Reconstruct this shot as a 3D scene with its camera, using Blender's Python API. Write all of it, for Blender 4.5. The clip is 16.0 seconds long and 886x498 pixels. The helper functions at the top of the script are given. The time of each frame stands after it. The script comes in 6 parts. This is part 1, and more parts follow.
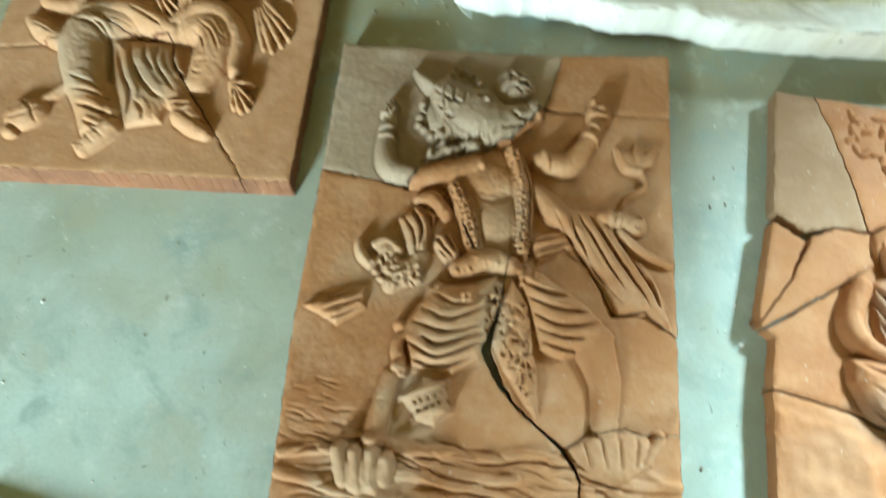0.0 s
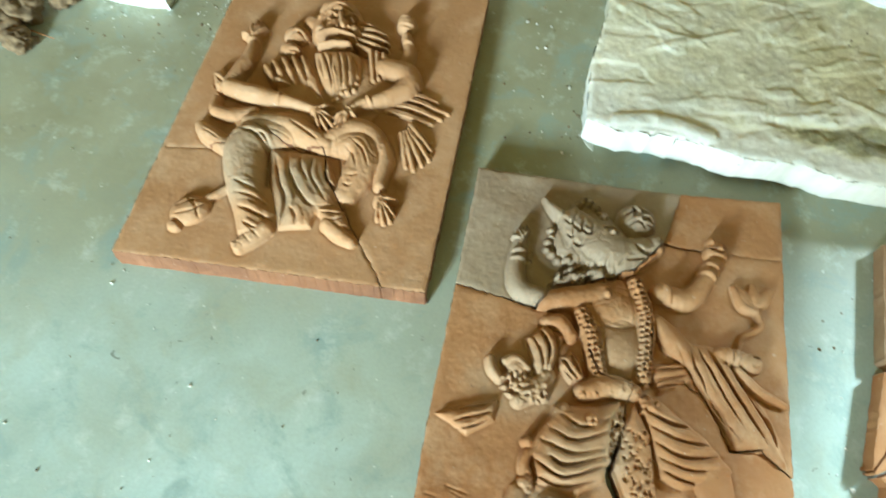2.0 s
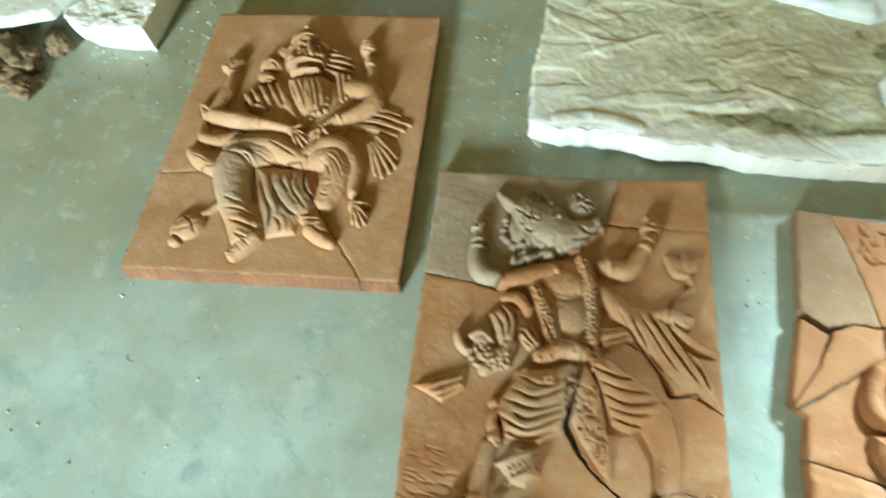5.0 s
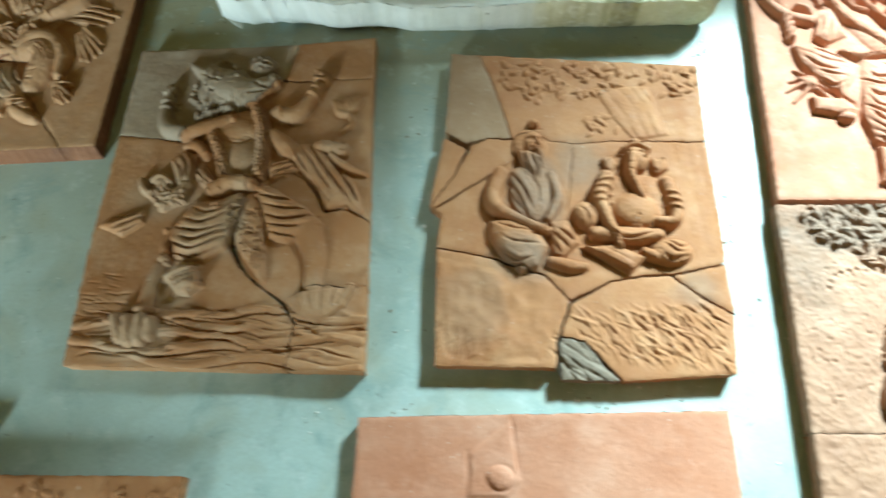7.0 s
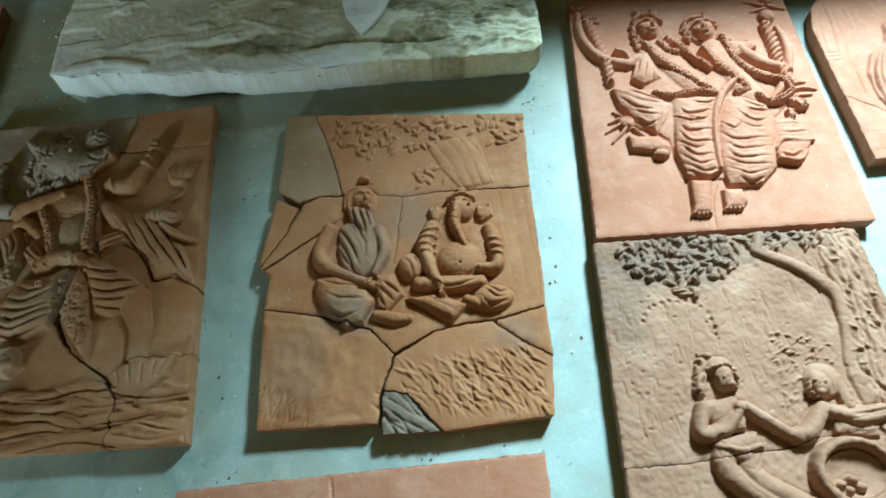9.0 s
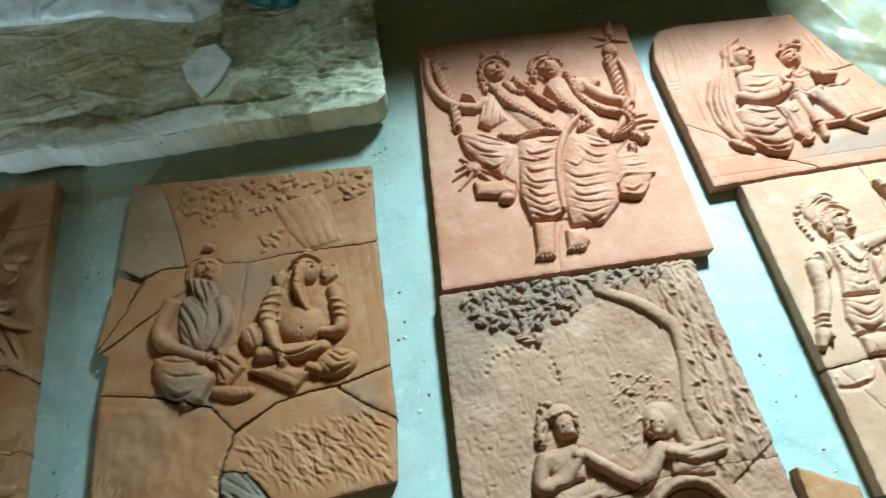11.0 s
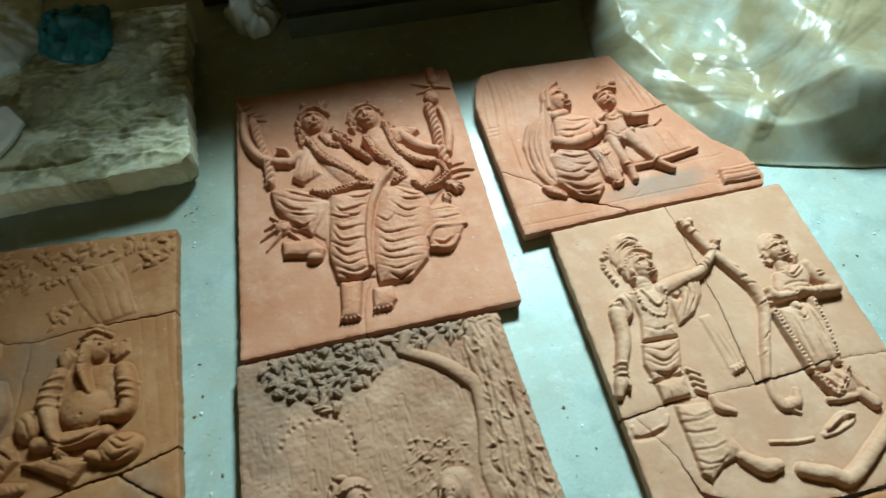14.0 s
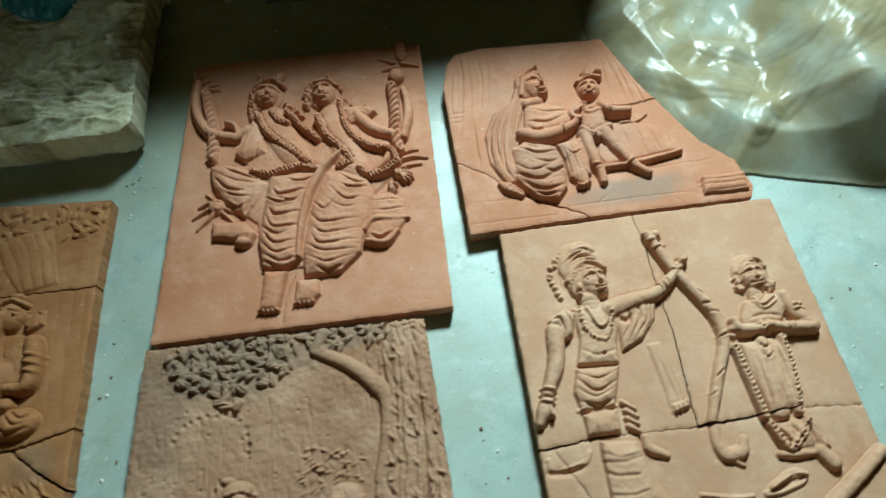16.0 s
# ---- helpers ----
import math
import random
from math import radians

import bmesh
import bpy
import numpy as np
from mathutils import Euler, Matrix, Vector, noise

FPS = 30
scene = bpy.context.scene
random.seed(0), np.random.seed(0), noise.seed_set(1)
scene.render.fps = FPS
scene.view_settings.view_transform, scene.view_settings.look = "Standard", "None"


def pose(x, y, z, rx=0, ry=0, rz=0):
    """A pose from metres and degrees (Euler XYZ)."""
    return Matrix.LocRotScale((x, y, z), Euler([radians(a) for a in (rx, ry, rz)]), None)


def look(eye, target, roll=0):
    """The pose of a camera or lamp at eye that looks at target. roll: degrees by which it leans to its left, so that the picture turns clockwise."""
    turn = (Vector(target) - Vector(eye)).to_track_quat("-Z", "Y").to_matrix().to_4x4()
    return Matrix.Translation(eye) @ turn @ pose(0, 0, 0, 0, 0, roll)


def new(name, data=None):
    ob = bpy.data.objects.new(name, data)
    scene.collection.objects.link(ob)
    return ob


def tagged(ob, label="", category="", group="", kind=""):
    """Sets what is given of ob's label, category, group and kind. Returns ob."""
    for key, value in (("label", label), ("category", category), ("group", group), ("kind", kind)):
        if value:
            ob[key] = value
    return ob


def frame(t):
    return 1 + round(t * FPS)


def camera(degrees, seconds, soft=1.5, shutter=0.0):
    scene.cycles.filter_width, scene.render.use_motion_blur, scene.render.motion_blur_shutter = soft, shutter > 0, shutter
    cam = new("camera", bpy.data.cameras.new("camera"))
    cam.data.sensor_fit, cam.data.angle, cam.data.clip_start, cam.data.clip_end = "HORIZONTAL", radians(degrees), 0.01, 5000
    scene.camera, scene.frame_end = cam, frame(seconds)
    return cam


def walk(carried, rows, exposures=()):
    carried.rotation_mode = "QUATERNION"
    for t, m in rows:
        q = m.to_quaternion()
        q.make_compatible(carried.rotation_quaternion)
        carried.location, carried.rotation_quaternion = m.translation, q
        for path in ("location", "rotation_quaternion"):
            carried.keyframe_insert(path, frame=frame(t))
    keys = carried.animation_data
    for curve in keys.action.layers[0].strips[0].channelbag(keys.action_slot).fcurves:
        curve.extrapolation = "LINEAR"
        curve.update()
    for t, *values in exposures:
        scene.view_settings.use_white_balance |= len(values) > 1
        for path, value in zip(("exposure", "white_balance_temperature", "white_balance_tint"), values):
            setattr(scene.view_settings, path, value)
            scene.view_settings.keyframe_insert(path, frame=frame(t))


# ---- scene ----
cam = camera(70.4, 16.0, soft=1.5, shutter=0.9)
PATH = [
    (0, (0.001, 0.1, 1.005), (-0.136, 0.685, -0.902), -5.2),
    (0.5, (-0.046, 0.125, 1.044), (-0.213, 0.782, -0.837), -4.1),
    (1, (-0.107, 0.127, 1.066), (-0.281, 0.805, -0.808), -2.6),
    (1.5, (-0.15, 0.124, 1.089), (-0.355, 0.838, -0.768), -3.6),
    (2, (-0.191, 0.127, 1.121), (-0.427, 0.881, -0.717), -4.5),
    (2.5, (-0.219, 0.127, 1.154), (-0.5, 0.92, -0.66), -5.5),
    (3, (-0.244, 0.129, 1.176), (-0.548, 0.96, -0.618), -5.7),
    (3.2, (-0.249, 0.124, 1.186), (-0.566, 0.97, -0.598), -6.5),
    (5.5, (0.046, -0.033, 1.253), (-0.178, 0.743, -0.577), -8.3),
    (6, (0.238, -0.206, 1.175), (-0.015, 0.661, -0.609), -8.5),
    (6.5, (0.36, -0.265, 1.213), (0.265, 0.618, -0.579), -1.7),
    (7, (0.543, -0.287, 1.208), (0.421, 0.537, -0.611), -6.3),
    (7.5, (0.669, -0.291, 1.2), (0.625, 0.569, -0.605), -1.6),
    (8, (0.777, -0.263, 1.212), (0.727, 0.627, -0.578), -3.4),
    (8.5, (0.821, -0.267, 1.215), (0.778, 0.638, -0.568), -4.2),
    (9, (0.847, -0.262, 1.225), (0.814, 0.673, -0.543), -4.7),
    (9.5, (0.915, -0.24, 1.233), (0.896, 0.704, -0.53), -4.3),
    (10, (0.992, -0.224, 1.236), (1.006, 0.736, -0.518), -4.1),
    (12.5, (1.283, -0.175, 1.252), (1.44, 0.796, -0.49), -1.4),
    (13, (1.341, -0.183, 1.253), (1.53, 0.791, -0.483), 0.1),
    (13.5, (1.4, -0.177, 1.256), (1.594, 0.786, -0.486), 0.1),
    (14, (1.448, -0.15, 1.255), (1.681, 0.832, -0.472), 0.9),
    (14.5, (1.505, -0.15, 1.252), (1.745, 0.79, -0.498), 0.8),
    (15, (1.542, -0.122, 1.223), (1.681, 0.848, -0.52), -5.1),
    (15.5, (1.634, -0.092, 1.207), (1.705, 0.814, -0.574), -4.7),
    (16, (1.721, -0.085, 1.19), (1.755, 0.836, -0.585), -4.4),
]
# the clip brightens and dims as it goes
EXPOSURES = [(0, 2.2, 5900, 11), (3, 2.4, 5850, 11), (5.5, 2.2, 5950, 11), (6, 2.15, 5950, 11), (7, 1.32, 5750, 10), (8, 0.75, 5550, 9), (9, 0.36, 5450, 8), (10, 0.38, 5450, 8), (12.5, -0.28, 5500, 6), (14, -0.45, 5950, 8), (15.5, -0.65, 6150, 8), (16, -0.78, 6150, 8)]
walk(cam, [(t, look(eye, target, roll)) for t, eye, target, roll in PATH], EXPOSURES)
# ---------------------------------------------------------------- light
world = bpy.data.worlds.new("dim_air")
scene.world = world
world.use_nodes = True
world.node_tree.nodes["Background"].inputs[0].default_value = (0.9, 1.0, 0.85, 1)
world.node_tree.nodes["Background"].inputs[1].default_value = 0.018


def area_lamp(name, eye, target, sx, sy, power, colour):
    d = bpy.data.lights.new(name, "AREA")
    d.shape, d.size, d.size_y, d.energy, d.color = "RECTANGLE", sx, sy, power, colour
    ob = new(name, d)
    ob.matrix_world = look(eye, target)
    return ob


# unseen lamp behind the visitor, beyond an added doorway, and a shaded lamp high up at the far side that points at the
# slabs
area_lamp("southwest_light", (-2.00, -4.40, 1.75), (-0.3, 0.5, 0.0), 0.9, 1.1, 172, (0.80, 1.0, 0.97))
spot = bpy.data.lights.new("shaded_lamp", "SPOT")
spot.energy, spot.color, spot.shadow_soft_size, spot.spot_size, spot.spot_blend = 1060, (0.74, 0.97, 0.96), 0.24, radians(77), 1.0
shaded_lamp = new("shaded_lamp", spot)
shaded_lamp.matrix_world = look((2.35, 2.15, 2.0), (2.07, -0.30, 0.0))
# ---------------------------------------------------------------- builders
def mesh_of(name, verts, faces, mat, parent=None, smooth=True, label=""):
    me = bpy.data.meshes.new(name)
    me.from_pydata(verts, [], faces)
    me.update()
    if smooth:
        me.polygons.foreach_set("use_smooth", [True] * len(me.polygons))
    if mat:
        me.materials.append(mat)
    ob = new(name, me)
    if parent:
        ob.parent = parent
    if label:
        tagged(ob, label)
    return ob


def part(name, bm, mat, parent, label="", smooth=True):
    """Links a bmesh as one mesh object under a thing or a part."""
    me = bpy.data.meshes.new(name)
    bmesh.ops.recalc_face_normals(bm, faces=bm.faces)
    bm.to_mesh(me)
    bm.free()
    if smooth:
        me.polygons.foreach_set("use_smooth", [True] * len(me.polygons))
    me.materials.append(mat)
    ob = new(name, me)
    if parent:
        ob.parent = parent
    if label:
        tagged(ob, label)
    return ob


def thing(name, x, y, z, label, category, group="", kind=""):
    ob = new(name)
    ob.location = (x, y, z)
    ob.empty_display_size = 0.05
    return tagged(ob, label, category, group, kind)


def value_noise(nx, ny, cell, seed, octaves=3):
    """Smooth noise about 0, from -1 to 1, on an nx by ny grid; cell is the size of the coarsest patch in grid steps."""
    rng = np.random.default_rng(seed)
    out, amp, total = np.zeros((nx, ny)), 1.0, 0.0
    for _ in range(octaves):
        gx, gy = int(nx / cell) + 3, int(ny / cell) + 3
        g = rng.uniform(-1, 1, (gx, gy))
        u, v = np.arange(nx) / cell, np.arange(ny) / cell
        i, j = u.astype(int), v.astype(int)
        fu, fv = (u - i)[:, None], (v - j)[None, :]
        fu, fv = fu * fu * (3 - 2 * fu), fv * fv * (3 - 2 * fv)
        a, b = g[np.ix_(i, j)], g[np.ix_(i + 1, j)]
        c, d = g[np.ix_(i, j + 1)], g[np.ix_(i + 1, j + 1)]
        out += amp * ((a * (1 - fu) + b * fu) * (1 - fv) + (c * (1 - fu) + d * fu) * fv)
        total += amp
        amp, cell = amp * 0.55, max(cell / 2, 1.01)
    return out / total


def wander(pts, amp, step, rng):
    """A polyline cut into short steps that stray sideways, as a break does."""
    out = []
    for a, b in zip(pts, pts[1:]):
        a, b = np.array(a, float), np.array(b, float)
        length = np.hypot(*(b - a)[:2])
        n = max(1, int(length / step))
        side = np.zeros(len(a))
        side[:2] = np.array([-(b - a)[1], (b - a)[0]]) / max(length, 1e-6)
        for k in range(n):
            p = a + (b - a) * k / n
            out.append(p + side * (rng.uniform(-amp, amp) if k else 0.0))
    out.append(np.array(pts[-1], float))
    return out


def curve(pts, n=6):
    """A polyline rounded through its points."""
    p = [np.array(q, float) for q in pts]
    if len(p) < 3:
        return p
    p = [2 * p[0] - p[1]] + p + [2 * p[-1] - p[-2]]
    out = []
    for a, b, c, d in zip(p, p[1:], p[2:], p[3:]):
        for k in range(n):
            t = k / n
            out.append(0.5 * (2 * b + (c - a) * t + (2 * a - 5 * b + 4 * c - d) * t * t + (3 * b - a - 3 * c + d) * t ** 3))
    out.append(p[-2])
    return out


class Relief:
    """A clay slab modelled as a height field. All lengths in millimetres, from the slab's lower left corner."""

    def __init__(self, outline, thick, seed, step=1.6, hand_wobble=1.0):
        self.outline, self.thick, self.seed, self.step = [np.array(p, float) for p in outline], thick, seed, step
        self.rng = np.random.default_rng(seed)
        lo, hi = np.min(self.outline, 0) - 3 * step, np.max(self.outline, 0) + 3 * step
        self.x, self.y = np.arange(lo[0], hi[0], step), np.arange(lo[1], hi[1], step)
        self.X0, self.Y0 = np.meshgrid(self.x, self.y, indexing="ij")
        wob = lambda cell, k: value_noise(*self.X0.shape, cell / step, seed * 7 + k, 2)
        # the modeller's unsteady hand
        self.X = self.X0 + hand_wobble * (1.5 * wob(34, 1) + 0.6 * wob(10, 2))
        self.Y = self.Y0 + hand_wobble * (1.5 * wob(34, 3) + 0.6 * wob(10, 4))
        self.Z = np.zeros_like(self.X)
        self.base = np.zeros_like(self.X)
        self.soot = np.zeros_like(self.X)
        self.cracks = []

    def stain(self, c, rx, ry, amount, turn=0.0):
        """A smoke or slip stain, ragged at its rim."""
        nz = value_noise(*self.X.shape, 60 / self.step, int(self.rng.integers(1 << 30)), 4)
        X, Y = self.X - c[0], self.Y - c[1]
        ca, sa = np.cos(np.radians(turn)), np.sin(np.radians(turn))
        d = np.hypot((X * ca + Y * sa) / rx, (Y * ca - X * sa) / ry) + 0.45 * nz
        self.soot = np.maximum(self.soot, amount * np.clip((1.15 - d) / 0.5, 0, 1))
        return self

    # windows and distances
    def win(self, pts, pad):
        p = np.array([q[:2] for q in pts], float)
        lo, hi = p.min(0) - pad, p.max(0) + pad
        i0, i1 = np.searchsorted(self.x, [lo[0], hi[0]])
        j0, j1 = np.searchsorted(self.y, [lo[1], hi[1]])
        return slice(i0, i1), slice(j0, j1)

    def along(self, pts, w):
        """Distance to a polyline, and how far along it the nearest place lies, in points."""
        X, Y = self.X[w], self.Y[w]
        best, at = np.full(X.shape, 1e9), np.zeros(X.shape)
        for k, (a, b) in enumerate(zip(pts, pts[1:])):
            dx, dy = b[0] - a[0], b[1] - a[1]
            t = np.clip(((X - a[0]) * dx + (Y - a[1]) * dy) / max(dx * dx + dy * dy, 1e-9), 0, 1)
            d = np.hypot(X - a[0] - t * dx, Y - a[1] - t * dy)
            m = d < best
            best, at = np.where(m, d, best), np.where(m, k + t, at)
        return best, at

    def inside(self, poly, w):
        X, Y = self.X[w], self.Y[w]
        inn = np.zeros(X.shape, bool)
        for a, b in zip(poly, poly[1:] + poly[:1]):
            if a[1] != b[1]:
                c = (a[1] > Y) != (b[1] > Y)
                inn ^= c & (X < (b[0] - a[0]) * (Y - a[1]) / (b[1] - a[1]) + a[0])
        return inn

    def join(self, w, z, soft=1.5):
        """Presses a form into the slab: the higher of the two wins, with a scored line round it as a modelling tool leaves."""
        a = self.Z[w]
        on = z > 0.01
        near = on.copy()
        for k, ax in ((1, 0), (-1, 0), (1, 1), (-1, 1)):
            near |= np.roll(on, k, ax)
        a = a - np.where(near & ~on, 0.3 + 0.07 * np.clip(a, 0, 12), 0)
        h = np.clip(0.5 + 0.5 * (z - a) / soft, 0, 1)
        m = a * (1 - h) + z * h + soft * h * (1 - h) * 0.6
        self.Z[w] = np.where(on, m, a)

    # forms
    def limb(self, pts, r, h, full=2.1, round_=True):
        """A rounded roll along points; r and h one number or one for each point."""
        n = len(pts)
        r = list(r) if isinstance(r, (tuple, list)) else [r] * n
        h = list(h) if isinstance(h, (tuple, list)) else [h] * n
        p = [(*q, a, b) for q, a, b in zip(pts, r, h)]
        if round_:
            p = curve(p, 5)
        w = self.win(p, max(r) + 4)
        d, at = self.along(p, w)
        k = np.arange(len(p))
        rr, hh = np.interp(at, k, [q[2] for q in p]), np.interp(at, k, [q[3] for q in p])
        self.join(w, hh * np.sqrt(np.clip(1 - (d / rr) ** full, 0, 1)))
        return self

    def blob(self, c, rx, ry, h, turn=0.0, full=2.2):
        w = self.win([c], max(rx, ry) + 4)
        X, Y = self.X[w] - c[0], self.Y[w] - c[1]
        ca, sa = np.cos(np.radians(turn)), np.sin(np.radians(turn))
        d = np.hypot((X * ca + Y * sa) / rx, (Y * ca - X * sa) / ry)
        self.join(w, h * np.sqrt(np.clip(1 - d ** full, 0, 1)))
        return self

    def slab(self, poly, h, edge=8.0, soft=1.5):
        """A raised field with rounded rims; h may be (at lower left, at right, at top) added as a slope."""
        poly = [tuple(p) for p in poly]
        w = self.win(poly, 6)
        d, _ = self.along(poly + poly[:1], w)
        inn = self.inside(poly, w)
        deepest = float((d * inn).max()) if inn.any() else edge
        t = np.clip(d / max(1.5 * edge, 0.8 * deepest), 0, 1)
        z = np.where(inn, h * (0.06 + 0.94 * np.sqrt(np.clip(1 - (1 - t) ** 2, 0, 1))) * np.clip(d / 4.5, 0, 1), 0)
        self.join(w, z, soft)
        return self

    def folds(self, poly, turn, wave, deep, bend=0.0, sharp=0.5):
        """Drapery inside a field: ridges that run in the direction turn, wave apart and bowed by bend."""
        poly = [tuple(p) for p in poly]
        w = self.win(poly, 4)
        inn = self.inside(poly, w)
        d, _ = self.along(poly + poly[:1], w)
        c = np.mean(np.array(poly, float), 0)
        X, Y = self.X[w] - c[0], self.Y[w] - c[1]
        ca, sa = np.cos(np.radians(turn)), np.sin(np.radians(turn))
        u, v = X * ca + Y * sa, Y * ca - X * sa
        nz = value_noise(*X.shape, 90 / self.step, int(self.rng.integers(1 << 30)), 2)
        nb = value_noise(*X.shape, 30 / self.step, int(self.rng.integers(1 << 30)), 2)
        s = np.abs(np.sin(np.pi * ((v + bend * u * u / 100.0) / wave + 0.55 * nz)))
        s2 = np.abs(np.sin(np.pi * ((v + 1.4 * bend * u * u / 100.0) / (wave * 0.43) + 0.8 * nz + 0.3)))
        deep = 0.5 * deep * np.clip(0.8 + 1.0 * nb, 0.1, 1.5)
        s = s - 0.28 * (1 - s2 ** 0.5) * np.clip(0.5 - 1.2 * nb, 0, 1)
        s = np.clip(s, 0.001, 1.2)
        self.Z[w] += np.where(inn, deep * (s ** sharp - 0.75) * np.clip(d / 5.0, 0, 1), 0)
        return self

    def drape(self, start, end, count, sag, deep, wide=2.6):
        """Hanging folds: uneven, partly broken creases strung between two rims, each with a soft roll beside it."""
        deep = 0.75 * deep

        def at(line, q):
            p = np.array(line, float)
            s = np.r_[0, np.cumsum(np.hypot(*np.diff(p, axis=0).T))]
            return np.array([np.interp(q * s[-1], s, p[:, 0]), np.interp(q * s[-1], s, p[:, 1])])
        axis = at(start, 1.0) + at(end, 1.0) - at(start, 0.0) - at(end, 0.0)
        axis = axis / (np.hypot(*axis) + 1e-9)
        for k in range(count):
            q = (k + 0.5 + self.rng.uniform(-0.3, 0.3)) / count
            a, b = at(start, q), at(end, np.clip(q + self.rng.normal(0, 0.35 / count), 0, 1))
            t0, t1 = self.rng.uniform(0.0, 0.32) * (self.rng.random() < 0.6), 1 - self.rng.uniform(0.0, 0.32) * (self.rng.random() < 0.6)
            hang = 1.4 * sag * self.rng.uniform(0.5, 1.4)
            line = []
            for t in np.linspace(t0, t1, 6):
                line.append(a + (b - a) * t + axis * hang * 4 * t * (1 - t) + self.rng.normal(0, 0.7, 2))
            w = wide * self.rng.uniform(0.7, 1.3)
            self.groove(line, w, 0.75 * deep * self.rng.uniform(0.3, 1.2))
            p = curve([q_ - axis * w * 2.1 for q_ in line], 5)
            win = self.win(p, w * 5)
            d, _ = self.along(p, win)
            self.Z[win] += 0.40 * deep * np.exp(-(d / (1.9 * w)) ** 2) * (self.Z[win] > 2)
        return self

    def ridge(self, pts, wide, h):
        """A thin roll laid on top of what is there."""
        p = curve(pts, 5)
        w = self.win(p, wide + 2)
        d, at = self.along(p, w)
        self.Z[w] += h * np.sqrt(np.clip(1 - (d / wide) ** 2, 0, 1))
        return self

    def groove(self, pts, wide, deep):
        p = curve(pts, 5)
        w = self.win(p, wide * 3)
        d, at = self.along(p, w)
        end = np.clip(np.minimum(at, len(p) - 1 - at) / 2.0 + 0.35, 0, 1)
        self.Z[w] -= 0.75 * deep * end * np.exp(-(d / wide) ** 2)
        return self

    def fold(self, lines, wide, deep):
        """Creases pressed into cloth or hair, pointed at both ends, each with a roll thrown up on one side."""
        for pts in lines:
            run = [np.array(q, float) + self.rng.normal(0, 2.4, 2) for q in pts]
            if self.rng.random() < 0.45:
                a, b = (0, 1) if self.rng.random() < 0.5 else (-1, -2)
                run[a] = run[a] + (run[b] - run[a]) * self.rng.uniform(0.1, 0.45)
            p = curve(run, 6)
            wd = wide * self.rng.uniform(0.75, 1.35)
            w = self.win(p, wd * 6)
            d, at = self.along(p, w)
            q = np.array(p)
            i = np.clip(at.astype(int), 0, len(p) - 2)
            dx, dy = q[i + 1, 0] - q[i, 0], q[i + 1, 1] - q[i, 1]
            side = np.sign(dx * (self.Y[w] - q[i, 1]) - dy * (self.X[w] - q[i, 0])) * d
            t = at / (len(p) - 1)
            peak = self.rng.uniform(0.3, 0.7)
            end = np.clip(np.where(t < peak, t / peak, (1 - t) / (1 - peak)) * 1.5 + 0.05, 0, 1) * np.clip(4 - d / wd, 0, 1)
            k = deep * self.rng.uniform(0.32, 0.80)
            self.Z[w] += end * k * (0.42 * np.exp(-((side - 2.2 * wd) / (1.8 * wd)) ** 2) + 0.14 * np.exp(-((side + 2.1 * wd) / (1.3 * wd)) ** 2) - 1.25 * np.exp(-(side / (0.55 * wd)) ** 2))
        return self

    def beads(self, pts, r, h, gap=None):
        p = np.array(curve(pts, 8))
        s = np.r_[0, np.cumsum(np.hypot(*np.diff(p[:, :2], axis=0).T))]
        for q in np.arange(0, s[-1], gap or 1.5 * r):
            c = (np.interp(q, s, p[:, 0]) + self.rng.uniform(-.5, .5) * r, np.interp(q, s, p[:, 1]) + self.rng.uniform(-.5, .5) * r)
            w = self.win([c], r + 2)
            d = np.hypot(self.X[w] - c[0], self.Y[w] - c[1]) / (r * self.rng.uniform(0.85, 1.1))
            if h < 0:
                self.Z[w] += h * np.clip(1 - d * d, 0, 1)
            else:
                low = self.Z[w] if gap else np.minimum(self.Z[w], float(np.median(self.Z[w])) + 0.3 * h)
                self.Z[w] = np.where(d < 1, np.maximum(low, float(np.median(self.Z[w])) - 0.3 * h + 1.1 * h * np.sqrt(np.clip(1 - d * d, 0, 1))), self.Z[w])
        return self

    def rope(self, pts, r, h, pitch):
        """A twisted roll."""
        p = curve(pts, 8)
        w = self.win(p, r + 3)
        d, at = self.along(p, w)
        q = np.array(p)
        s = np.r_[0, np.cumsum(np.hypot(*np.diff(q[:, :2], axis=0).T))]
        run = np.interp(at, np.arange(len(s)), s)
        i = np.clip(at.astype(int), 0, len(p) - 2)
        dx, dy = q[i + 1, 0] - q[i, 0], q[i + 1, 1] - q[i, 1]
        side = np.sign(dx * (self.Y[w] - q[i, 1]) - dy * (self.X[w] - q[i, 0]))
        twist = np.abs(np.sin(np.pi * (run + 0.9 * side * d) / pitch)) ** 0.6
        self.join(w, (h * (0.45 + 0.55 * twist)) * np.sqrt(np.clip(1 - (d / r) ** 2.4, 0, 1)), 0.8)
        return self

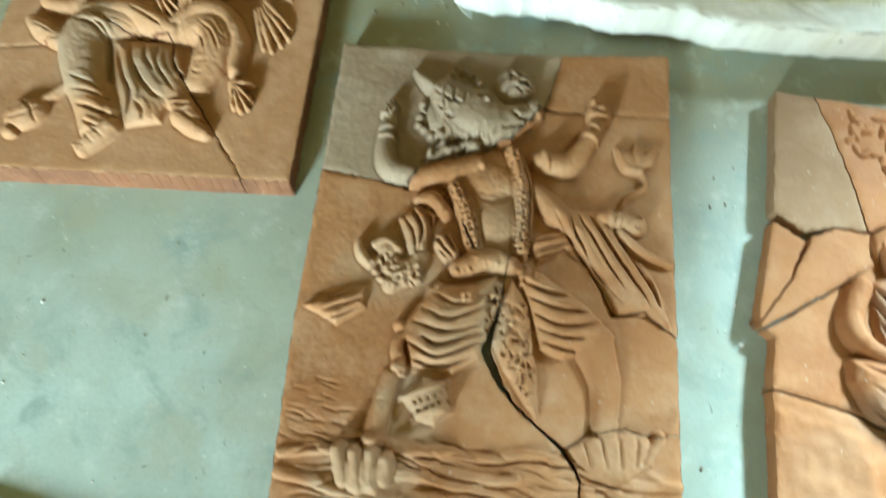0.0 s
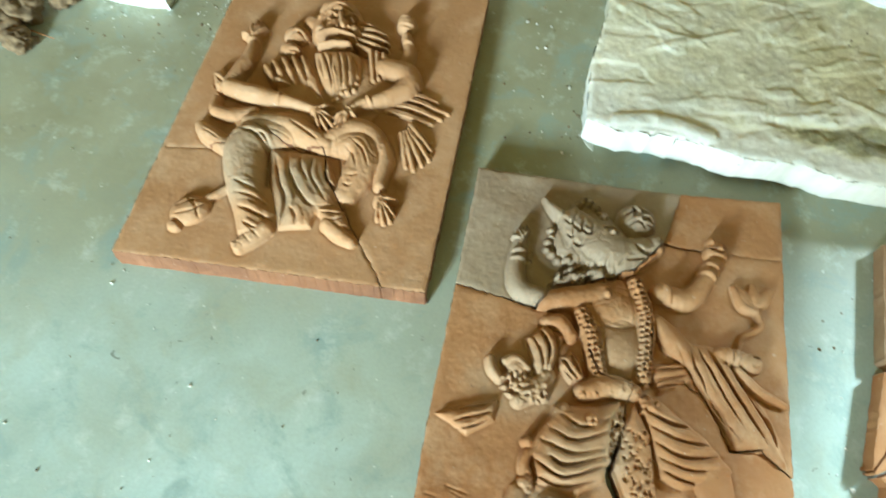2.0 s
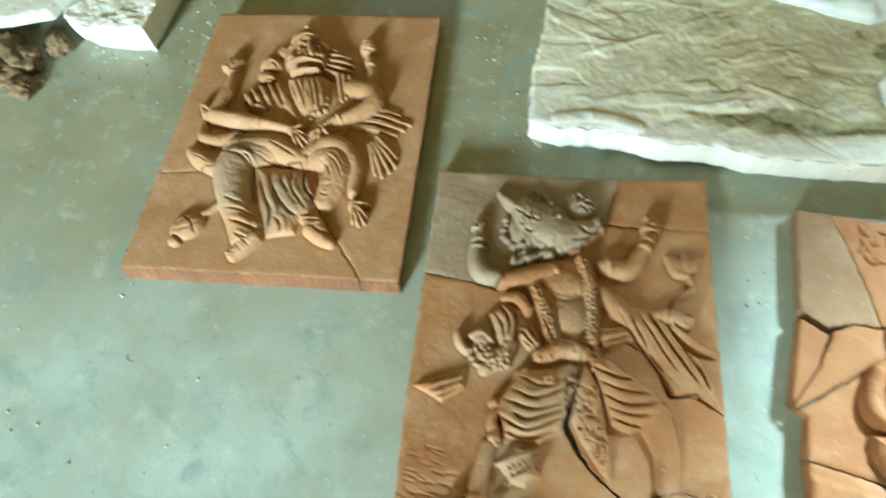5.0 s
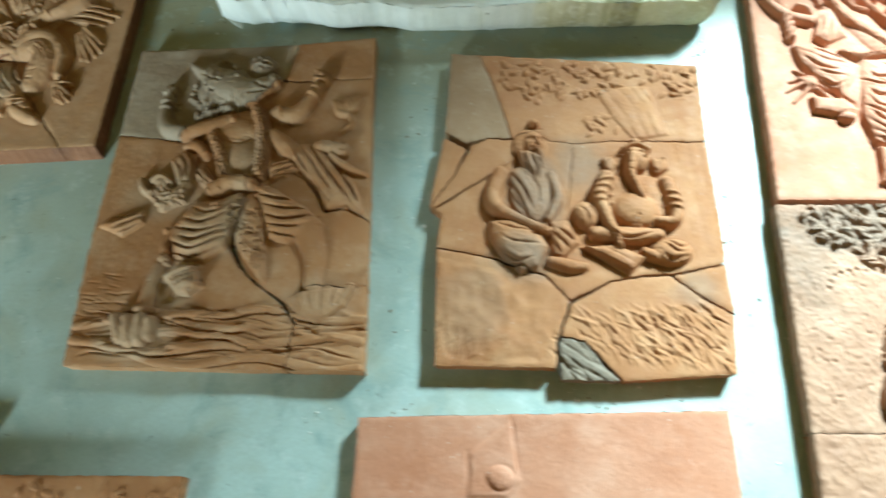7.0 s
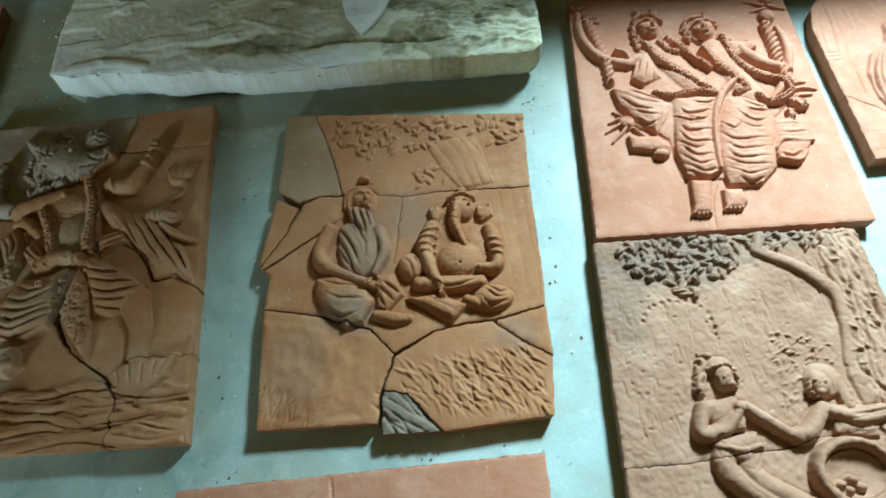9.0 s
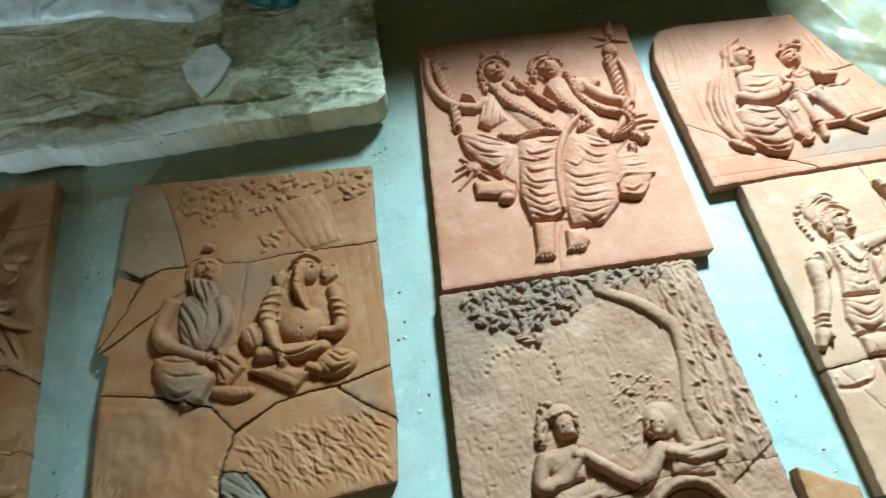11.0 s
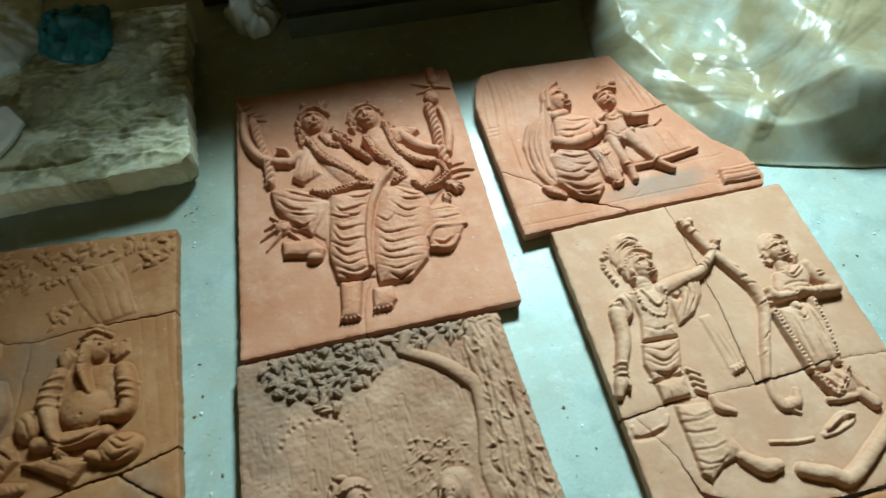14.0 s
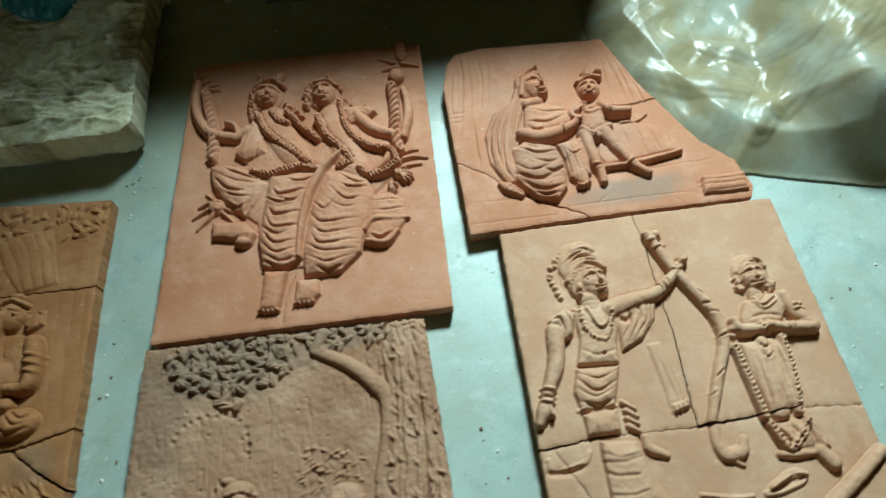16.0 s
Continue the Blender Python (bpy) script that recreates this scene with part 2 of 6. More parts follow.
    def leaves(self, poly, count, size, h, turn=None):
        """Small pointed leaves scattered over a field, each a bump with a rib."""
        poly = [tuple(p) for p in poly]
        lo, hi = np.min(poly, 0), np.max(poly, 0)
        made = 0
        for _ in range(count * 4):
            c = self.rng.uniform(lo, hi)
            inn = False
            for a, b in zip(poly, poly[1:] + poly[:1]):
                if (a[1] > c[1]) != (b[1] > c[1]) and c[0] < (b[0] - a[0]) * (c[1] - a[1]) / (b[1] - a[1]) + a[0]:
                    inn = not inn
            if not inn:
                continue
            made += 1
            if made > count:
                break
            t = radians(self.rng.uniform(0, 360) if turn is None else turn + self.rng.normal(0, 28))
            L, W = size * self.rng.uniform(0.7, 1.2), size * self.rng.uniform(0.32, 0.5)
            w = self.win([c], L + 2)
            X, Y = self.X[w] - c[0], self.Y[w] - c[1]
            u, v = X * np.cos(t) + Y * np.sin(t), Y * np.cos(t) - X * np.sin(t)
            d = np.hypot(u / L, v / (W * (1.05 - 0.5 * u / L)))
            z = np.clip(1 - d * d, 0, 1) ** 0.5 * (1 - 0.35 * np.exp(-(v / 1.6) ** 2))
            self.Z[w] = np.maximum(self.Z[w], h * self.rng.uniform(0.6, 1.1) * z + 0.35 * self.Z[w] * (z > 0))
        return self

    def strokes(self, poly, count, length, wide, h, turn, spread=18, bow=0.0):
        """Many short scratches or blades of grass: raised if h is over 0, cut in if under."""
        poly = [tuple(p) for p in poly]
        lo, hi = np.min(poly, 0), np.max(poly, 0)
        for _ in range(count):
            for _ in range(20):
                c = self.rng.uniform(lo, hi)
                inn = False
                for a, b in zip(poly, poly[1:] + poly[:1]):
                    if (a[1] > c[1]) != (b[1] > c[1]) and c[0] < (b[0] - a[0]) * (c[1] - a[1]) / (b[1] - a[1]) + a[0]:
                        inn = not inn
                if inn:
                    break
            t, L = radians(turn + self.rng.normal(0, spread)), length * self.rng.uniform(0.5, 1.2)
            a = c - 0.5 * L * np.array([np.cos(t), np.sin(t)])
            b = c + 0.5 * L * np.array([np.cos(t), np.sin(t)])
            m = c + bow * L * np.array([-np.sin(t), np.cos(t)])
            p = [a, (a + 2 * m + b) / 4, b]
            w = self.win(p, wide * 3)
            if 0 in self.X[w].shape:
                continue
            d, at = self.along(p, w)
            self.Z[w] += h * np.exp(-(d / wide) ** 2) * np.clip(at + 0.3, 0, 1) * np.clip(2.3 - at, 0, 1)
        return self

    def rough(self, cell, amp, octaves=3, poly=None):
        z = amp * value_noise(*self.X.shape, cell / self.step, int(self.rng.integers(1 << 30)), octaves)
        if poly:
            w = (slice(None), slice(None))
            p = [tuple(q) for q in poly]
            d, _ = self.along(p + p[:1], w)
            z = z * self.inside(p, w) * np.clip(d / 12.0, 0, 1)
        self.Z += z
        return self

    def crack(self, pts, gap=1.5, amp=1.6):
        """A break right through the slab; gap one number or one for each point."""
        g = list(gap) if isinstance(gap, (tuple, list)) else [gap] * len(pts)
        p = [(*q, a) for q, a in zip(pts, g)]
        self.cracks.append(wander(p, amp, 7.0, self.rng))
        return self

    def build(self, owner, mats, edge_wear=2.0, names=("fragment", "relief"), lifts=(), cut=2.6, under=0.0, grit=0.38, tall=1.15, flare=0.0, rim_mat=None, passes=1, crisp=0.0):
        """Parts the slab along its breaks and makes a mesh of each piece under owner, and one of the relief on it."""
        st, rng = self.step, self.rng
        rim = wander([tuple(p) for p in self.outline] + [tuple(self.outline[0])], 0.9, 9.0, rng)
        lines = [(a[:2], b[:2], 0.0, 0.0) for a, b in zip(rim, rim[1:])]
        for c in self.cracks:
            lines += [(a[:2], b[:2], a[2] / 2, b[2] / 2) for a, b in zip(c, c[1:])]
        full = (slice(None), slice(None))
        X, Y = self.X0, self.Y0
        best = np.full(X.shape, 1e9)
        cx, cy, cg = np.zeros(X.shape), np.zeros(X.shape), np.zeros(X.shape)
        crack_near = np.full(X.shape, 1e9)
        for a, b, ga, gb in lines:
            w = self.win([a, b], 24)
            dx, dy = b[0] - a[0], b[1] - a[1]
            t = np.clip(((X[w] - a[0]) * dx + (Y[w] - a[1]) * dy) / max(dx * dx + dy * dy, 1e-9), 0, 1)
            px, py, g = a[0] + t * dx, a[1] + t * dy, ga + t * (gb - ga)
            d = np.hypot(X[w] - px, Y[w] - py) - g
            m = d < best[w]
            best[w], cx[w], cy[w], cg[w] = np.where(m, d, best[w]), np.where(m, px, cx[w]), np.where(m, py, cy[w]), np.where(m, g, cg[w])
            if ga or gb:
                crack_near[w] = np.minimum(crack_near[w], d)
        self.X, self.Y = X, Y
        inn = self.inside([tuple(p[:2]) for p in rim[:-1]], full)
        # worn rims
        wear = value_noise(*X.shape, 14 / st, self.seed + 5, 3)
        z = self.Z * tall
        # forms cut clear of one another by the modelling tool
        wide_ = z.copy()
        for _ in range(int(14 / st)):
            q = wide_.copy()
            wide_[1:-1, 1:-1] = 0.2 * (q[1:-1, 1:-1] + q[2:, 1:-1] + q[:-2, 1:-1] + q[1:-1, 2:] + q[1:-1, :-2])
        z = z + crisp * np.clip(z - wide_, -6, 4)
        soft = z.copy()
        for _ in range(passes):
            q = soft.copy()
            soft[1:-1, 1:-1] = 0.40 * q[1:-1, 1:-1] + 0.11 * (q[2:, 1:-1] + q[:-2, 1:-1] + q[1:-1, 2:] + q[1:-1, :-2]) + 0.04 * (q[2:, 2:] + q[:-2, 2:] + q[2:, :-2] + q[:-2, :-2])
        amount = 0.5 + np.clip(z, 0, 12) / 9
        top = soft + grit * amount * (value_noise(*X.shape, 6 / st, self.seed + 9, 2) + 1.1 * value_noise(*X.shape, 15 / st, self.seed + 10, 2))
        top -= np.clip(value_noise(*X.shape, 9 / st, self.seed + 12, 1) - 0.72, 0, 1) * 4.0 * grit
        top = top - edge_wear * (1.0 + 1.3 * wear) * np.exp(-np.clip(best, 0, None) / 2.6)
        mid = lambda q: 0.25 * (q[:-1, :-1] + q[1:, :-1] + q[:-1, 1:] + q[1:, 1:])
        keep = (mid(inn.astype(float)) > 0.49) & (mid(crack_near) > 0.55 * st)
        # pieces
        lab = np.zeros(keep.shape, int)
        nx, ny = keep.shape
        flat, seen = keep.ravel(), lab.ravel()
        count = 0
        sizes = []
        for s0 in np.flatnonzero(flat):
            if seen[s0]:
                continue
            count += 1
            stack, size = [s0], 0
            seen[s0] = count
            while stack:
                q = stack.pop()
                size += 1
                i, j = divmod(q, ny)
                if i and flat[q - ny] and not seen[q - ny]:
                    seen[q - ny] = count; stack.append(q - ny)
                if i < nx - 1 and flat[q + ny] and not seen[q + ny]:
                    seen[q + ny] = count; stack.append(q + ny)
                if j and flat[q - 1] and not seen[q - 1]:
                    seen[q - 1] = count; stack.append(q - 1)
                if j < ny - 1 and flat[q + 1] and not seen[q + 1]:
                    seen[q + 1] = count; stack.append(q + 1)
            sizes.append(size)
        lab = seen.reshape(keep.shape)
        raised = mid(self.Z) > cut
        made = []
        for n in range(1, count + 1):
            if sizes[n - 1] * st * st < 120:
                continue
            ci, cj = np.nonzero(lab == n)
            corner = np.zeros(X.shape, int)
            for di in (0, 1):
                for dj in (0, 1):
                    np.add.at(corner, (ci + di, cj + dj), 1)
            used = corner > 0
            border = used & (corner < 4)
            ux, uy = X.copy(), Y.copy()
            vx, vy = X - cx, Y - cy
            ln = np.hypot(vx, vy) + 1e-9
            near = border & (best < 2.2 * st)
            sign = np.where(cg > 0, 1.0, 0.0)
            ux[near], uy[near] = (cx + sign * vx / ln * cg)[near], (cy + sign * vy / ln * cg)[near]
            ids = -np.ones(X.shape, int)
            ids[used] = np.arange(used.sum())
            zz = self.thick + top
            co = np.stack([ux[used], uy[used], zz[used]], 1) / 1000.0
            mx, my = co[:, 0].mean() * 1000, co[:, 1].mean() * 1000
            lift = (0, 0, 0)
            for (lx, ly), dz, sx, sy in lifts:
                if lab[min(max(int((lx - self.x[0]) / st), 0), nx - 1), min(max(int((ly - self.y[0]) / st), 0), ny - 1)] == n:
                    lift = (dz, sx, sy)
            co[:, 2] += (lift[0] + lift[1] * (co[:, 0] * 1000 - mx) + lift[2] * (co[:, 1] * 1000 - my)) / 1000.0
            quads = np.stack([ids[ci, cj], ids[ci + 1, cj], ids[ci + 1, cj + 1], ids[ci, cj + 1]], 1)
            r = raised[ci, cj]
            # skirt along the border, its own vertices for a crisp rim
            edges = {}
            for q in quads[:, [0, 1]].tolist() + quads[:, [1, 2]].tolist() + quads[:, [2, 3]].tolist() + quads[:, [3, 0]].tolist():
                a, b = q
                if (b, a) in edges:
                    del edges[(b, a)]
                else:
                    edges[(a, b)] = 1
            out = np.zeros((len(co), 2))
            for a, b in edges:
                dx, dy = co[b, 0] - co[a, 0], co[b, 1] - co[a, 1]
                out[a] += (dy, -dx)
                out[b] += (dy, -dx)
            out /= np.hypot(out[:, 0], out[:, 1])[:, None] + 1e-9
            skirt_ids, sv, sf = {}, [], []

            def col(v):
                if v not in skirt_ids:
                    skirt_ids[v] = len(sv)
                    x, y, z = co[v]
                    nx_, ny_ = out[v]
                    for f, o in ((1.0, 0.0), (0.80, 0.0), (0.45, 0.0), (0.15, -0.0008 - under * 0.5), (0.0, -0.002 - under)):
                        if 0 < f:
                            o += (0.0012 + 0.12 * under) * noise.noise(Vector((x * 40, y * 40, f * 4 + self.seed))) + 0.0006 * noise.noise(Vector((x * 110, y * 110, f * 9)))
                        o += flare * (1 - f) * max(0.0, -ny_)
                        sv.append((x + nx_ * o, y + ny_ * o, z * f))
                return skirt_ids[v]
            for a, b in edges:
                ka, kb = col(a), col(b)
                for k in range(4):
                    sf.append((kb + k, ka + k, ka + k + 1, kb + k + 1))
            mat = mats(mx, my) if callable(mats) else mats
            # islands of relief that stand on their own
            isle = np.zeros(len(ci), int)
            where = -np.ones(keep.shape, int)
            where[ci, cj] = np.arange(len(ci))
            isles = 0
            for k0 in np.flatnonzero(r):
                if isle[k0]:
                    continue
                isles += 1
                isle[k0], stack, got = isles, [k0], [k0]
                while stack:
                    k = stack.pop()
                    i, j = ci[k], cj[k]
                    for i2, j2 in ((i - 1, j), (i + 1, j), (i, j - 1), (i, j + 1)):
                        if 0 <= i2 < nx and 0 <= j2 < ny:
                            q = where[i2, j2]
                            if q >= 0 and r[q] and not isle[q]:
                                isle[q] = isles
                                stack.append(q)
                                got.append(q)
                if len(got) * st * st < 500:
                    isle[got] = -1
            isle[isle < 0] = 0
            piece = None
            soot = self.soot[used]
            for n_isle in [0] + [k for k in range(1, isles + 1) if (isle == k).any()]:
                name = names[1] if n_isle else names[0]
                f = quads[isle == n_isle]
                if len(f) == 0:
                    continue
                idx, inv = np.unique(f.ravel(), return_inverse=True)
                f2 = inv.reshape(-1, 4)
                verts, marks = co[idx], soot[idx]
                faces = f2.tolist()
                if piece is None:
                    off = len(verts)
                    verts = np.concatenate([verts, np.array(sv)]) if sv else verts
                    faces = faces + [tuple(off + k for k in q) for q in sf]
                    marks = np.concatenate([marks, np.repeat(soot[list(skirt_ids)], 5)])
                me = bpy.data.meshes.new(name)
                me.vertices.add(len(verts))
                me.vertices.foreach_set("co", np.asarray(verts, np.float32).ravel())
                loops = np.array(faces, np.int32).ravel()
                me.loops.add(len(loops))
                me.loops.foreach_set("vertex_index", loops)
                me.polygons.add(len(faces))
                me.polygons.foreach_set("loop_start", np.arange(0, len(loops), 4, dtype=np.int32))
                me.polygons.foreach_set("use_smooth", np.ones(len(faces), bool))
                me.update(calc_edges=True)
                me.attributes.new("soot", "FLOAT", "POINT").data.foreach_set("value", np.asarray(marks, np.float32))
                me.materials.append(mat)
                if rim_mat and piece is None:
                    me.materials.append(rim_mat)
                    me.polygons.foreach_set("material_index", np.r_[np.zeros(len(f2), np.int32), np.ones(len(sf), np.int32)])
                ob = new(name, me)
                ob.parent = owner if piece is None else piece
                if piece is None:
                    piece = ob
                made.append(ob)
        return made


# forms of the figures
def _hand(self, c, turn, size, h):
    """An open hand: palm, four fingers and a thumb."""
    c = np.array(c, float)
    self.blob(c, size * 0.36, size * 0.33, h, turn)
    for k, (off, far) in enumerate(((-18, 0.85), (-6, 1.0), (6, 1.0), (18, 0.85), (58, 0.6))):
        a = radians(turn + off * 1.3)
        d = np.array([math.cos(a), math.sin(a)])
        self.limb([c + d * size * 0.15, c + d * size * far * 0.6, c + d * size * far], [size * 0.14, size * 0.13, size * 0.10], [h, h * 1.02, h * 0.72], 2.4, False)
    for off in (-12, 0, 12):
        a = radians(turn + off * 1.3)
        d = np.array([math.cos(a), math.sin(a)])
        self.groove([c + d * size * 0.3, c + d * size * 0.95], 1.4, 0.22 * h)
    return self


def _head(self, c, r, h, turn, side=0.0):
    """A plain oval head: brow, nose, eye hollows, mouth and chin, leaning by turn degrees and facing side (-1 left, 1 right)."""
    c = np.array(c, float)
    a = radians(turn)
    right, up = np.array([math.cos(a), math.sin(a)]), np.array([-math.sin(a), math.cos(a)])
    at = lambda u, v: c + right * (u * (1 - 0.4 * abs(side)) + 0.42 * side) * r + up * v * r
    self.blob(tuple(c), r * 0.80, r * 1.05, h, turn)
    if abs(side) > 0.7:
        # seen from the side: brow, nose, lips and chin break the outline
        s = 1 if side > 0 else -1
        prof = lambda u, v: c + right * u * s * r + up * v * r
        self.blob(tuple(prof(0.30, -0.55)), r * 0.50, r * 0.42, h * 0.95, turn)
        self.limb([prof(0.70, 0.22), prof(0.80, 0.0), prof(0.98, -0.20)], [r * 0.14, r * 0.14, r * 0.13], [h * 0.8, h * 0.85, h * 0.8], 2.0, False)
        for v, u in ((-0.42, 0.86), (-0.58, 0.84), (-0.84, 0.70)):
            self.blob(tuple(prof(u, v)), r * 0.15, r * 0.10 + 0.4, h * 0.8, turn)
        self.groove([prof(0.55, -0.50), prof(0.95, -0.50)], max(1.6, r * 0.05), h * 0.22)
        self.groove([prof(0.36, 0.10), prof(0.66, 0.10)], max(1.8, r * 0.07), h * 0.20)
        self.ridge([prof(0.30, 0.28), prof(0.55, 0.34), prof(0.76, 0.26)], max(1.8, r * 0.07), h * 0.08)
        self.blob(tuple(prof(-0.20, -0.05)), r * 0.13, r * 0.20, h * 1.12, turn)
        return self
    thin = max(1.7, r * 0.06)
    self.blob(tuple(at(0, -0.62)), r * 0.46, r * 0.36, h * 0.98, turn)
    for k in (-1, 1):
        # eye hollow, lids, brow, cheek
        self.groove([at(k * 0.14, 0.16), at(k * 0.38, 0.20), at(k * 0.66, 0.12)], max(2.4, r * 0.12), h * 0.32)
        self.ridge([at(k * 0.20, 0.13), at(k * 0.40, 0.16), at(k * 0.60, 0.10)], max(2.2, r * 0.09), h * 0.20)
        self.groove([at(k * 0.20, 0.10), at(k * 0.40, 0.10), at(k * 0.60, 0.06)], thin, h * 0.16)
        self.ridge([at(k * 0.10, 0.34), at(k * 0.38, 0.44), at(k * 0.70, 0.30)], max(2.2, r * 0.10), h * 0.13)
        self.ridge([at(k * 0.34, -0.20), at(k * 0.52, -0.14), at(k * 0.66, -0.04)], max(3.6, r * 0.22), h * 0.05)
    self.limb([at(0.02 * side, 0.36), at(0.14 * side, 0.06), at(0.30 * side, -0.18)], [r * 0.09, r * 0.12, r * 0.18], [h * 1.03, h * 1.12, h * 1.22], 2.0, False)
    self.groove([at(-0.20 + 0.2 * side, -0.30), at(0.2 * side, -0.33), at(0.20 + 0.2 * side, -0.30)], thin, h * 0.22)
    self.ridge([at(-0.28, -0.42), at(0.06 * side, -0.38), at(0.28, -0.42)], max(2.2, r * 0.08), h * 0.09)
    self.ridge([at(-0.24, -0.58), at(0.06 * side, -0.61), at(0.24, -0.58)], max(2.4, r * 0.09), h * 0.10)
    self.groove([at(-0.36, -0.48), at(0.06 * side, -0.50), at(0.36, -0.48)], thin, h * 0.36)
    self.groove([at(-0.20, -0.74), at(0, -0.77), at(0.20, -0.74)], thin, h * 0.18)
    return self


def _pit(self, c, rx, ry, deep):
    w = self.win([c], max(rx, ry) + 3)
    d = np.hypot((self.X[w] - c[0]) / rx, (self.Y[w] - c[1]) / ry)
    self.Z[w] -= deep * np.clip(1 - d ** 3, 0, 1)
    return self


Relief.hand, Relief.head, Relief.pit = _hand, _head, _pit
# ---------------------------------------------------------------- materials
class Nodes:
    """A short hand for node materials."""

    def __init__(self, name):
        self.mat = bpy.data.materials.new(name)
        self.mat.use_nodes = True
        self.t = self.mat.node_tree
        self.bsdf = self.t.nodes["Principled BSDF"]
        self.coord = self.t.nodes.new("ShaderNodeTexCoord")
        self.here = self.coord.outputs["Object"]

    def node(self, kind, **values):
        n = self.t.nodes.new(kind)
        for k, v in values.items():
            n.inputs[k.replace("_", " ")].default_value = v
        return n

    def link(self, a, b):
        self.t.links.new(a, b)
        return self

    def noise(self, scale, detail=4.0, rough=0.55, distort=0.0, where=None):
        n = self.node("ShaderNodeTexNoise", Scale=scale, Detail=detail, Roughness=rough, Distortion=distort)
        self.link(where or self.here, n.inputs["Vector"])
        return n.outputs["Fac"]

    def ramp(self, fac, lo, hi, a=0.0, b=1.0):
        n = self.node("ShaderNodeMapRange", From_Min=lo, From_Max=hi, To_Min=a, To_Max=b)
        self.link(fac, n.inputs["Value"])
        return n.outputs["Result"]

    def mix(self, fac, a, b, mode="MIX"):
        n = self.t.nodes.new("ShaderNodeMix")
        n.data_type, n.blend_type = "RGBA", mode
        for sock, v in ((n.inputs[0], fac), (n.inputs[6], a), (n.inputs[7], b)):
            if isinstance(v, (int, float)):
                sock.default_value = v
            elif isinstance(v, tuple):
                sock.default_value = (*v, 1)
            else:
                self.link(v, sock)
        return n.outputs[2]

    def math(self, op, a, b=0.5):
        n = self.t.nodes.new("ShaderNodeMath")
        n.operation = op
        for sock, v in ((n.inputs[0], a), (n.inputs[1], b)):
            if isinstance(v, (int, float)):
                sock.default_value = v
            else:
                self.link(v, sock)
        return n.outputs[0]

    def shift(self):
        """Object coordinates pushed about for each object by its own random number."""
        info = self.t.nodes.new("ShaderNodeObjectInfo")
        n = self.t.nodes.new("ShaderNodeVectorMath")
        n.operation = "MULTIPLY_ADD"
        self.link(self.here, n.inputs[0])
        n.inputs[1].default_value = (1, 1, 1)
        s = self.t.nodes.new("ShaderNodeVectorMath")
        s.operation = "SCALE"
        s.inputs[0].default_value = (7, 11, 5)
        self.link(info.outputs["Random"], s.inputs["Scale"])
        self.link(s.outputs[0], n.inputs[2])
        self.here = n.outputs[0]
        return info.outputs["Random"]

    def done(self, colour, rough, bump=None, strength=0.3, distance=0.002):
        for v, k in ((colour, "Base Color"), (rough, "Roughness")):
            if isinstance(v, (int, float)):
                self.bsdf.inputs[k].default_value = v
            elif isinstance(v, tuple):
                self.bsdf.inputs[k].default_value = (*v, 1)
            else:
                self.link(v, self.bsdf.inputs[k])
        if bump is not None:
            b = self.node("ShaderNodeBump", Strength=strength, Distance=distance)
            self.link(bump, b.inputs["Height"])
            self.link(b.outputs[0], self.bsdf.inputs["Normal"])
        return self.mat


def clay(name, base, pale, dark, soot=(0.20, 0.175, 0.15), rough=0.8, grain=1.0):
    """Fired clay: two tones in broad clouds, fine grain, pale dusty specks, and smoke stains where it has them."""
    n = Nodes(name)
    n.shift()
    c = n.mix(n.ramp(n.noise(5.5, 5), 0.33, 0.68), dark, base)
    c = n.mix(n.ramp(n.noise(14.0, 6, 0.65), 0.48, 0.78), c, pale)
    mark = n.t.nodes.new("ShaderNodeAttribute")
    mark.attribute_name = "soot"
    c = n.mix(n.math("MULTIPLY", mark.outputs["Fac"], n.ramp(n.noise(34, 5, 0.7), 0.25, 0.65, 0.55, 1.0)), c, soot)
    c = n.mix(n.ramp(n.noise(240, 3, 0.7), 0.30, 0.75, 0.0, 0.18), c, dark)
    c = n.mix(n.ramp(n.noise(95, 2, 0.5), 0.72, 0.76, 0, 0.4), c, (0.62, 0.55, 0.45))
    c = n.mix(n.ramp(n.noise(60, 3, 0.6), 0.72, 0.77, 0, 0.5), c, (0.10, 0.06, 0.035))
    h = n.math("ADD", n.math("MULTIPLY", n.noise(320, 4, 0.7), 0.5), n.noise(70, 4, 0.6))
    return n.done(c, n.ramp(n.noise(30), 0.3, 0.7, rough - 0.08, rough + 0.08), h, 0.28 * grain, 0.0025)


ORANGE = clay("orange_clay", (0.42, 0.216, 0.092), (0.50, 0.31, 0.17), (0.32, 0.135, 0.042), (0.43, 0.315, 0.20))
BUFF = clay("buff_clay", (0.39, 0.178, 0.066), (0.45, 0.235, 0.105), (0.30, 0.118, 0.036), (0.205, 0.145, 0.095))
GREY = clay("smoked_clay", (0.33, 0.25, 0.165), (0.42, 0.335, 0.245), (0.25, 0.175, 0.11))
PINK = clay("pink_clay", (0.47, 0.215, 0.12), (0.54, 0.285, 0.18), (0.39, 0.15, 0.07), (0.26, 0.175, 0.125))
BROWN = clay("brown_clay", (0.365, 0.20, 0.115), (0.44, 0.265, 0.165), (0.275, 0.135, 0.07), (0.18, 0.122, 0.08))
PALE = clay("pale_clay", (0.49, 0.285, 0.17), (0.56, 0.365, 0.24), (0.41, 0.21, 0.115))
SLATE = clay("slate_clay", (0.22, 0.165, 0.11), (0.30, 0.235, 0.165), (0.15, 0.11, 0.07))
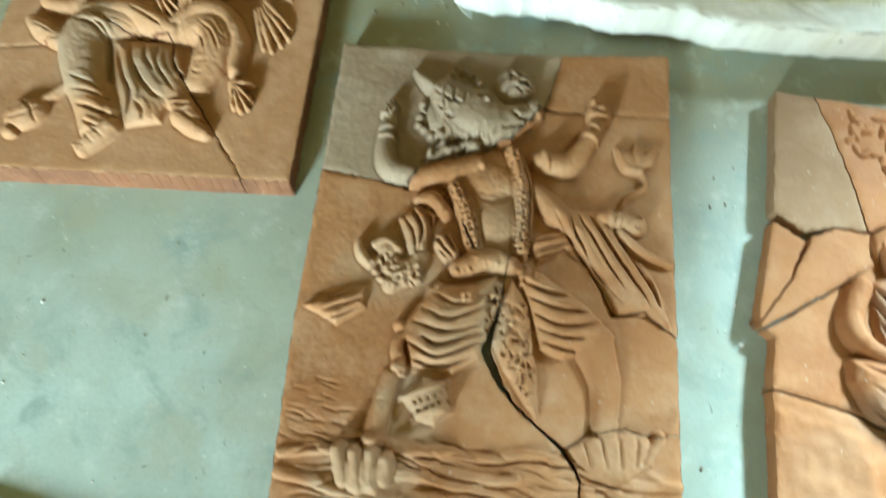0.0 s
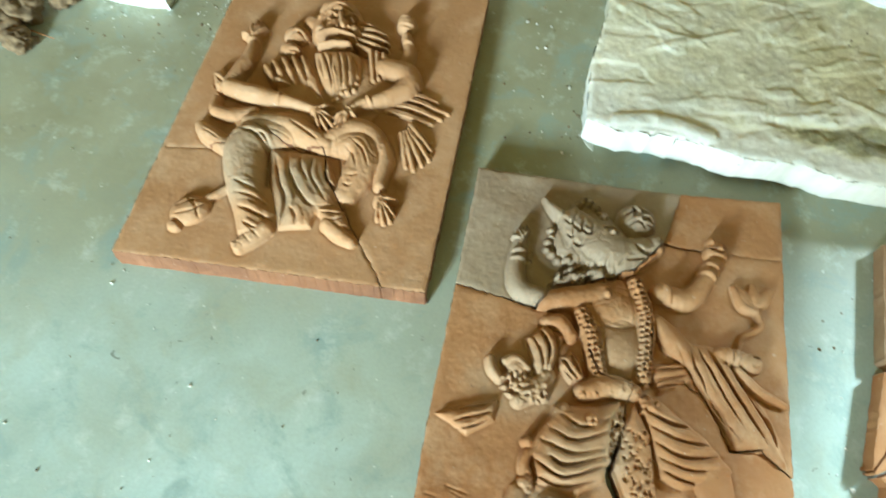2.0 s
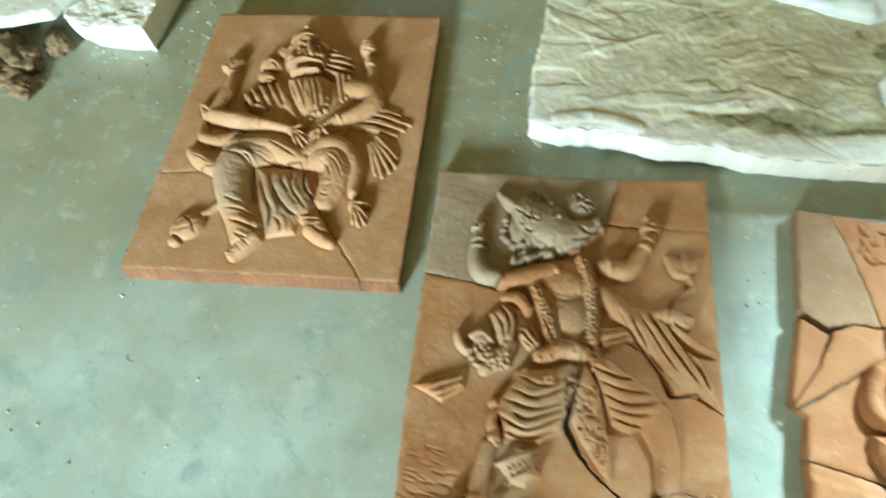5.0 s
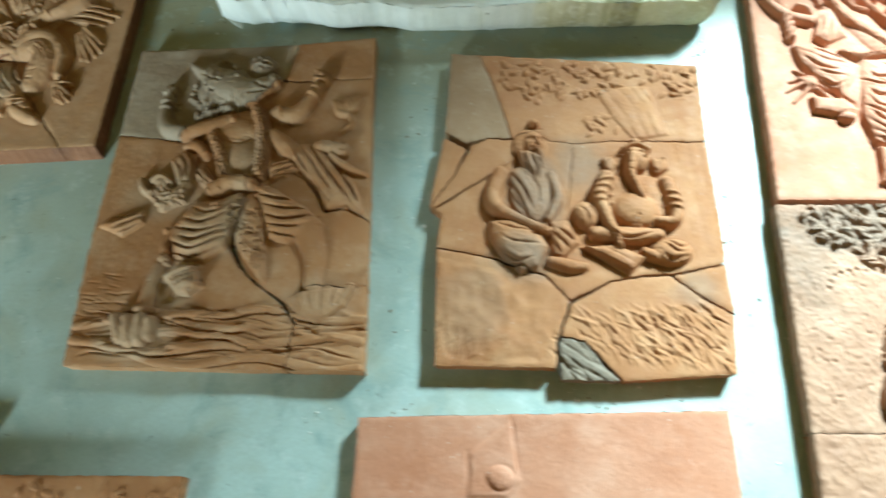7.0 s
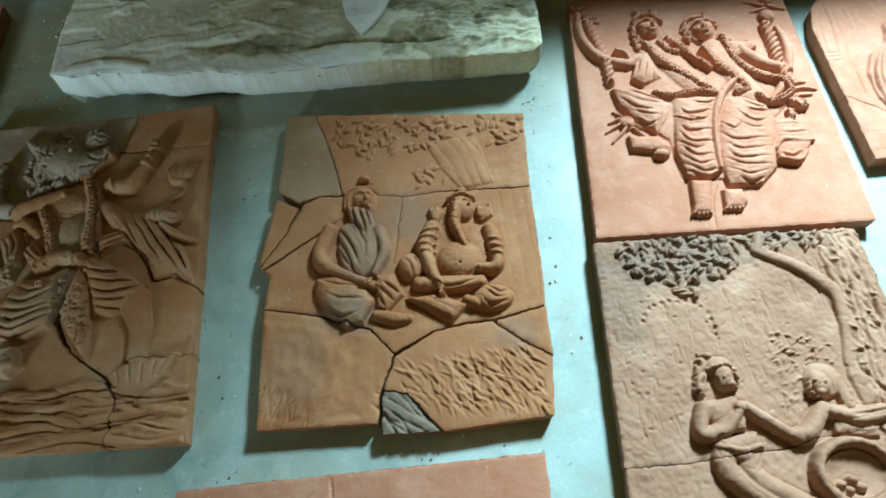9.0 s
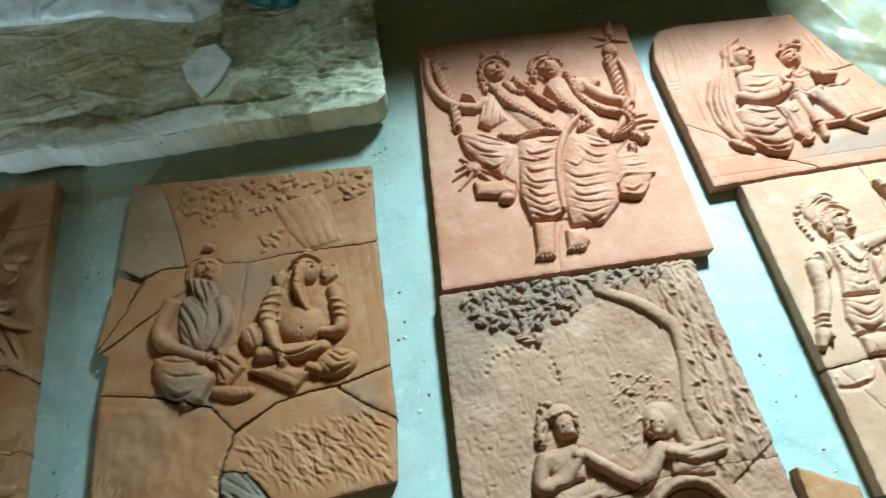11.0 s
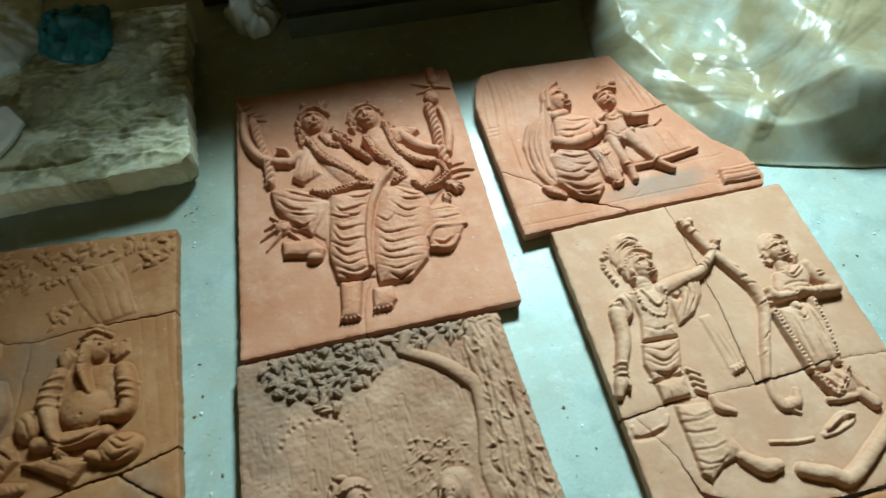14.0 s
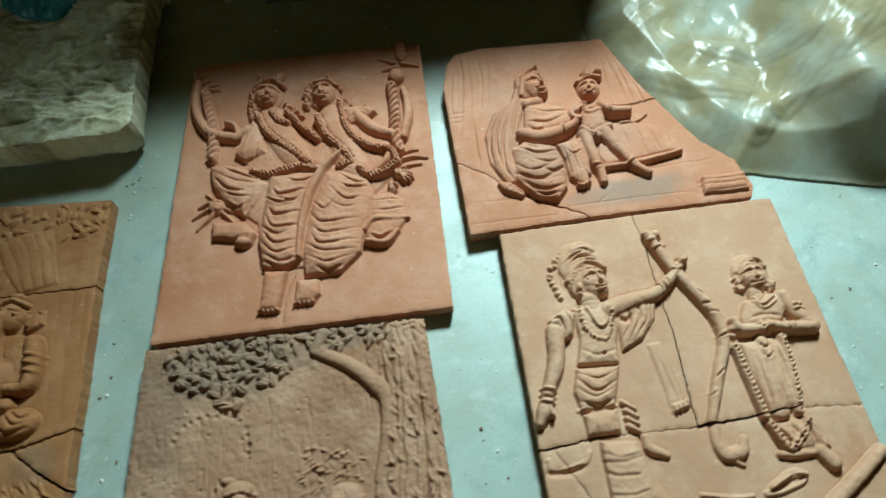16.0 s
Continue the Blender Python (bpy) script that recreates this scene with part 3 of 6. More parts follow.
TAUPE = clay("taupe_clay", (0.33, 0.205, 0.11), (0.40, 0.27, 0.165), (0.25, 0.14, 0.065))
SAND = clay("sandy_orange_clay", (0.425, 0.238, 0.115), (0.50, 0.32, 0.185), (0.345, 0.172, 0.07), (0.34, 0.255, 0.165), grain=0.5)
# raw red clay of a slab's rim, darkened to stand for its unlit face
RUST = clay("raw_red_clay_shaded", (0.21, 0.085, 0.032), (0.29, 0.13, 0.06), (0.12, 0.045, 0.017))


def floor_paint():
    """Worn dusty grey-green floor coating with scuffs, drips and a painted pool of light."""
    n = Nodes("floor_coating")
    c = n.mix(n.ramp(n.noise(1.7, 6, 0.6), 0.34, 0.66), (0.30, 0.36, 0.30), (0.44, 0.555, 0.515))
    # pool of light painted in: pale walkway, fading to shaded khaki at the back
    place = n.t.nodes.new("ShaderNodeSeparateXYZ")
    n.link(n.here, place.inputs[0])
    back = n.math("SUBTRACT", place.outputs["Y"], n.math("MULTIPLY", n.math("MAXIMUM", n.math("ADD", place.outputs["X"], 0.35), 0.0), 0.32))
    back = n.math("ADD", back, n.ramp(n.noise(3.0, 5, 0.6), 0.2, 0.8, -0.22, 0.22))
    shade_tint = n.ramp(back, 0.12, 0.62)
    c = n.mix(n.math("MULTIPLY", shade_tint, 0.85), c, n.mix(n.ramp(n.noise(6, 6, 0.65), 0.35, 0.65), (0.225, 0.21, 0.11), (0.31, 0.31, 0.20)))
    c = n.mix(n.ramp(n.noise(5.5, 6, 0.62, 0.8), 0.50, 0.70, 0, 0.55), c, (0.31, 0.31, 0.21))
    c = n.mix(n.ramp(n.noise(9.0, 7, 0.68, 0.4), 0.52, 0.66, 0, 0.75), c, (0.235, 0.325, 0.295))
    c = n.mix(n.ramp(n.noise(17, 7, 0.72), 0.55, 0.72, 0, 0.55), c, (0.56, 0.62, 0.57))
    c = n.mix(n.ramp(n.noise(140, 4, 0.7), 0.40, 0.75, 0, 0.30), c, (0.23, 0.26, 0.22))
    c = n.mix(n.ramp(n.noise(55, 3, 0.6), 0.70, 0.76, 0, 0.8), c, (0.74, 0.76, 0.70))
    c = n.mix(n.ramp(n.noise(38, 3, 0.6, 1.0), 0.71, 0.76, 0, 0.75), c, (0.18, 0.19, 0.15))
    c = n.mix(n.ramp(n.noise(21, 2, 0.5, 2.5), 0.735, 0.76, 0, 0.7), c, (0.13, 0.14, 0.11))
    h = n.math("ADD", n.noise(60, 4), n.math("MULTIPLY", n.noise(9, 3), 2.0))
    return n.done(c, n.ramp(n.noise(8, 5), 0.3, 0.7, 0.30, 0.55), h, 0.12, 0.002)


FLOOR = floor_paint()


def plaster():
    """Cast plaster: chalky white on the sides, its top smeared with brown clay slip."""
    n = Nodes("rough_plaster")
    mark = n.t.nodes.new("ShaderNodeAttribute")
    mark.attribute_name = "soot"
    c = n.mix(n.ramp(n.noise(7, 6, 0.65, 0.5), 0.35, 0.68), (0.62, 0.64, 0.58), (0.78, 0.79, 0.74))
    slip = n.mix(n.ramp(n.noise(8, 7, 0.7, 0.2), 0.35, 0.66), (0.36, 0.32, 0.125), (0.68, 0.655, 0.42))
    slip = n.mix(n.ramp(n.noise(30, 6, 0.75, 0.3), 0.53, 0.63, 0, 0.85), slip, (0.76, 0.75, 0.60))
    slip = n.mix(n.math("MULTIPLY", n.ramp(mark.outputs["Fac"], 0.80, 1.0, 0, 1), n.ramp(n.noise(13, 6, 0.7, 1.0), 0.36, 0.62, 0.40, 0.95)), slip, (0.15, 0.14, 0.065))
    c = n.mix(n.math("MULTIPLY", mark.outputs["Fac"], n.ramp(n.noise(16, 5, 0.7), 0.30, 0.55, 0.65, 1.0)), c, slip)
    c = n.mix(n.ramp(n.noise(40, 3, 0.6), 0.71, 0.76, 0, 0.8), c, (0.14, 0.12, 0.07))
    h = n.math("ADD", n.math("MULTIPLY", n.noise(160, 5, 0.7), 0.5), n.noise(28, 5, 0.6, 0.6))
    return n.done(c, 0.85, h, 0.3, 0.004)


PLASTER = plaster()


def plain(name, colour, rough=0.6, vary=0.12, scale=20, bump=0.15):
    n = Nodes(name)
    d = tuple(v * (1 - vary * 2) for v in colour)
    c = n.mix(n.ramp(n.noise(scale, 5), 0.3, 0.7), d, colour)
    return n.done(c, rough, n.noise(scale * 6, 4), bump, 0.002)


# warm tints picked so the unseen walls and ceiling bounce warm fill light
WALL = plain("warm_fill_wall", (0.55, 0.38, 0.15), 0.9, 0.06, 3)
CEILING = plain("warm_fill_ceiling", (0.55, 0.42, 0.20), 0.9, 0.05, 3)
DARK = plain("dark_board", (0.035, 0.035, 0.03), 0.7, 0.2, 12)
TEAL = plain("teal_plastic", (0.012, 0.14, 0.14), 0.5, 0.2, 10)
WHITE = plain("white_board", (0.78, 0.80, 0.78), 0.5, 0.06, 8)
EARTH = plain("dry_clay_crumbs", (0.25, 0.17, 0.09), 0.95, 0.3, 60, 0.6)
CHALK = plain("chalk_crumbs", (0.75, 0.74, 0.68), 0.9, 0.1, 80, 0.4)


def film_plastic():
    """Thin clear plastic sheet: mostly see-through, with a milky cast and a wet gloss."""
    n = Nodes("clear_plastic_film")
    b = n.bsdf
    b.inputs["Specular IOR Level"].default_value = 0.5
    n.link(n.ramp(n.noise(5, 4, 0.6, 0.6), 0.40, 0.60, 0.42, 0.24), b.inputs["Roughness"])
    n.link(n.mix(n.ramp(n.noise(4.5, 5, 0.6, 0.8), 0.42, 0.60), (0.29, 0.25, 0.14), (0.36, 0.385, 0.31)), b.inputs["Base Color"])
    b.inputs["IOR"].default_value = 1.45
    t = n.t.nodes.new("ShaderNodeBsdfTransparent")
    t.inputs[0].default_value = (0.90, 0.92, 0.84, 1)
    m = n.t.nodes.new("ShaderNodeMixShader")
    n.link(n.ramp(n.noise(7, 5, 0.6), 0.3, 0.7, 0.76, 0.97), m.inputs[0])
    n.link(t.outputs[0], m.inputs[1])
    n.link(b.outputs[0], m.inputs[2])
    n.link(m.outputs[0], n.t.nodes["Material Output"].inputs["Surface"])
    bp = n.node("ShaderNodeBump", Strength=0.25, Distance=0.003)
    n.link(n.noise(26, 4, 0.6, 1.5), bp.inputs["Height"])
    n.link(bp.outputs[0], b.inputs["Normal"])
    return n.mat


FILM = film_plastic()
WHITE_CHALK = plain("white_plaster", (0.74, 0.76, 0.72), 0.8, 0.08, 18, 0.4)
SACK = plain("white_sack_plastic", (0.70, 0.76, 0.76), 0.35, 0.08, 10, 0.2)
OLIVE = plain("olive_paint", (0.10, 0.11, 0.07), 0.6, 0.15, 14)
TUB = plain("grey_plastic", (0.42, 0.44, 0.44), 0.35, 0.08, 12)
# ---------------------------------------------------------------- clay slabs, in millimetres from the lower left corner
def plaque_seated():
    """Bearded seated figure in robes with several arms."""
    r = Relief([(14, 718), (585, 767), (599, 434), (614, 48), (11, 0)], 44, 11)
    r.rough(90, 0.8)
    r.stain((210, 241), 60, 120, 0.9).stain((330, 202), 60, 70, 0.9)
    # trunk and lap behind all else
    r.slab([(164, 466), (229, 508), (366, 536), (430, 516), (450, 444), (418, 380), (446, 323), (386, 301), (329, 288), (227, 292), (163, 276), (136, 328), (218, 389)], 17, 30)
    # strands and fans of cloth at the right
    for a, b, c in (((418, 436), (479, 451), (568, 433)), ((424, 426), (484, 431), (557, 416)), ((429, 415), (485, 410), (541, 401)), ((430, 448), (489, 462), (540, 456))):
        r.limb([a, b, c], [7, 7, 4], [11, 11, 6]).groove([a, b, c], 1.6, 3)
    for a, b in (((499, 376), (554, 320)), ((496, 370), (544, 304)), ((492, 366), (531, 290)), ((488, 362), (515, 294)), ((501, 385), (553, 341))):
        r.limb([a, ((a[0] + b[0]) / 2, (a[1] + b[1]) / 2), b], [9, 8, 5], [14, 13, 7], 2.1, False)
    # pleated sleeve and feet at the left
    r.slab([(54, 426), (78, 441), (121, 407), (118, 375), (71, 392)], 17, 6).fold([[(62, 421), (91, 403), (117, 384)], [(71, 433), (97, 414), (120, 397)], [(59, 408), (84, 392), (109, 376)]], 2.6, 6)
    r.limb([(87, 365), (95, 339), (134, 334), (174, 352)], [11, 14, 17, 13], [16, 20, 20, 15]).blob((98, 337), 17, 13, 21)
    r.limb([(78, 297), (106, 280), (159, 258)], [14, 21, 20], [15, 21, 19]).fold([[(91, 285), (115, 276), (136, 264)]], 2.4, 3)
    # left leg: knee, pleated shin, foot
    r.limb([(268, 319), (209, 299), (191, 260), (213, 197), (244, 146), (262, 100)], [34, 44, 46, 40, 36, 30], [26, 34, 37, 33, 29, 24])
    r.slab([(194, 181), (272, 190), (304, 133), (302, 95), (241, 80), (215, 127)], 19, 10)
    r.fold([[(200, 186), (246, 173), (284, 156)], [(205, 163), (251, 153), (297, 139)], [(220, 133), (263, 123), (304, 115)], [(231, 105), (269, 99), (299, 97)], [(179, 286), (213, 288), (242, 264)], [(195, 295), (229, 286), (258, 240)]], 4.0, 9)
    r.limb([(287, 104), (269, 82), (252, 58)], [17, 19, 14], [23, 22, 18]).groove([(261, 95), (285, 81)], 2.2, 5).groove([(252, 83), (272, 68)], 2.2, 4)
    r.blob((251, 53), 11, 9, 17).blob((242, 60), 8, 7, 14)
    # robe between the legs
    r.slab([(231, 281), (287, 278), (357, 283), (410, 200), (427, 153), (376, 151), (371, 124), (309, 107), (284, 143)], 18, 10)
    r.fold([[(246, 274), (280, 208), (310, 163), (306, 116)], [(274, 272), (296, 225), (342, 181), (372, 165)]], 5.0, 15)
    r.fold([[(304, 273), (316, 243), (342, 217)], [(333, 275), (341, 228), (383, 180)], [(351, 271), (372, 230), (403, 206)], [(320, 157), (337, 141), (337, 121)]], 3.4, 9)
    r.slab([(368, 169), (425, 175), (447, 138), (432, 122), (395, 128)], 20, 8).fold([[(378, 159), (400, 157), (428, 163)], [(385, 145), (409, 144), (436, 153)]], 2.6, 6)
    r.limb([(402, 137), (430, 122), (453, 113)], [16, 17, 12], [22, 20, 15]).blob((454, 112), 10, 8, 15)
    # right leg drawn up
    r.limb([(360, 312), (408, 318), (433, 296), (428, 249), (419, 207)], [28, 36, 38, 34, 26], [24, 32, 34, 30, 22])
    r.fold([[(384, 307), (410, 285), (431, 255)], [(398, 318), (429, 295), (445, 266)], [(371, 295), (393, 254), (414, 209)], [(404, 243), (422, 237), (434, 245)], [(407, 225), (423, 219), (430, 226)]], 3.0, 6)
    # figure lying across the lap
    r.limb([(177, 323), (251, 332), (307, 316), (348, 304)], [20, 26, 28, 24], [26, 31, 32, 28]).fold([[(264, 332), (296, 319), (333, 297)]], 3.0, 5)
    r.limb([(349, 315), (387, 347), (430, 343), (458, 310)], [22, 28, 26, 20], [28, 33, 32, 27])
    r.limb([(440, 342), (471, 300), (476, 239)], [19, 18, 13], [27, 26, 21]).hand((487, 208), -62, 46, 20)
    # mane, collar and hanging pleats
    for a, b in (((164, 464), (196, 427)), ((178, 477), (219, 430)), ((196, 488), (242, 432)), ((215, 495), (265, 434)), ((235, 500), (284, 429)), ((191, 435), (225, 428))):
        r.limb([a, ((a[0] + b[0]) / 2, (a[1] + b[1]) / 2), b], [9, 11, 8], [18, 24, 19], 2.0, False)
    r.slab([(257, 473), (287, 455), (324, 393), (307, 398), (259, 436)], 24, 6)
    for a, b in (((377, 536), (400, 472)), ((389, 538), (408, 480)), ((405, 536), (415, 491))):
        r.limb([a, b], [8, 7], [26, 20], 2.0, False)
    r.blob((200, 561), 30, 24, 22, 10).blob((198, 521), 26, 18, 20, -10).blob((225, 601), 22, 22, 22).fold([[(170, 561), (192, 576), (225, 570)], [(181, 523), (200, 538), (228, 527)], [(187, 545), (204, 559), (229, 548)], [(195, 507), (214, 514), (229, 508)]], 3.0, 7)
    for a, b, c in (((324, 599), (361, 601), (391, 598)), ((331, 584), (369, 583), (401, 580)), ((338, 569), (374, 564), (404, 561)), ((343, 554), (374, 545), (398, 544)), ((317, 611), (346, 615), (375, 608))):
        r.limb([a, b, c], [8, 8, 5], [22, 20, 13])
    # head: turban, brow, open mouth, long beard
    r.blob((281, 596), 58, 62, 33, 4)
    r.blob((274, 636), 46, 28, 38, 6).fold([[(235, 613), (265, 648), (316, 642)], [(239, 601), (276, 630), (324, 626)], [(243, 639), (265, 666), (298, 659)]], 3.2, 7).blob((271, 663), 12, 9, 38)
    r.blob((288, 584), 44, 38, 39, 0).limb([(288, 618), (296, 600), (306, 578)], [7, 9, 13], [42, 46, 50], 2.0, False).blob((294, 572), 7, 6, 46).blob((319, 578), 7, 6, 45)
    r.groove([(252, 593), (265, 606), (283, 600)], 3.2, 10).groove([(303, 605), (311, 613), (327, 607)], 3.0, 9).blob((268, 595), 9, 5, 40).blob((316, 603), 8, 5, 39)
    r.ridge([(241, 604), (258, 619), (282, 610)], 4.5, 5).ridge([(298, 614), (310, 627), (326, 620)], 4.5, 5).blob((258, 568), 18, 16, 41).blob((329, 580), 14, 14, 40)
    r.limb([(254, 547), (277, 559), (300, 564), (335, 562)], [5, 6, 6, 4], [40, 44, 44, 39]).limb([(267, 523), (296, 532), (330, 541)], [6, 8, 6], [39, 42, 38]).pit((289, 545), 25, 6.5, 30)
    r.slab([(254, 514), (282, 527), (335, 536), (359, 525), (375, 472), (364, 430), (334, 396), (302, 424), (270, 466)], 36, 16)
    for a, b, c in (((267, 514), (287, 470), (311, 426)), ((280, 517), (306, 468), (329, 412)), ((291, 522), (318, 471), (339, 412)), ((304, 525), (332, 475), (346, 422)), ((316, 528), (345, 484), (357, 437)), ((329, 528), (355, 495), (366, 458)), ((260, 502), (275, 474), (292, 446))):
        r.fold([[a, b, c]], 2.8, 8)
    r.beads([(324, 393), (349, 420), (370, 452)], 8, 8)
    # arms
    r.limb([(104, 396), (110, 442), (118, 479), (115, 515)], [20, 19, 16, 13], [26, 26, 24, 20]).hand((109, 530), 88, 46, 23)
    r.limb([(106, 397), (172, 388), (246, 381), (301, 373)], [21, 23, 17, 13], [29, 33, 34, 33]).ridge([(227, 392), (225, 370)], 4, 5).hand((309, 369), -42, 54, 35)
    r.limb([(438, 599), (454, 557), (450, 514)], [13, 15, 18], [22, 23, 24]).blob((428, 637), 22, 24, 26).fold([[(407, 645), (428, 637), (443, 650)], [(415, 627), (435, 621), (448, 631)], [(412, 657), (426, 656), (437, 662)]], 2.4, 7).ridge([(430, 580), (463, 581)], 4, 4)
    r.limb([(415, 509), (461, 501), (471, 473), (435, 431), (398, 408), (377, 388)], [27, 30, 27, 18, 14, 12], [31, 35, 35, 34, 33, 32]).ridge([(399, 423), (415, 403)], 4, 5).hand((374, 381), -112, 46, 34)
    # mace
    r.limb([(148, 136), (169, 157), (189, 180)], [9, 8, 9], [9, 10, 11])
    r.blob((129, 111), 40, 30, 18, 28).blob((111, 73), 15, 12, 13).groove([(104, 112), (123, 125), (150, 131)], 2, 4).groove([(109, 95), (136, 107), (151, 124)], 2, 4).groove([(120, 132), (141, 118), (155, 96)], 2, 4)
    r.crack([(24, 239), (151, 262), (197, 312), (263, 289), (302, 285), (347, 291), (367, 237), (416, 177), (479, 105), (520, 60), (545, 18)], [0.8, 1, 1, 2.4, 2.6, 2.6, 3, 2, 1.2, 1.2, 1.4])
    return r


def plaque_dancer():
    """Many-armed dancing figure, much broken."""
    r = Relief([(-56, 778), (140, 786), (338, 800), (520, 822), (532, 599), (552, 320), (572, 4), (-18, -6), (-37, 240), (-47, 532)], 40, 23)
    r.rough(60, 1.0).rough(9, 0.25, 2)
    r.stain((176, 166), 60, 60, 0.8).stain((110, 61), 80, 60, 0.7).stain((96, 384), 90, 70, 0.7).stain((258, 463), 40, 60, 0.6).stain((220, 274), 70, 60, 0.5).stain((267, 316), 30, 90, 0.8).stain((459, 143), 90, 60, 0.35).stain((464, 491), 40, 30, 0.5)
    # ledges of rock along the foot of the slab
    for k, y in enumerate((14, 36, 60, 86, 108)):
        x0, x1 = (-15, 330) if k % 2 else (120, 560)
        q = [(x, y + 9 * math.sin(x / 47.0 + 1.7 * k) + r.rng.uniform(-4, 4)) for x in np.linspace(x0, x1, 9)]
        r.limb(q, 9, 5).fold([[(a, b - 8) for a, b in q]], 3.2, 7)
        q = [(x, y + 8 * math.sin(x / 39.0 + 2.3 * k) + r.rng.uniform(-4, 4)) for x in np.linspace(x1 - 560 if k % 2 == 0 else 300, x0 if k % 2 == 0 else 560, 7)]
        r.fold([q], 3.2, 7)
    r.strokes([(5, 20), (565, 20), (565, 130), (5, 110)], 44, 80, 3, -3, 3, 14, 0.12)
    r.strokes([(5, 20), (565, 20), (565, 120), (5, 100)], 40, 80, 6, 3.4, 2, 14, -0.1)
    # trunk
    r.slab([(116, 537), (171, 563), (232, 600), (285, 602), (310, 536), (312, 426), (238, 405), (211, 450), (179, 507)], 17, 20)
    r.blob((242, 539), 62, 40, 22).blob((259, 468), 38, 50, 25).blob((221, 561), 10, 10, 27).groove([(225, 505), (253, 501), (281, 516)], 2.6, 5)
    # boar's head: mane, cheek and snout, in the grey piece
    r.blob((185, 655), 72, 66, 22, -10).limb([(194, 661), (238, 645), (294, 674)], [50, 42, 20], [32, 33, 24]).blob((294, 678), 17, 20, 27).pit((304, 679), 4, 6, 6)
    r.slab([(105, 698), (138, 727), (203, 699), (191, 656), (138, 634)], 29, 10)
    r.fold([[(121, 693), (139, 680), (147, 706)], [(139, 682), (157, 667), (164, 697)], [(156, 674), (173, 663), (180, 692)], [(123, 669), (141, 656), (148, 675)], [(141, 654), (158, 645), (165, 659)], [(198, 690), (214, 674), (236, 684)], [(254, 660), (276, 652), (294, 663)]], 2.8, 9)
    r.limb([(82, 729), (98, 715), (117, 700)], [5, 10, 14], [12, 18, 24]).beads([(137, 725), (158, 741), (184, 735), (205, 711)], 9, 12).beads([(109, 670), (103, 647), (114, 625), (142, 609)], 9, 11)
    r.slab([(119, 558), (126, 588), (164, 612), (214, 614), (222, 588), (170, 569)], 23, 12).strokes([(122, 562), (128, 588), (202, 615), (216, 591), (161, 567)], 60, 22, 2.2, -5, 60, 20).strokes([(163, 620), (248, 631), (242, 597), (178, 580)], 26, 24, 2.2, -3, 75, 18)
    r.blob((215, 677), 9, 6, 36).groove([(201, 682), (216, 690), (230, 683)], 2.2, 6).groove([(248, 631), (275, 643), (301, 664)], 2.2, 7)
    r.blob((258, 720), 38, 36, 24).fold([[(232, 719), (246, 732), (260, 725)], [(242, 700), (256, 711), (274, 704)], [(251, 741), (267, 732), (282, 739)], [(261, 714), (274, 724), (286, 719)], [(240, 747), (251, 739), (251, 723)], [(270, 701), (279, 711), (291, 708)]], 2.6, 12)
    # hands raised at both sides
    r.limb([(55, 630), (55, 579), (70, 543), (107, 536)], [15, 17, 20, 17], [19, 21, 24, 22]).hand((56, 635), 92, 30, 21).ridge([(43, 609), (75, 617)], 5, 5).ridge([(44, 594), (76, 600)], 4, 4)
    r.limb([(109, 528), (159, 543), (214, 564)], [17, 22, 22], [22, 25, 22])
    r.limb([(316, 588), (361, 585), (389, 624), (403, 664)], [19, 22, 18, 15], [21, 25, 25, 23]).ridge([(320, 607), (327, 569)], 6, 6).ridge([(381, 642), (408, 629)], 5, 5).ridge([(387, 660), (414, 646)], 4, 5)
    r.blob((406, 686), 22, 24, 24).fold([[(392, 691), (406, 682), (421, 686)], [(391, 676), (405, 669), (422, 673)], [(399, 700), (409, 695), (420, 699)]], 2.4, 9).blob((395, 704), 8, 10, 20)
    for a, b in (((472, 596), (445, 627)), ((476, 601), (474, 635)), ((480, 597), (504, 633))):
        r.limb([a, ((a[0] + b[0]) / 2, (a[1] + b[1]) / 2), b], [7, 14, 9], [12, 13, 8])
    r.limb([(443, 623), (458, 596), (480, 589)], [6, 9, 8], [10, 13, 12]).limb([(480, 591), (490, 564), (461, 538), (452, 514)], [6, 7, 7, 6], [10, 12, 11, 9])
    # flying sleeve and its hand
    r.slab([(310, 534), (364, 510), (436, 511), (458, 464), (515, 400), (545, 330), (504, 350), (455, 344), (433, 398), (387, 440), (354, 481)], 15, 10)
    r.limb([(315, 529), (348, 502), (377, 476)], [17, 22, 16], [19, 23, 18])
    r.fold([[(363, 502), (410, 428), (466, 354)], [(382, 504), (434, 431), (490, 359)], [(402, 503), (456, 434), (510, 360)], [(422, 500), (479, 428), (529, 354)], [(441, 489), (501, 413), (538, 346)], [(349, 496), (394, 441), (447, 366)]], 3.4, 13)
    r.limb([(426, 498), (456, 497)], [15, 17], [22, 24]).ridge([(434, 511), (438, 483)], 5, 5).ridge([(445, 511), (450, 482)], 4, 4).blob((474, 493), 22, 19, 25).fold([[(465, 500), (479, 498), (488, 505)], [(466, 488), (480, 486), (488, 493)]], 2.2, 8)
    r.limb([(454, 477), (489, 450), (535, 434)], [9, 10, 6], [17, 16, 9])
    r.slab([(311, 452), (365, 475), (387, 444), (327, 402)], 10, 6).fold([[(314, 445), (345, 455), (373, 464)], [(317, 430), (350, 440), (379, 452)], [(322, 416), (351, 426), (384, 439)]], 3, 9)
    # arm wrapped in cloth, and the hand below it
    r.limb([(127, 492), (149, 493), (170, 476)], [12, 17, 14], [18, 24, 20])
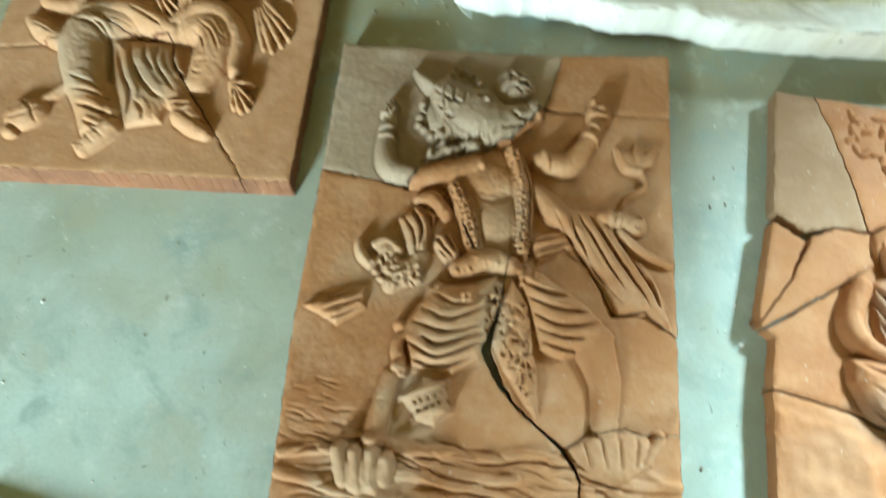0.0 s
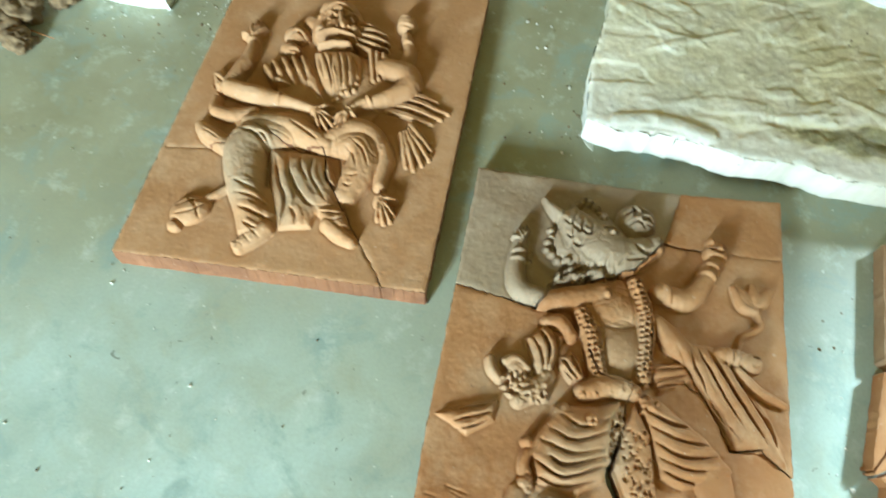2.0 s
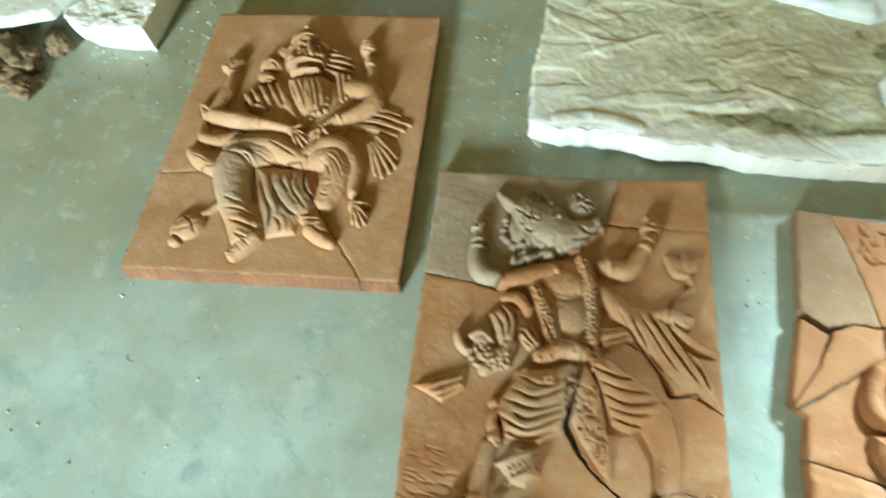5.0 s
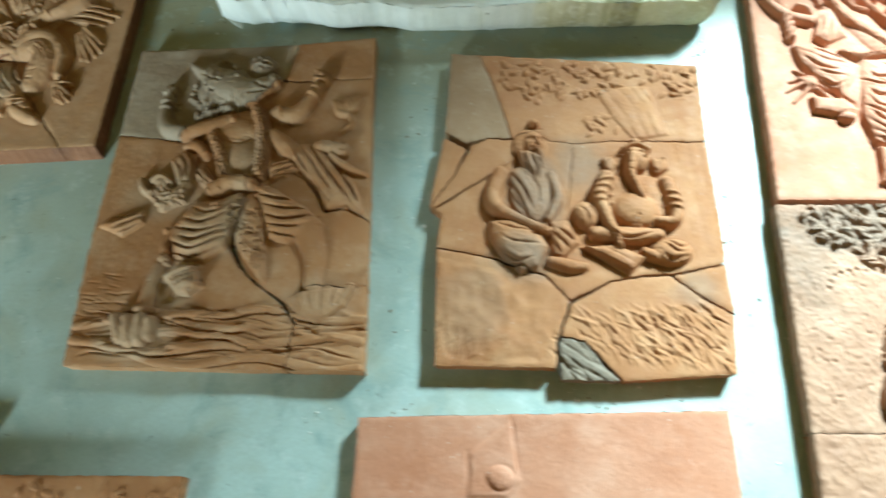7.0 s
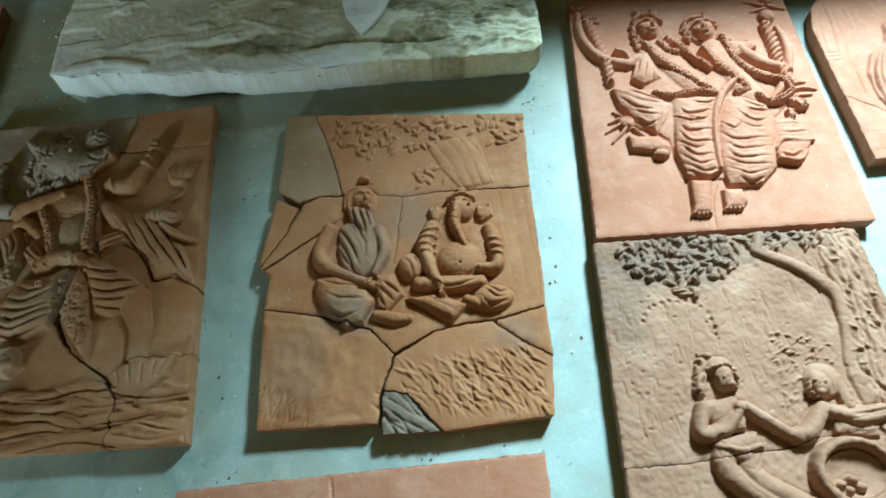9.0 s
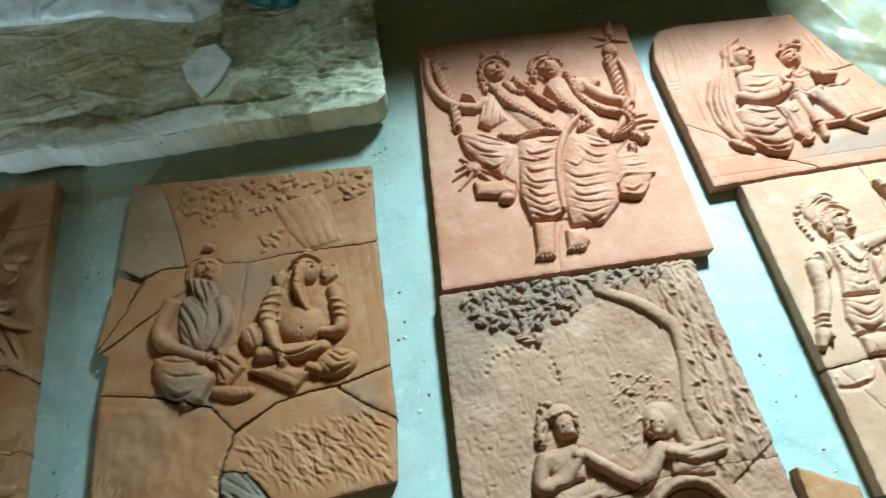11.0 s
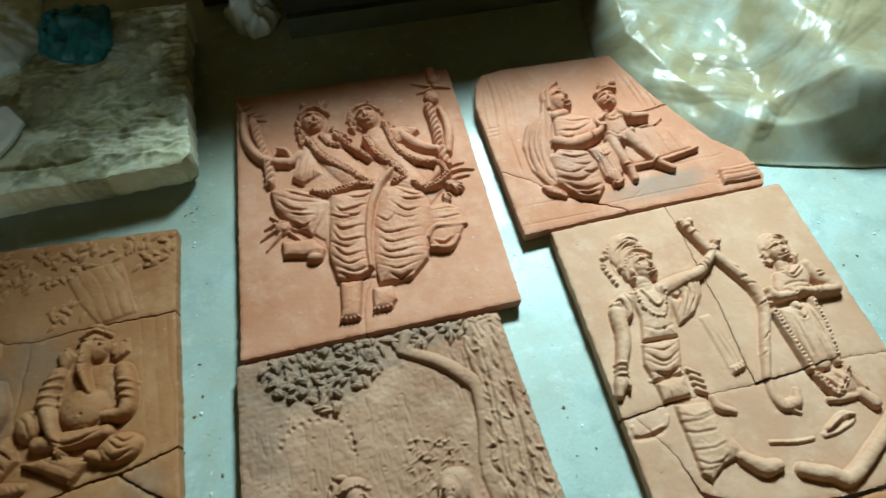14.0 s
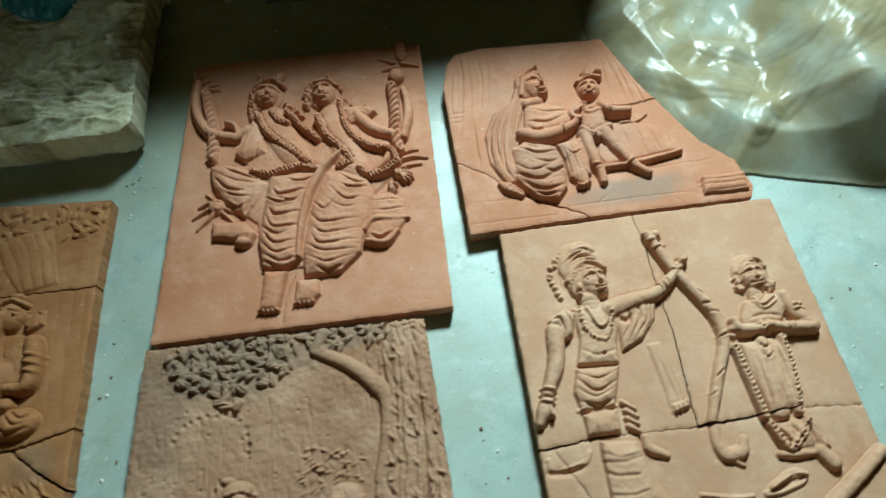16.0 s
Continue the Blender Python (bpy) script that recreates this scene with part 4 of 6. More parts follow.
    r.slab([(93, 454), (125, 486), (162, 473), (153, 406), (125, 389)], 18, 14).fold([[(105, 455), (128, 431), (134, 394)], [(118, 471), (139, 441), (142, 399)], [(133, 479), (150, 454), (151, 411)]], 3.4, 12)
    r.slab([(158, 435), (178, 450), (195, 433), (211, 406), (184, 392), (158, 414)], 16, 8).fold([[(164, 434), (179, 415), (199, 401)], [(174, 441), (189, 422), (205, 408)], [(160, 420), (175, 405), (191, 396)]], 2.8, 9)
    r.limb([(44, 405), (51, 388), (64, 375)], [9, 10, 9], [16, 18, 15]).blob((89, 401), 20, 17, 18).limb([(70, 406), (86, 414), (107, 402)], [9, 10, 8], [18, 20, 17])
    r.limb([(144, 397), (128, 371), (104, 345)], [15, 17, 13], [15, 17, 14]).blob((109, 370), 26, 20, 14).fold([[(88, 375), (106, 366), (126, 376)], [(85, 358), (108, 352), (129, 364)], [(96, 389), (110, 381), (127, 389)]], 2.6, 9)
    r.leaves([(66, 385), (140, 401), (151, 352), (87, 336)], 44, 9, 17)
    r.slab([(-32, 296), (25, 324), (69, 341), (72, 305), (30, 270)], 11, 8).fold([[(-22, 297), (20, 312), (62, 330)], [(-5, 287), (31, 301), (68, 317)], [(11, 278), (39, 289), (63, 303)]], 2.8, 8).leaves([(-22, 297), (28, 317), (63, 322), (29, 279)], 18, 10, 9)
    # chain, skirts and knee
    r.limb([(180, 349), (145, 286), (130, 251), (142, 214)], [11, 11, 10, 10], [16, 17, 17, 16]).blob((130, 283), 12, 10, 21).blob((135, 221), 12, 11, 21).leaves([(127, 259), (144, 271), (149, 211), (136, 208)], 10, 8, 18)
    r.slab([(162, 352), (233, 365), (269, 386), (286, 317), (260, 244), (221, 217), (153, 225), (136, 268)], 25, 18)
    r.fold([[(171, 336), (213, 324), (259, 349)], [(160, 315), (208, 302), (267, 332)], [(148, 294), (202, 280), (269, 312)], [(144, 274), (196, 260), (265, 291)], [(142, 255), (195, 243), (259, 269)], [(150, 237), (201, 229), (248, 247)]], 4.2, 14)
    r.limb([(207, 385), (246, 402), (288, 402)], [17, 21, 16], [28, 30, 26]).leaves([(201, 373), (215, 400), (282, 414), (293, 395)], 34, 8, 26)
    r.blob((226, 338), 16, 16, 32).groove([(217, 336), (234, 339)], 2.2, 8).groove([(224, 346), (227, 329)], 2.2, 8)
    r.slab([(144, 176), (175, 210), (209, 206), (224, 164), (205, 141), (176, 145)], 25, 12).ridge([(146, 174), (179, 192), (211, 207)], 6, 6).ridge([(173, 146), (197, 162), (223, 167)], 6, 5).beads([(161, 167), (185, 178), (211, 190)], 3, -7, 10).beads([(170, 157), (190, 167), (216, 179)], 3, -7, 10)
    r.limb([(129, 205), (121, 156), (116, 107)], [16, 17, 18], [14, 16, 17]).ridge([(100, 111), (144, 108)], 7, 6)
    # feet
    r.slab([(57, 85), (100, 102), (146, 97), (160, 70), (136, 33), (94, 33), (64, 58)], 19, 12)
    for a, b in (((70, 91), (85, 53)), ((94, 90), (106, 47)), ((119, 93), (126, 50)), ((141, 87), (142, 61))):
        r.limb([a, b], [13, 15], [25, 19])
    r.slab([(395, 140), (432, 161), (482, 169), (536, 173), (524, 129), (486, 101), (438, 101), (413, 119)], 18, 12).limb([(528, 171), (514, 141)], [11, 9], [19, 15])
    for a, b in (((419, 148), (432, 120)), ((444, 156), (454, 119)), ((469, 163), (475, 123)), ((495, 167), (495, 129)), ((514, 166), (506, 133))):
        r.groove([a, b], 3, 9)
    # pitted sash ends
    r.slab([(256, 346), (272, 378), (284, 334), (267, 260), (253, 286)], 22, 6).slab([(290, 387), (325, 340), (342, 255), (355, 167), (330, 191), (293, 238), (271, 278), (280, 350)], 17, 7)
    for p in ([(282, 352), (321, 339), (338, 255), (349, 177), (308, 225), (277, 277)], [(256, 343), (274, 369), (280, 334), (263, 265)]):
        r.strokes(p, 130, 4.5, 1.9, -6, 60, 60)
    # the other skirt and leg
    r.slab([(290, 399), (337, 396), (412, 352), (457, 312), (453, 295), (383, 265), (345, 273), (327, 322)], 23, 16)
    r.fold([[(305, 375), (345, 360), (394, 362)], [(313, 352), (365, 335), (425, 339)], [(322, 332), (374, 315), (446, 327)], [(329, 310), (384, 297), (454, 312)], [(340, 289), (388, 279), (448, 297)]], 3.8, 13).leaves([(296, 399), (333, 397), (338, 378), (304, 369)], 10, 8, 22)
    r.limb([(424, 296), (447, 237), (450, 170)], [32, 23, 18], [22, 18, 15])
    for g in ([(183, 519), (207, 477), (230, 413)], [(269, 594), (292, 534), (300, 426)]):
        r.limb(g, [15, 18, 16], [25, 27, 25]).beads(g, 3.6, -9, 10).beads([(q[0] + 8, q[1] + 4) for q in g], 3.4, -8, 10).beads([(q[0] - 8, q[1] - 3) for q in g], 3.4, -8, 10)
    r.strokes([(-52, 184), (120, 191), (100, 115), (-40, 94)], 40, 36, 1.8, -1.0, 175, 8)
    r.crack([(-48, 531), (35, 522), (104, 514), (123, 550), (214, 593), (264, 619), (311, 687)], [2, 2.4, 5, 2, 2, 3, 4])
    r.crack([(336, 801), (321, 716), (311, 687)], 1.2)
    r.crack([(311, 687), (358, 687), (443, 695), (530, 701)], [5, 4, 1, 1])
    r.crack([(272, 605), (302, 539), (314, 421), (282, 411), (278, 335), (265, 261), (285, 227), (311, 194), (352, 163), (395, 134), (423, 95), (420, -5)], [1, 3, 2, 2, 3, 15, 12, 4, 4, 7, 4, 3])
    r.crack([(314, 421), (369, 440), (407, 417), (436, 375), (453, 343), (502, 355), (553, 320)], [1, 1, 2, 3, 4, 3, 3])
    r.crack([(395, 135), (430, 164), (482, 178), (522, 171), (561, 179)], [2, 2, 2, 2, 1.2])
    r.crack([(204, 456), (224, 420), (246, 412), (282, 411)], [4, 4, 2, 2])
    return r


def plaque_scribe():
    """Two seated figures under a tree, broken into many pieces."""
    r = Relief([(1, 757), (570, 725), (566, 525), (570, 307), (569, 228), (571, 122), (560, 6), (346, -15), (235, -15), (229, 6), (0, 2), (-9, 247), (-3, 326), (-29, 346), (-7, 508), (-4, 533)], 36, 37)
    r.rough(80, 0.8)
    r.stain((196, 370), 60, 100, 0.75).stain((167, 228), 60, 50, 0.8).stain((291, 453), 60, 70, 0.6).stain((67, 122), 80, 90, 0.35).stain((512, 166), 50, 40, 0.5)
    r.leaves([(77, 738), (569, 720), (560, 643), (491, 621), (429, 671), (298, 625), (195, 617), (121, 662)], 120, 13, 6)
    r.slab([(324, 658), (454, 664), (489, 530), (410, 515), (368, 570)], 4, 8).folds([(324, 658), (454, 664), (489, 530), (410, 515), (368, 570)], 112, 24, 2.5)
    r.folds([(490, 514), (571, 513), (564, 244), (486, 269)], 95, 30, 1.6)
    r.leaves([(298, 568), (368, 586), (379, 532), (304, 526)], 14, 12, 5)
    # bearded sage
    r.blob((182, 495), 38, 44, 13).head((189, 498), 32, 20, 0, 0.5).blob((192, 555), 14, 10, 13).groove([(175, 544), (209, 542)], 2.2, 6)
    r.slab([(137, 428), (168, 449), (215, 435), (235, 408), (227, 327), (194, 300), (153, 316), (137, 373)], 15, 14)
    r.fold([[(139, 425), (173, 384), (193, 321)], [(154, 439), (187, 392), (208, 323)], [(130, 409), (159, 363), (175, 314)], [(144, 372), (164, 342), (182, 311)]], 3.2, 6)
    r.slab([(155, 476), (182, 480), (210, 464), (215, 435), (204, 391), (186, 411), (163, 441)], 20, 10).fold([[(165, 473), (178, 437), (194, 402)], [(180, 472), (193, 436), (201, 396)], [(195, 465), (203, 436), (206, 405)], [(154, 497), (152, 471), (163, 444)]], 2.4, 8)
    r.limb([(120, 421), (103, 364), (117, 334), (170, 304), (211, 287)], [19, 19, 17, 13, 11], [20, 22, 23, 23, 22]).limb([(225, 417), (240, 367), (220, 312)], [15, 14, 11], [15, 18, 18])
    r.slab([(95, 306), (146, 316), (204, 282), (223, 248), (198, 203), (165, 192), (122, 229), (97, 270)], 22, 16).fold([[(100, 300), (147, 285), (195, 275)], [(103, 280), (153, 254), (207, 251)], [(122, 241), (159, 219), (205, 224)]], 4.2, 7)
    r.hand((206, 289), -20, 24, 22).pit((194, 277), 16, 4, 7)
    r.slab([(220, 309), (262, 315), (283, 262), (246, 222), (223, 233)], 14, 10).fold([[(227, 301), (253, 279), (274, 260)], [(227, 283), (248, 259), (262, 243)], [(225, 263), (239, 242), (248, 227)]], 3, 7)
    r.limb([(225, 221), (264, 211), (289, 210)], [12, 14, 10], [13, 15, 12]).groove([(269, 221), (280, 203)], 1.8, 4).groove([(278, 220), (289, 205)], 1.8, 3)
    # seated figure with a trunk
    r.slab([(340, 416), (388, 433), (448, 421), (474, 381), (461, 301), (381, 280), (323, 309)], 14, 18)
    r.slab([(332, 463), (355, 479), (371, 454), (358, 421), (341, 428)], 13, 4).groove([(339, 456), (354, 467), (364, 449)], 2.4, 6).slab([(438, 465), (474, 474), (479, 439), (450, 421), (437, 433)], 13, 4).groove([(448, 458), (468, 463), (469, 440)], 2.4, 6)
    r.blob((409, 461), 28, 34, 24).blob((389, 468), 5, 4, 27).blob((426, 463), 5, 4, 27).ridge([(379, 477), (397, 479)], 3, 4).ridge([(417, 475), (437, 474)], 3, 4).groove([(430, 451), (444, 436), (451, 432)], 2.2, 6)
    r.limb([(382, 487), (408, 498), (437, 485)], [6, 7, 6], 16).beads([(380, 486), (408, 499), (440, 485)], 3, 4).blob((411, 508), 13, 9, 13)
    r.limb([(399, 461), (392, 419), (402, 385), (411, 362)], [15, 13, 11, 9], [31, 32, 31, 28]).fold([[(383, 448), (395, 441), (408, 446)], [(382, 428), (392, 422), (404, 427)], [(386, 408), (396, 402), (406, 410)]], 2, 4)
    r.blob((397, 334), 50, 46, 29).pit((399, 318), 4, 3, 4).groove([(356, 312), (395, 289), (436, 310)], 2.4, 5)
    r.limb([(343, 413), (325, 367), (340, 305), (357, 271)], [20, 19, 15, 12], [23, 26, 27, 27]).limb([(466, 403), (477, 353), (472, 314), (441, 310)], [18, 18, 15, 12], [22, 25, 25, 24])
    for a, b in (((318, 401), (355, 407)), ((315, 387), (352, 390)), ((315, 371), (349, 371)), ((317, 354), (348, 352)), ((460, 376), (493, 371)), ((459, 362), (491, 355)), ((457, 346), (490, 339))):
        r.ridge([a, b], 4, 4)
    r.hand((355, 266), -70, 22, 26)
    r.blob((295, 324), 28, 34, 22, 10).fold([[(279, 343), (293, 324), (300, 295)], [(291, 353), (307, 331), (314, 302)]], 2.6, 5)
    r.limb([(313, 284), (369, 280), (439, 282)], [15, 20, 16], [18, 22, 19]).fold([[(323, 291), (380, 272), (439, 284)], [(334, 277), (380, 262), (434, 272)]], 2.8, 6)
    r.blob((462, 245), 44, 30, 23, 6).fold([[(440, 261), (466, 240), (496, 248)], [(437, 246), (463, 225), (493, 233)], [(450, 268), (476, 257), (500, 261)]], 3, 7)
    r.limb([(409, 243), (431, 234)], [11, 13], 18)
    r.slab([(278, 255), (352, 261), (415, 233), (379, 193)], 17, 3).groove([(283, 250), (335, 225), (382, 200)], 3, 7).groove([(318, 258), (392, 214)], 1.8, 3)
    r.strokes([(254, 116), (538, 142), (552, 16), (355, 17), (302, 65)], 130, 36, 2.8, 1.4, -52, 16, 0.1)
    r.strokes([(249, 77), (538, 142), (552, 16), (355, 17)], 120, 34, 2.0, -1.7, -52, 18, 0.1)
    r.strokes([(233, 60), (281, 55), (344, -11), (240, -11)], 22, 46, 2.5, -2.2, -40, 10)
    r.strokes([(-8, 100), (112, 34), (113, 7), (3, 8)], 40, 34, 1.8, -1.2, 60, 20)
    r.rough(70, 6, 3, [(-16, 230), (214, 180), (233, 66), (197, 12), (7, 13)])
    r.crack([(-8, 527), (42, 497), (88, 517), (144, 516), (196, 533), (227, 512), (291, 506), (366, 514), (570, 516)], [18, 14, 4, 6, 2, 2, 2, 3, 4])
    r.crack([(49, 491), (20, 419), (-31, 340)], [9, 4, 3])
    r.crack([(-17, 340), (37, 378), (106, 429), (142, 457)], [6, 5, 4, 1])
    r.crack([(65, 756), (96, 679), (120, 606), (144, 516)], [1.5, 2, 3, 3])
    r.crack([(279, 505), (267, 404), (260, 336)], 1.2)
    r.crack([(-7, 246), (96, 229), (188, 198), (213, 192), (262, 138)], [4, 4, 6, 5, 4])
    r.crack([(262, 138), (345, 184), (401, 195), (468, 201), (569, 228)], [9, 4, 6, 6, 4])
    r.crack([(262, 138), (241, 81), (235, 60), (233, -19)], [6, 5, 7, 10])
    r.crack([(235, 68), (284, 59), (321, 16), (354, -19)], [3, 4, 6, 6])
    r.crack([(462, 196), (515, 154), (575, 117)], 5)
    return r


def plaque_swing():
    """A garlanded pair on a rope swing."""
    r = Relief([(46, 724), (605, 721), (610, 13), (15, 4)], 38, 41)
    r.rough(90, 0.7)
    # cloth and bodies behind
    r.slab([(199, 540), (278, 538), (330, 481), (402, 529), (454, 522), (515, 440), (520, 339), (462, 280), (438, 153), (311, 130), (224, 141), (215, 248), (153, 298), (110, 362), (104, 408), (185, 405), (169, 462)], 12, 26)
    r.limb([(242, 526), (278, 448), (310, 389)], [36, 40, 36], [18, 21, 20])
    r.limb([(386, 514), (406, 439), (429, 366)], [36, 38, 36], [18, 21, 20])
    # seat board, flower and hand at the lower left
    r.slab([(119, 263), (193, 254), (218, 223), (212, 202), (122, 219)], 17, 5)
    r.blob((191, 205), 20, 13, 18).blob((128, 301), 20, 20, 15)
    for a, b in (((111, 315), (87, 304)), ((109, 298), (77, 277)), ((120, 283), (89, 248)), ((142, 283), (164, 260)), ((143, 297), (168, 282)), ((117, 323), (102, 337))):
        r.limb([a, b], [5, 3], [9, 5], 2.0, False)
    r.fold([[(116, 306), (128, 313), (140, 303)], [(119, 294), (131, 286), (141, 294)]], 2.2, 4)
    # draped knee
    r.slab([(104, 408), (149, 411), (213, 376), (251, 341), (232, 311), (191, 260), (148, 299), (114, 353)], 21, 14)
    r.fold([[(113, 389), (162, 358), (227, 335)], [(117, 367), (156, 336), (220, 321)], [(126, 339), (167, 314), (213, 311)], [(140, 394), (186, 367), (236, 349)], [(147, 311), (178, 287), (204, 298)], [(215, 322), (202, 289), (188, 263)]], 3.2, 6)
    # the two gathered skirts
    r.slab([(236, 368), (363, 365), (347, 317), (322, 249), (313, 143), (274, 127), (230, 135), (219, 207), (233, 302)], 24, 16)
    r.slab([(363, 359), (400, 366), (461, 332), (473, 279), (450, 205), (438, 151), (392, 107), (317, 106), (311, 169), (329, 276)], 24, 16)
    r.fold([[(239, 334), (271, 309), (323, 314)], [(235, 311), (269, 281), (318, 289)], [(231, 286), (265, 253), (315, 258)], [(234, 260), (263, 226), (313, 230)], [(225, 239), (259, 207), (310, 212)], [(230, 219), (264, 188), (310, 193)], [(224, 201), (259, 167), (311, 172)], [(227, 174), (264, 151), (308, 156)], [(232, 153), (267, 135), (308, 141)], [(273, 344), (310, 333), (342, 341)], [(264, 298), (292, 286), (318, 297)]], 3.2, 6.5)
    r.fold([[(332, 290), (363, 260), (395, 282)], [(330, 259), (367, 226), (441, 228)], [(325, 234), (367, 199), (442, 201)], [(322, 210), (359, 176), (439, 179)], [(320, 186), (357, 155), (436, 159)], [(322, 160), (361, 134), (426, 144)], [(327, 136), (368, 118), (404, 124)], [(379, 333), (418, 299), (462, 302)], [(372, 311), (409, 277), (460, 279)], [(361, 292), (402, 255), (457, 260)], [(392, 346), (433, 317), (460, 320)]], 3.2, 6.5)
    r.limb([(411, 411), (363, 365), (329, 299), (313, 222), (308, 153)], [9, 12, 13, 10, 8], [25, 27, 26, 25, 22]).fold([[(366, 371), (330, 296), (314, 208)]], 2.4, 5)
    # cloth flying out at the right
    r.slab([(458, 288), (505, 294), (535, 270), (541, 226), (512, 184), (487, 168), (448, 173), (440, 204)], 13, 8)
    r.fold([[(460, 271), (498, 266), (532, 267)], [(457, 251), (499, 246), (536, 247)], [(448, 213), (470, 230), (512, 225), (541, 226)], [(449, 189), (481, 174), (513, 194)]], 2.8, 6)
    r.limb([(445, 203), (465, 225), (503, 223), (539, 224)], [7, 9, 7, 4], [15, 18, 15, 9]).limb([(450, 175), (487, 168), (515, 194)], [8, 8, 5], [17, 17, 12])
    # shawl over the near shoulder
    r.slab([(198, 530), (222, 513), (239, 424), (185, 407), (158, 429), (174, 477)], 19, 9).fold([[(196, 500), (182, 467), (168, 440)], [(210, 486), (198, 452), (187, 419)], [(223, 471), (216, 440), (205, 410)]], 2.8, 6)
    r.slab([(402, 536), (468, 537), (491, 514), (453, 482), (414, 478)], 20, 10).fold([[(407, 518), (447, 530), (485, 511)], [(414, 494), (448, 503), (474, 496)]], 2.8, 5)
    # arms
    r.limb([(62, 663), (60, 599), (77, 536), (111, 495), (161, 482)], [8, 11, 13, 14, 13], [13, 15, 18, 20, 18])
    r.limb([(138, 525), (159, 512), (169, 481)], [6, 8, 6], [16, 20, 16]).limb([(161, 479), (189, 498)], [12, 14], [17, 18])
    r.limb([(441, 507), (480, 459), (520, 441)], [17, 17, 12], [23, 24, 21]).limb([(543, 435), (561, 508), (553, 577)], [12, 12, 8], [18, 17, 13])
    r.limb([(476, 344), (500, 369), (512, 398)], [10, 11, 9], [20, 22, 20])
    r.hand((525, 338), -35, 34, 17).hand((508, 308), -80, 22, 15)
    r.limb([(538, 376), (568, 378), (593, 375)], [5, 4, 3], [8, 7, 5]).limb([(542, 394), (573, 399)], [4, 3], [7, 5]).limb([(542, 357), (577, 359)], [4, 3], [7, 5])
    # ropes
    r.rope([(84, 621), (97, 554), (109, 489), (110, 429)], 13, 20, 17)
    r.rope([(527, 584), (529, 512), (525, 447), (532, 401)], 14, 21, 17).rope([(556, 719), (555, 674)], 12, 15, 12)
    r.blob((540, 618), 20, 22, 20).fold([[(528, 634), (543, 625), (560, 633)], [(526, 613), (541, 600), (555, 605)]], 2.2, 5)
    for a, b in (((543, 661), (500, 682)), ((545, 650), (509, 644)), ((559, 659), (597, 646)), ((555, 671), (576, 694)), ((55, 682), (47, 716)), ((66, 684), (84, 696)), ((77, 643), (116, 634)), ((82, 649), (112, 656)), ((73, 661), (94, 673))):
        r.limb([a, b], [6, 3], [8, 4], 2.0, False)
    # heads
    for c, t, s in (((230, 594), 2, 0.25), ((366, 582), 10, -0.3)):
        r.blob(c, 38, 48, 13, t).head(c, 36, 29, t, s)
    r.leaves([(192, 613), (204, 643), (189, 610), (187, 535), (203, 529), (204, 580)], 26, 8, 14).leaves([(270, 599), (278, 570), (323, 530), (297, 516), (273, 547)], 28, 8, 13).leaves([(399, 588), (411, 562), (432, 549), (420, 523), (402, 536)], 26, 8, 13).leaves([(316, 610), (332, 622), (329, 546), (316, 551)], 18, 8, 13)
    r.limb([(200, 626), (215, 645), (245, 644), (270, 620)], 7, 12).beads([(200, 622), (215, 641), (245, 641), (270, 616)], 4.5, 6)
    r.limb([(324, 602), (340, 624), (375, 626), (404, 598)], 7, 12).beads([(324, 598), (340, 621), (375, 623), (404, 594)], 5, 6)
    r.blob((212, 660), 9, 10, 14).limb([(256, 639), (264, 664)], [7, 5], [16, 12]).limb([(259, 643), (272, 659)], [5, 3], [12, 8]).limb([(253, 643), (253, 669)], [5, 3], [12, 8]).blob((378, 630), 8, 8, 20)
    # garlands
    for g in ([(213, 535), (238, 479), (293, 420), (350, 365)], [(281, 535), (310, 492), (351, 447)], [(352, 512), (369, 458), (401, 416), (428, 375)], [(405, 546), (416, 471), (457, 418), (512, 395), (525, 362)], [(522, 360), (491, 337), (461, 337), (442, 355)], [(206, 377), (248, 365), (300, 376), (348, 364)], [(398, 367), (425, 372)], [(245, 537), (261, 511), (282, 499)]):
        r.limb(g, 10, 26).beads(g, 3.0, -7, 8.0).beads([(q[0] + 6, q[1] + 4) for q in g], 2.8, -6, 8.0).beads([(q[0] - 6, q[1] - 4) for q in g], 2.8, -6, 8.0)
    # feet
    r.slab([(233, 132), (288, 128), (273, 60), (266, 39), (222, 42), (228, 68)], 17, 8).slab([(301, 106), (347, 103), (351, 68), (335, 48), (295, 49), (297, 79)], 15, 7)
    for q in ((228, 46), (237, 44), (246, 43), (255, 43), (264, 44)):
        r.blob(q, 5, 4.5, 12)
    for q in ((299, 53), (308, 52), (317, 52), (326, 52), (334, 54)):
        r.blob(q, 4.5, 4.5, 11)
    r.crack([(272, 1), (275, 45), (284, 87), (299, 120)], 0.8, 0.8)
    return r


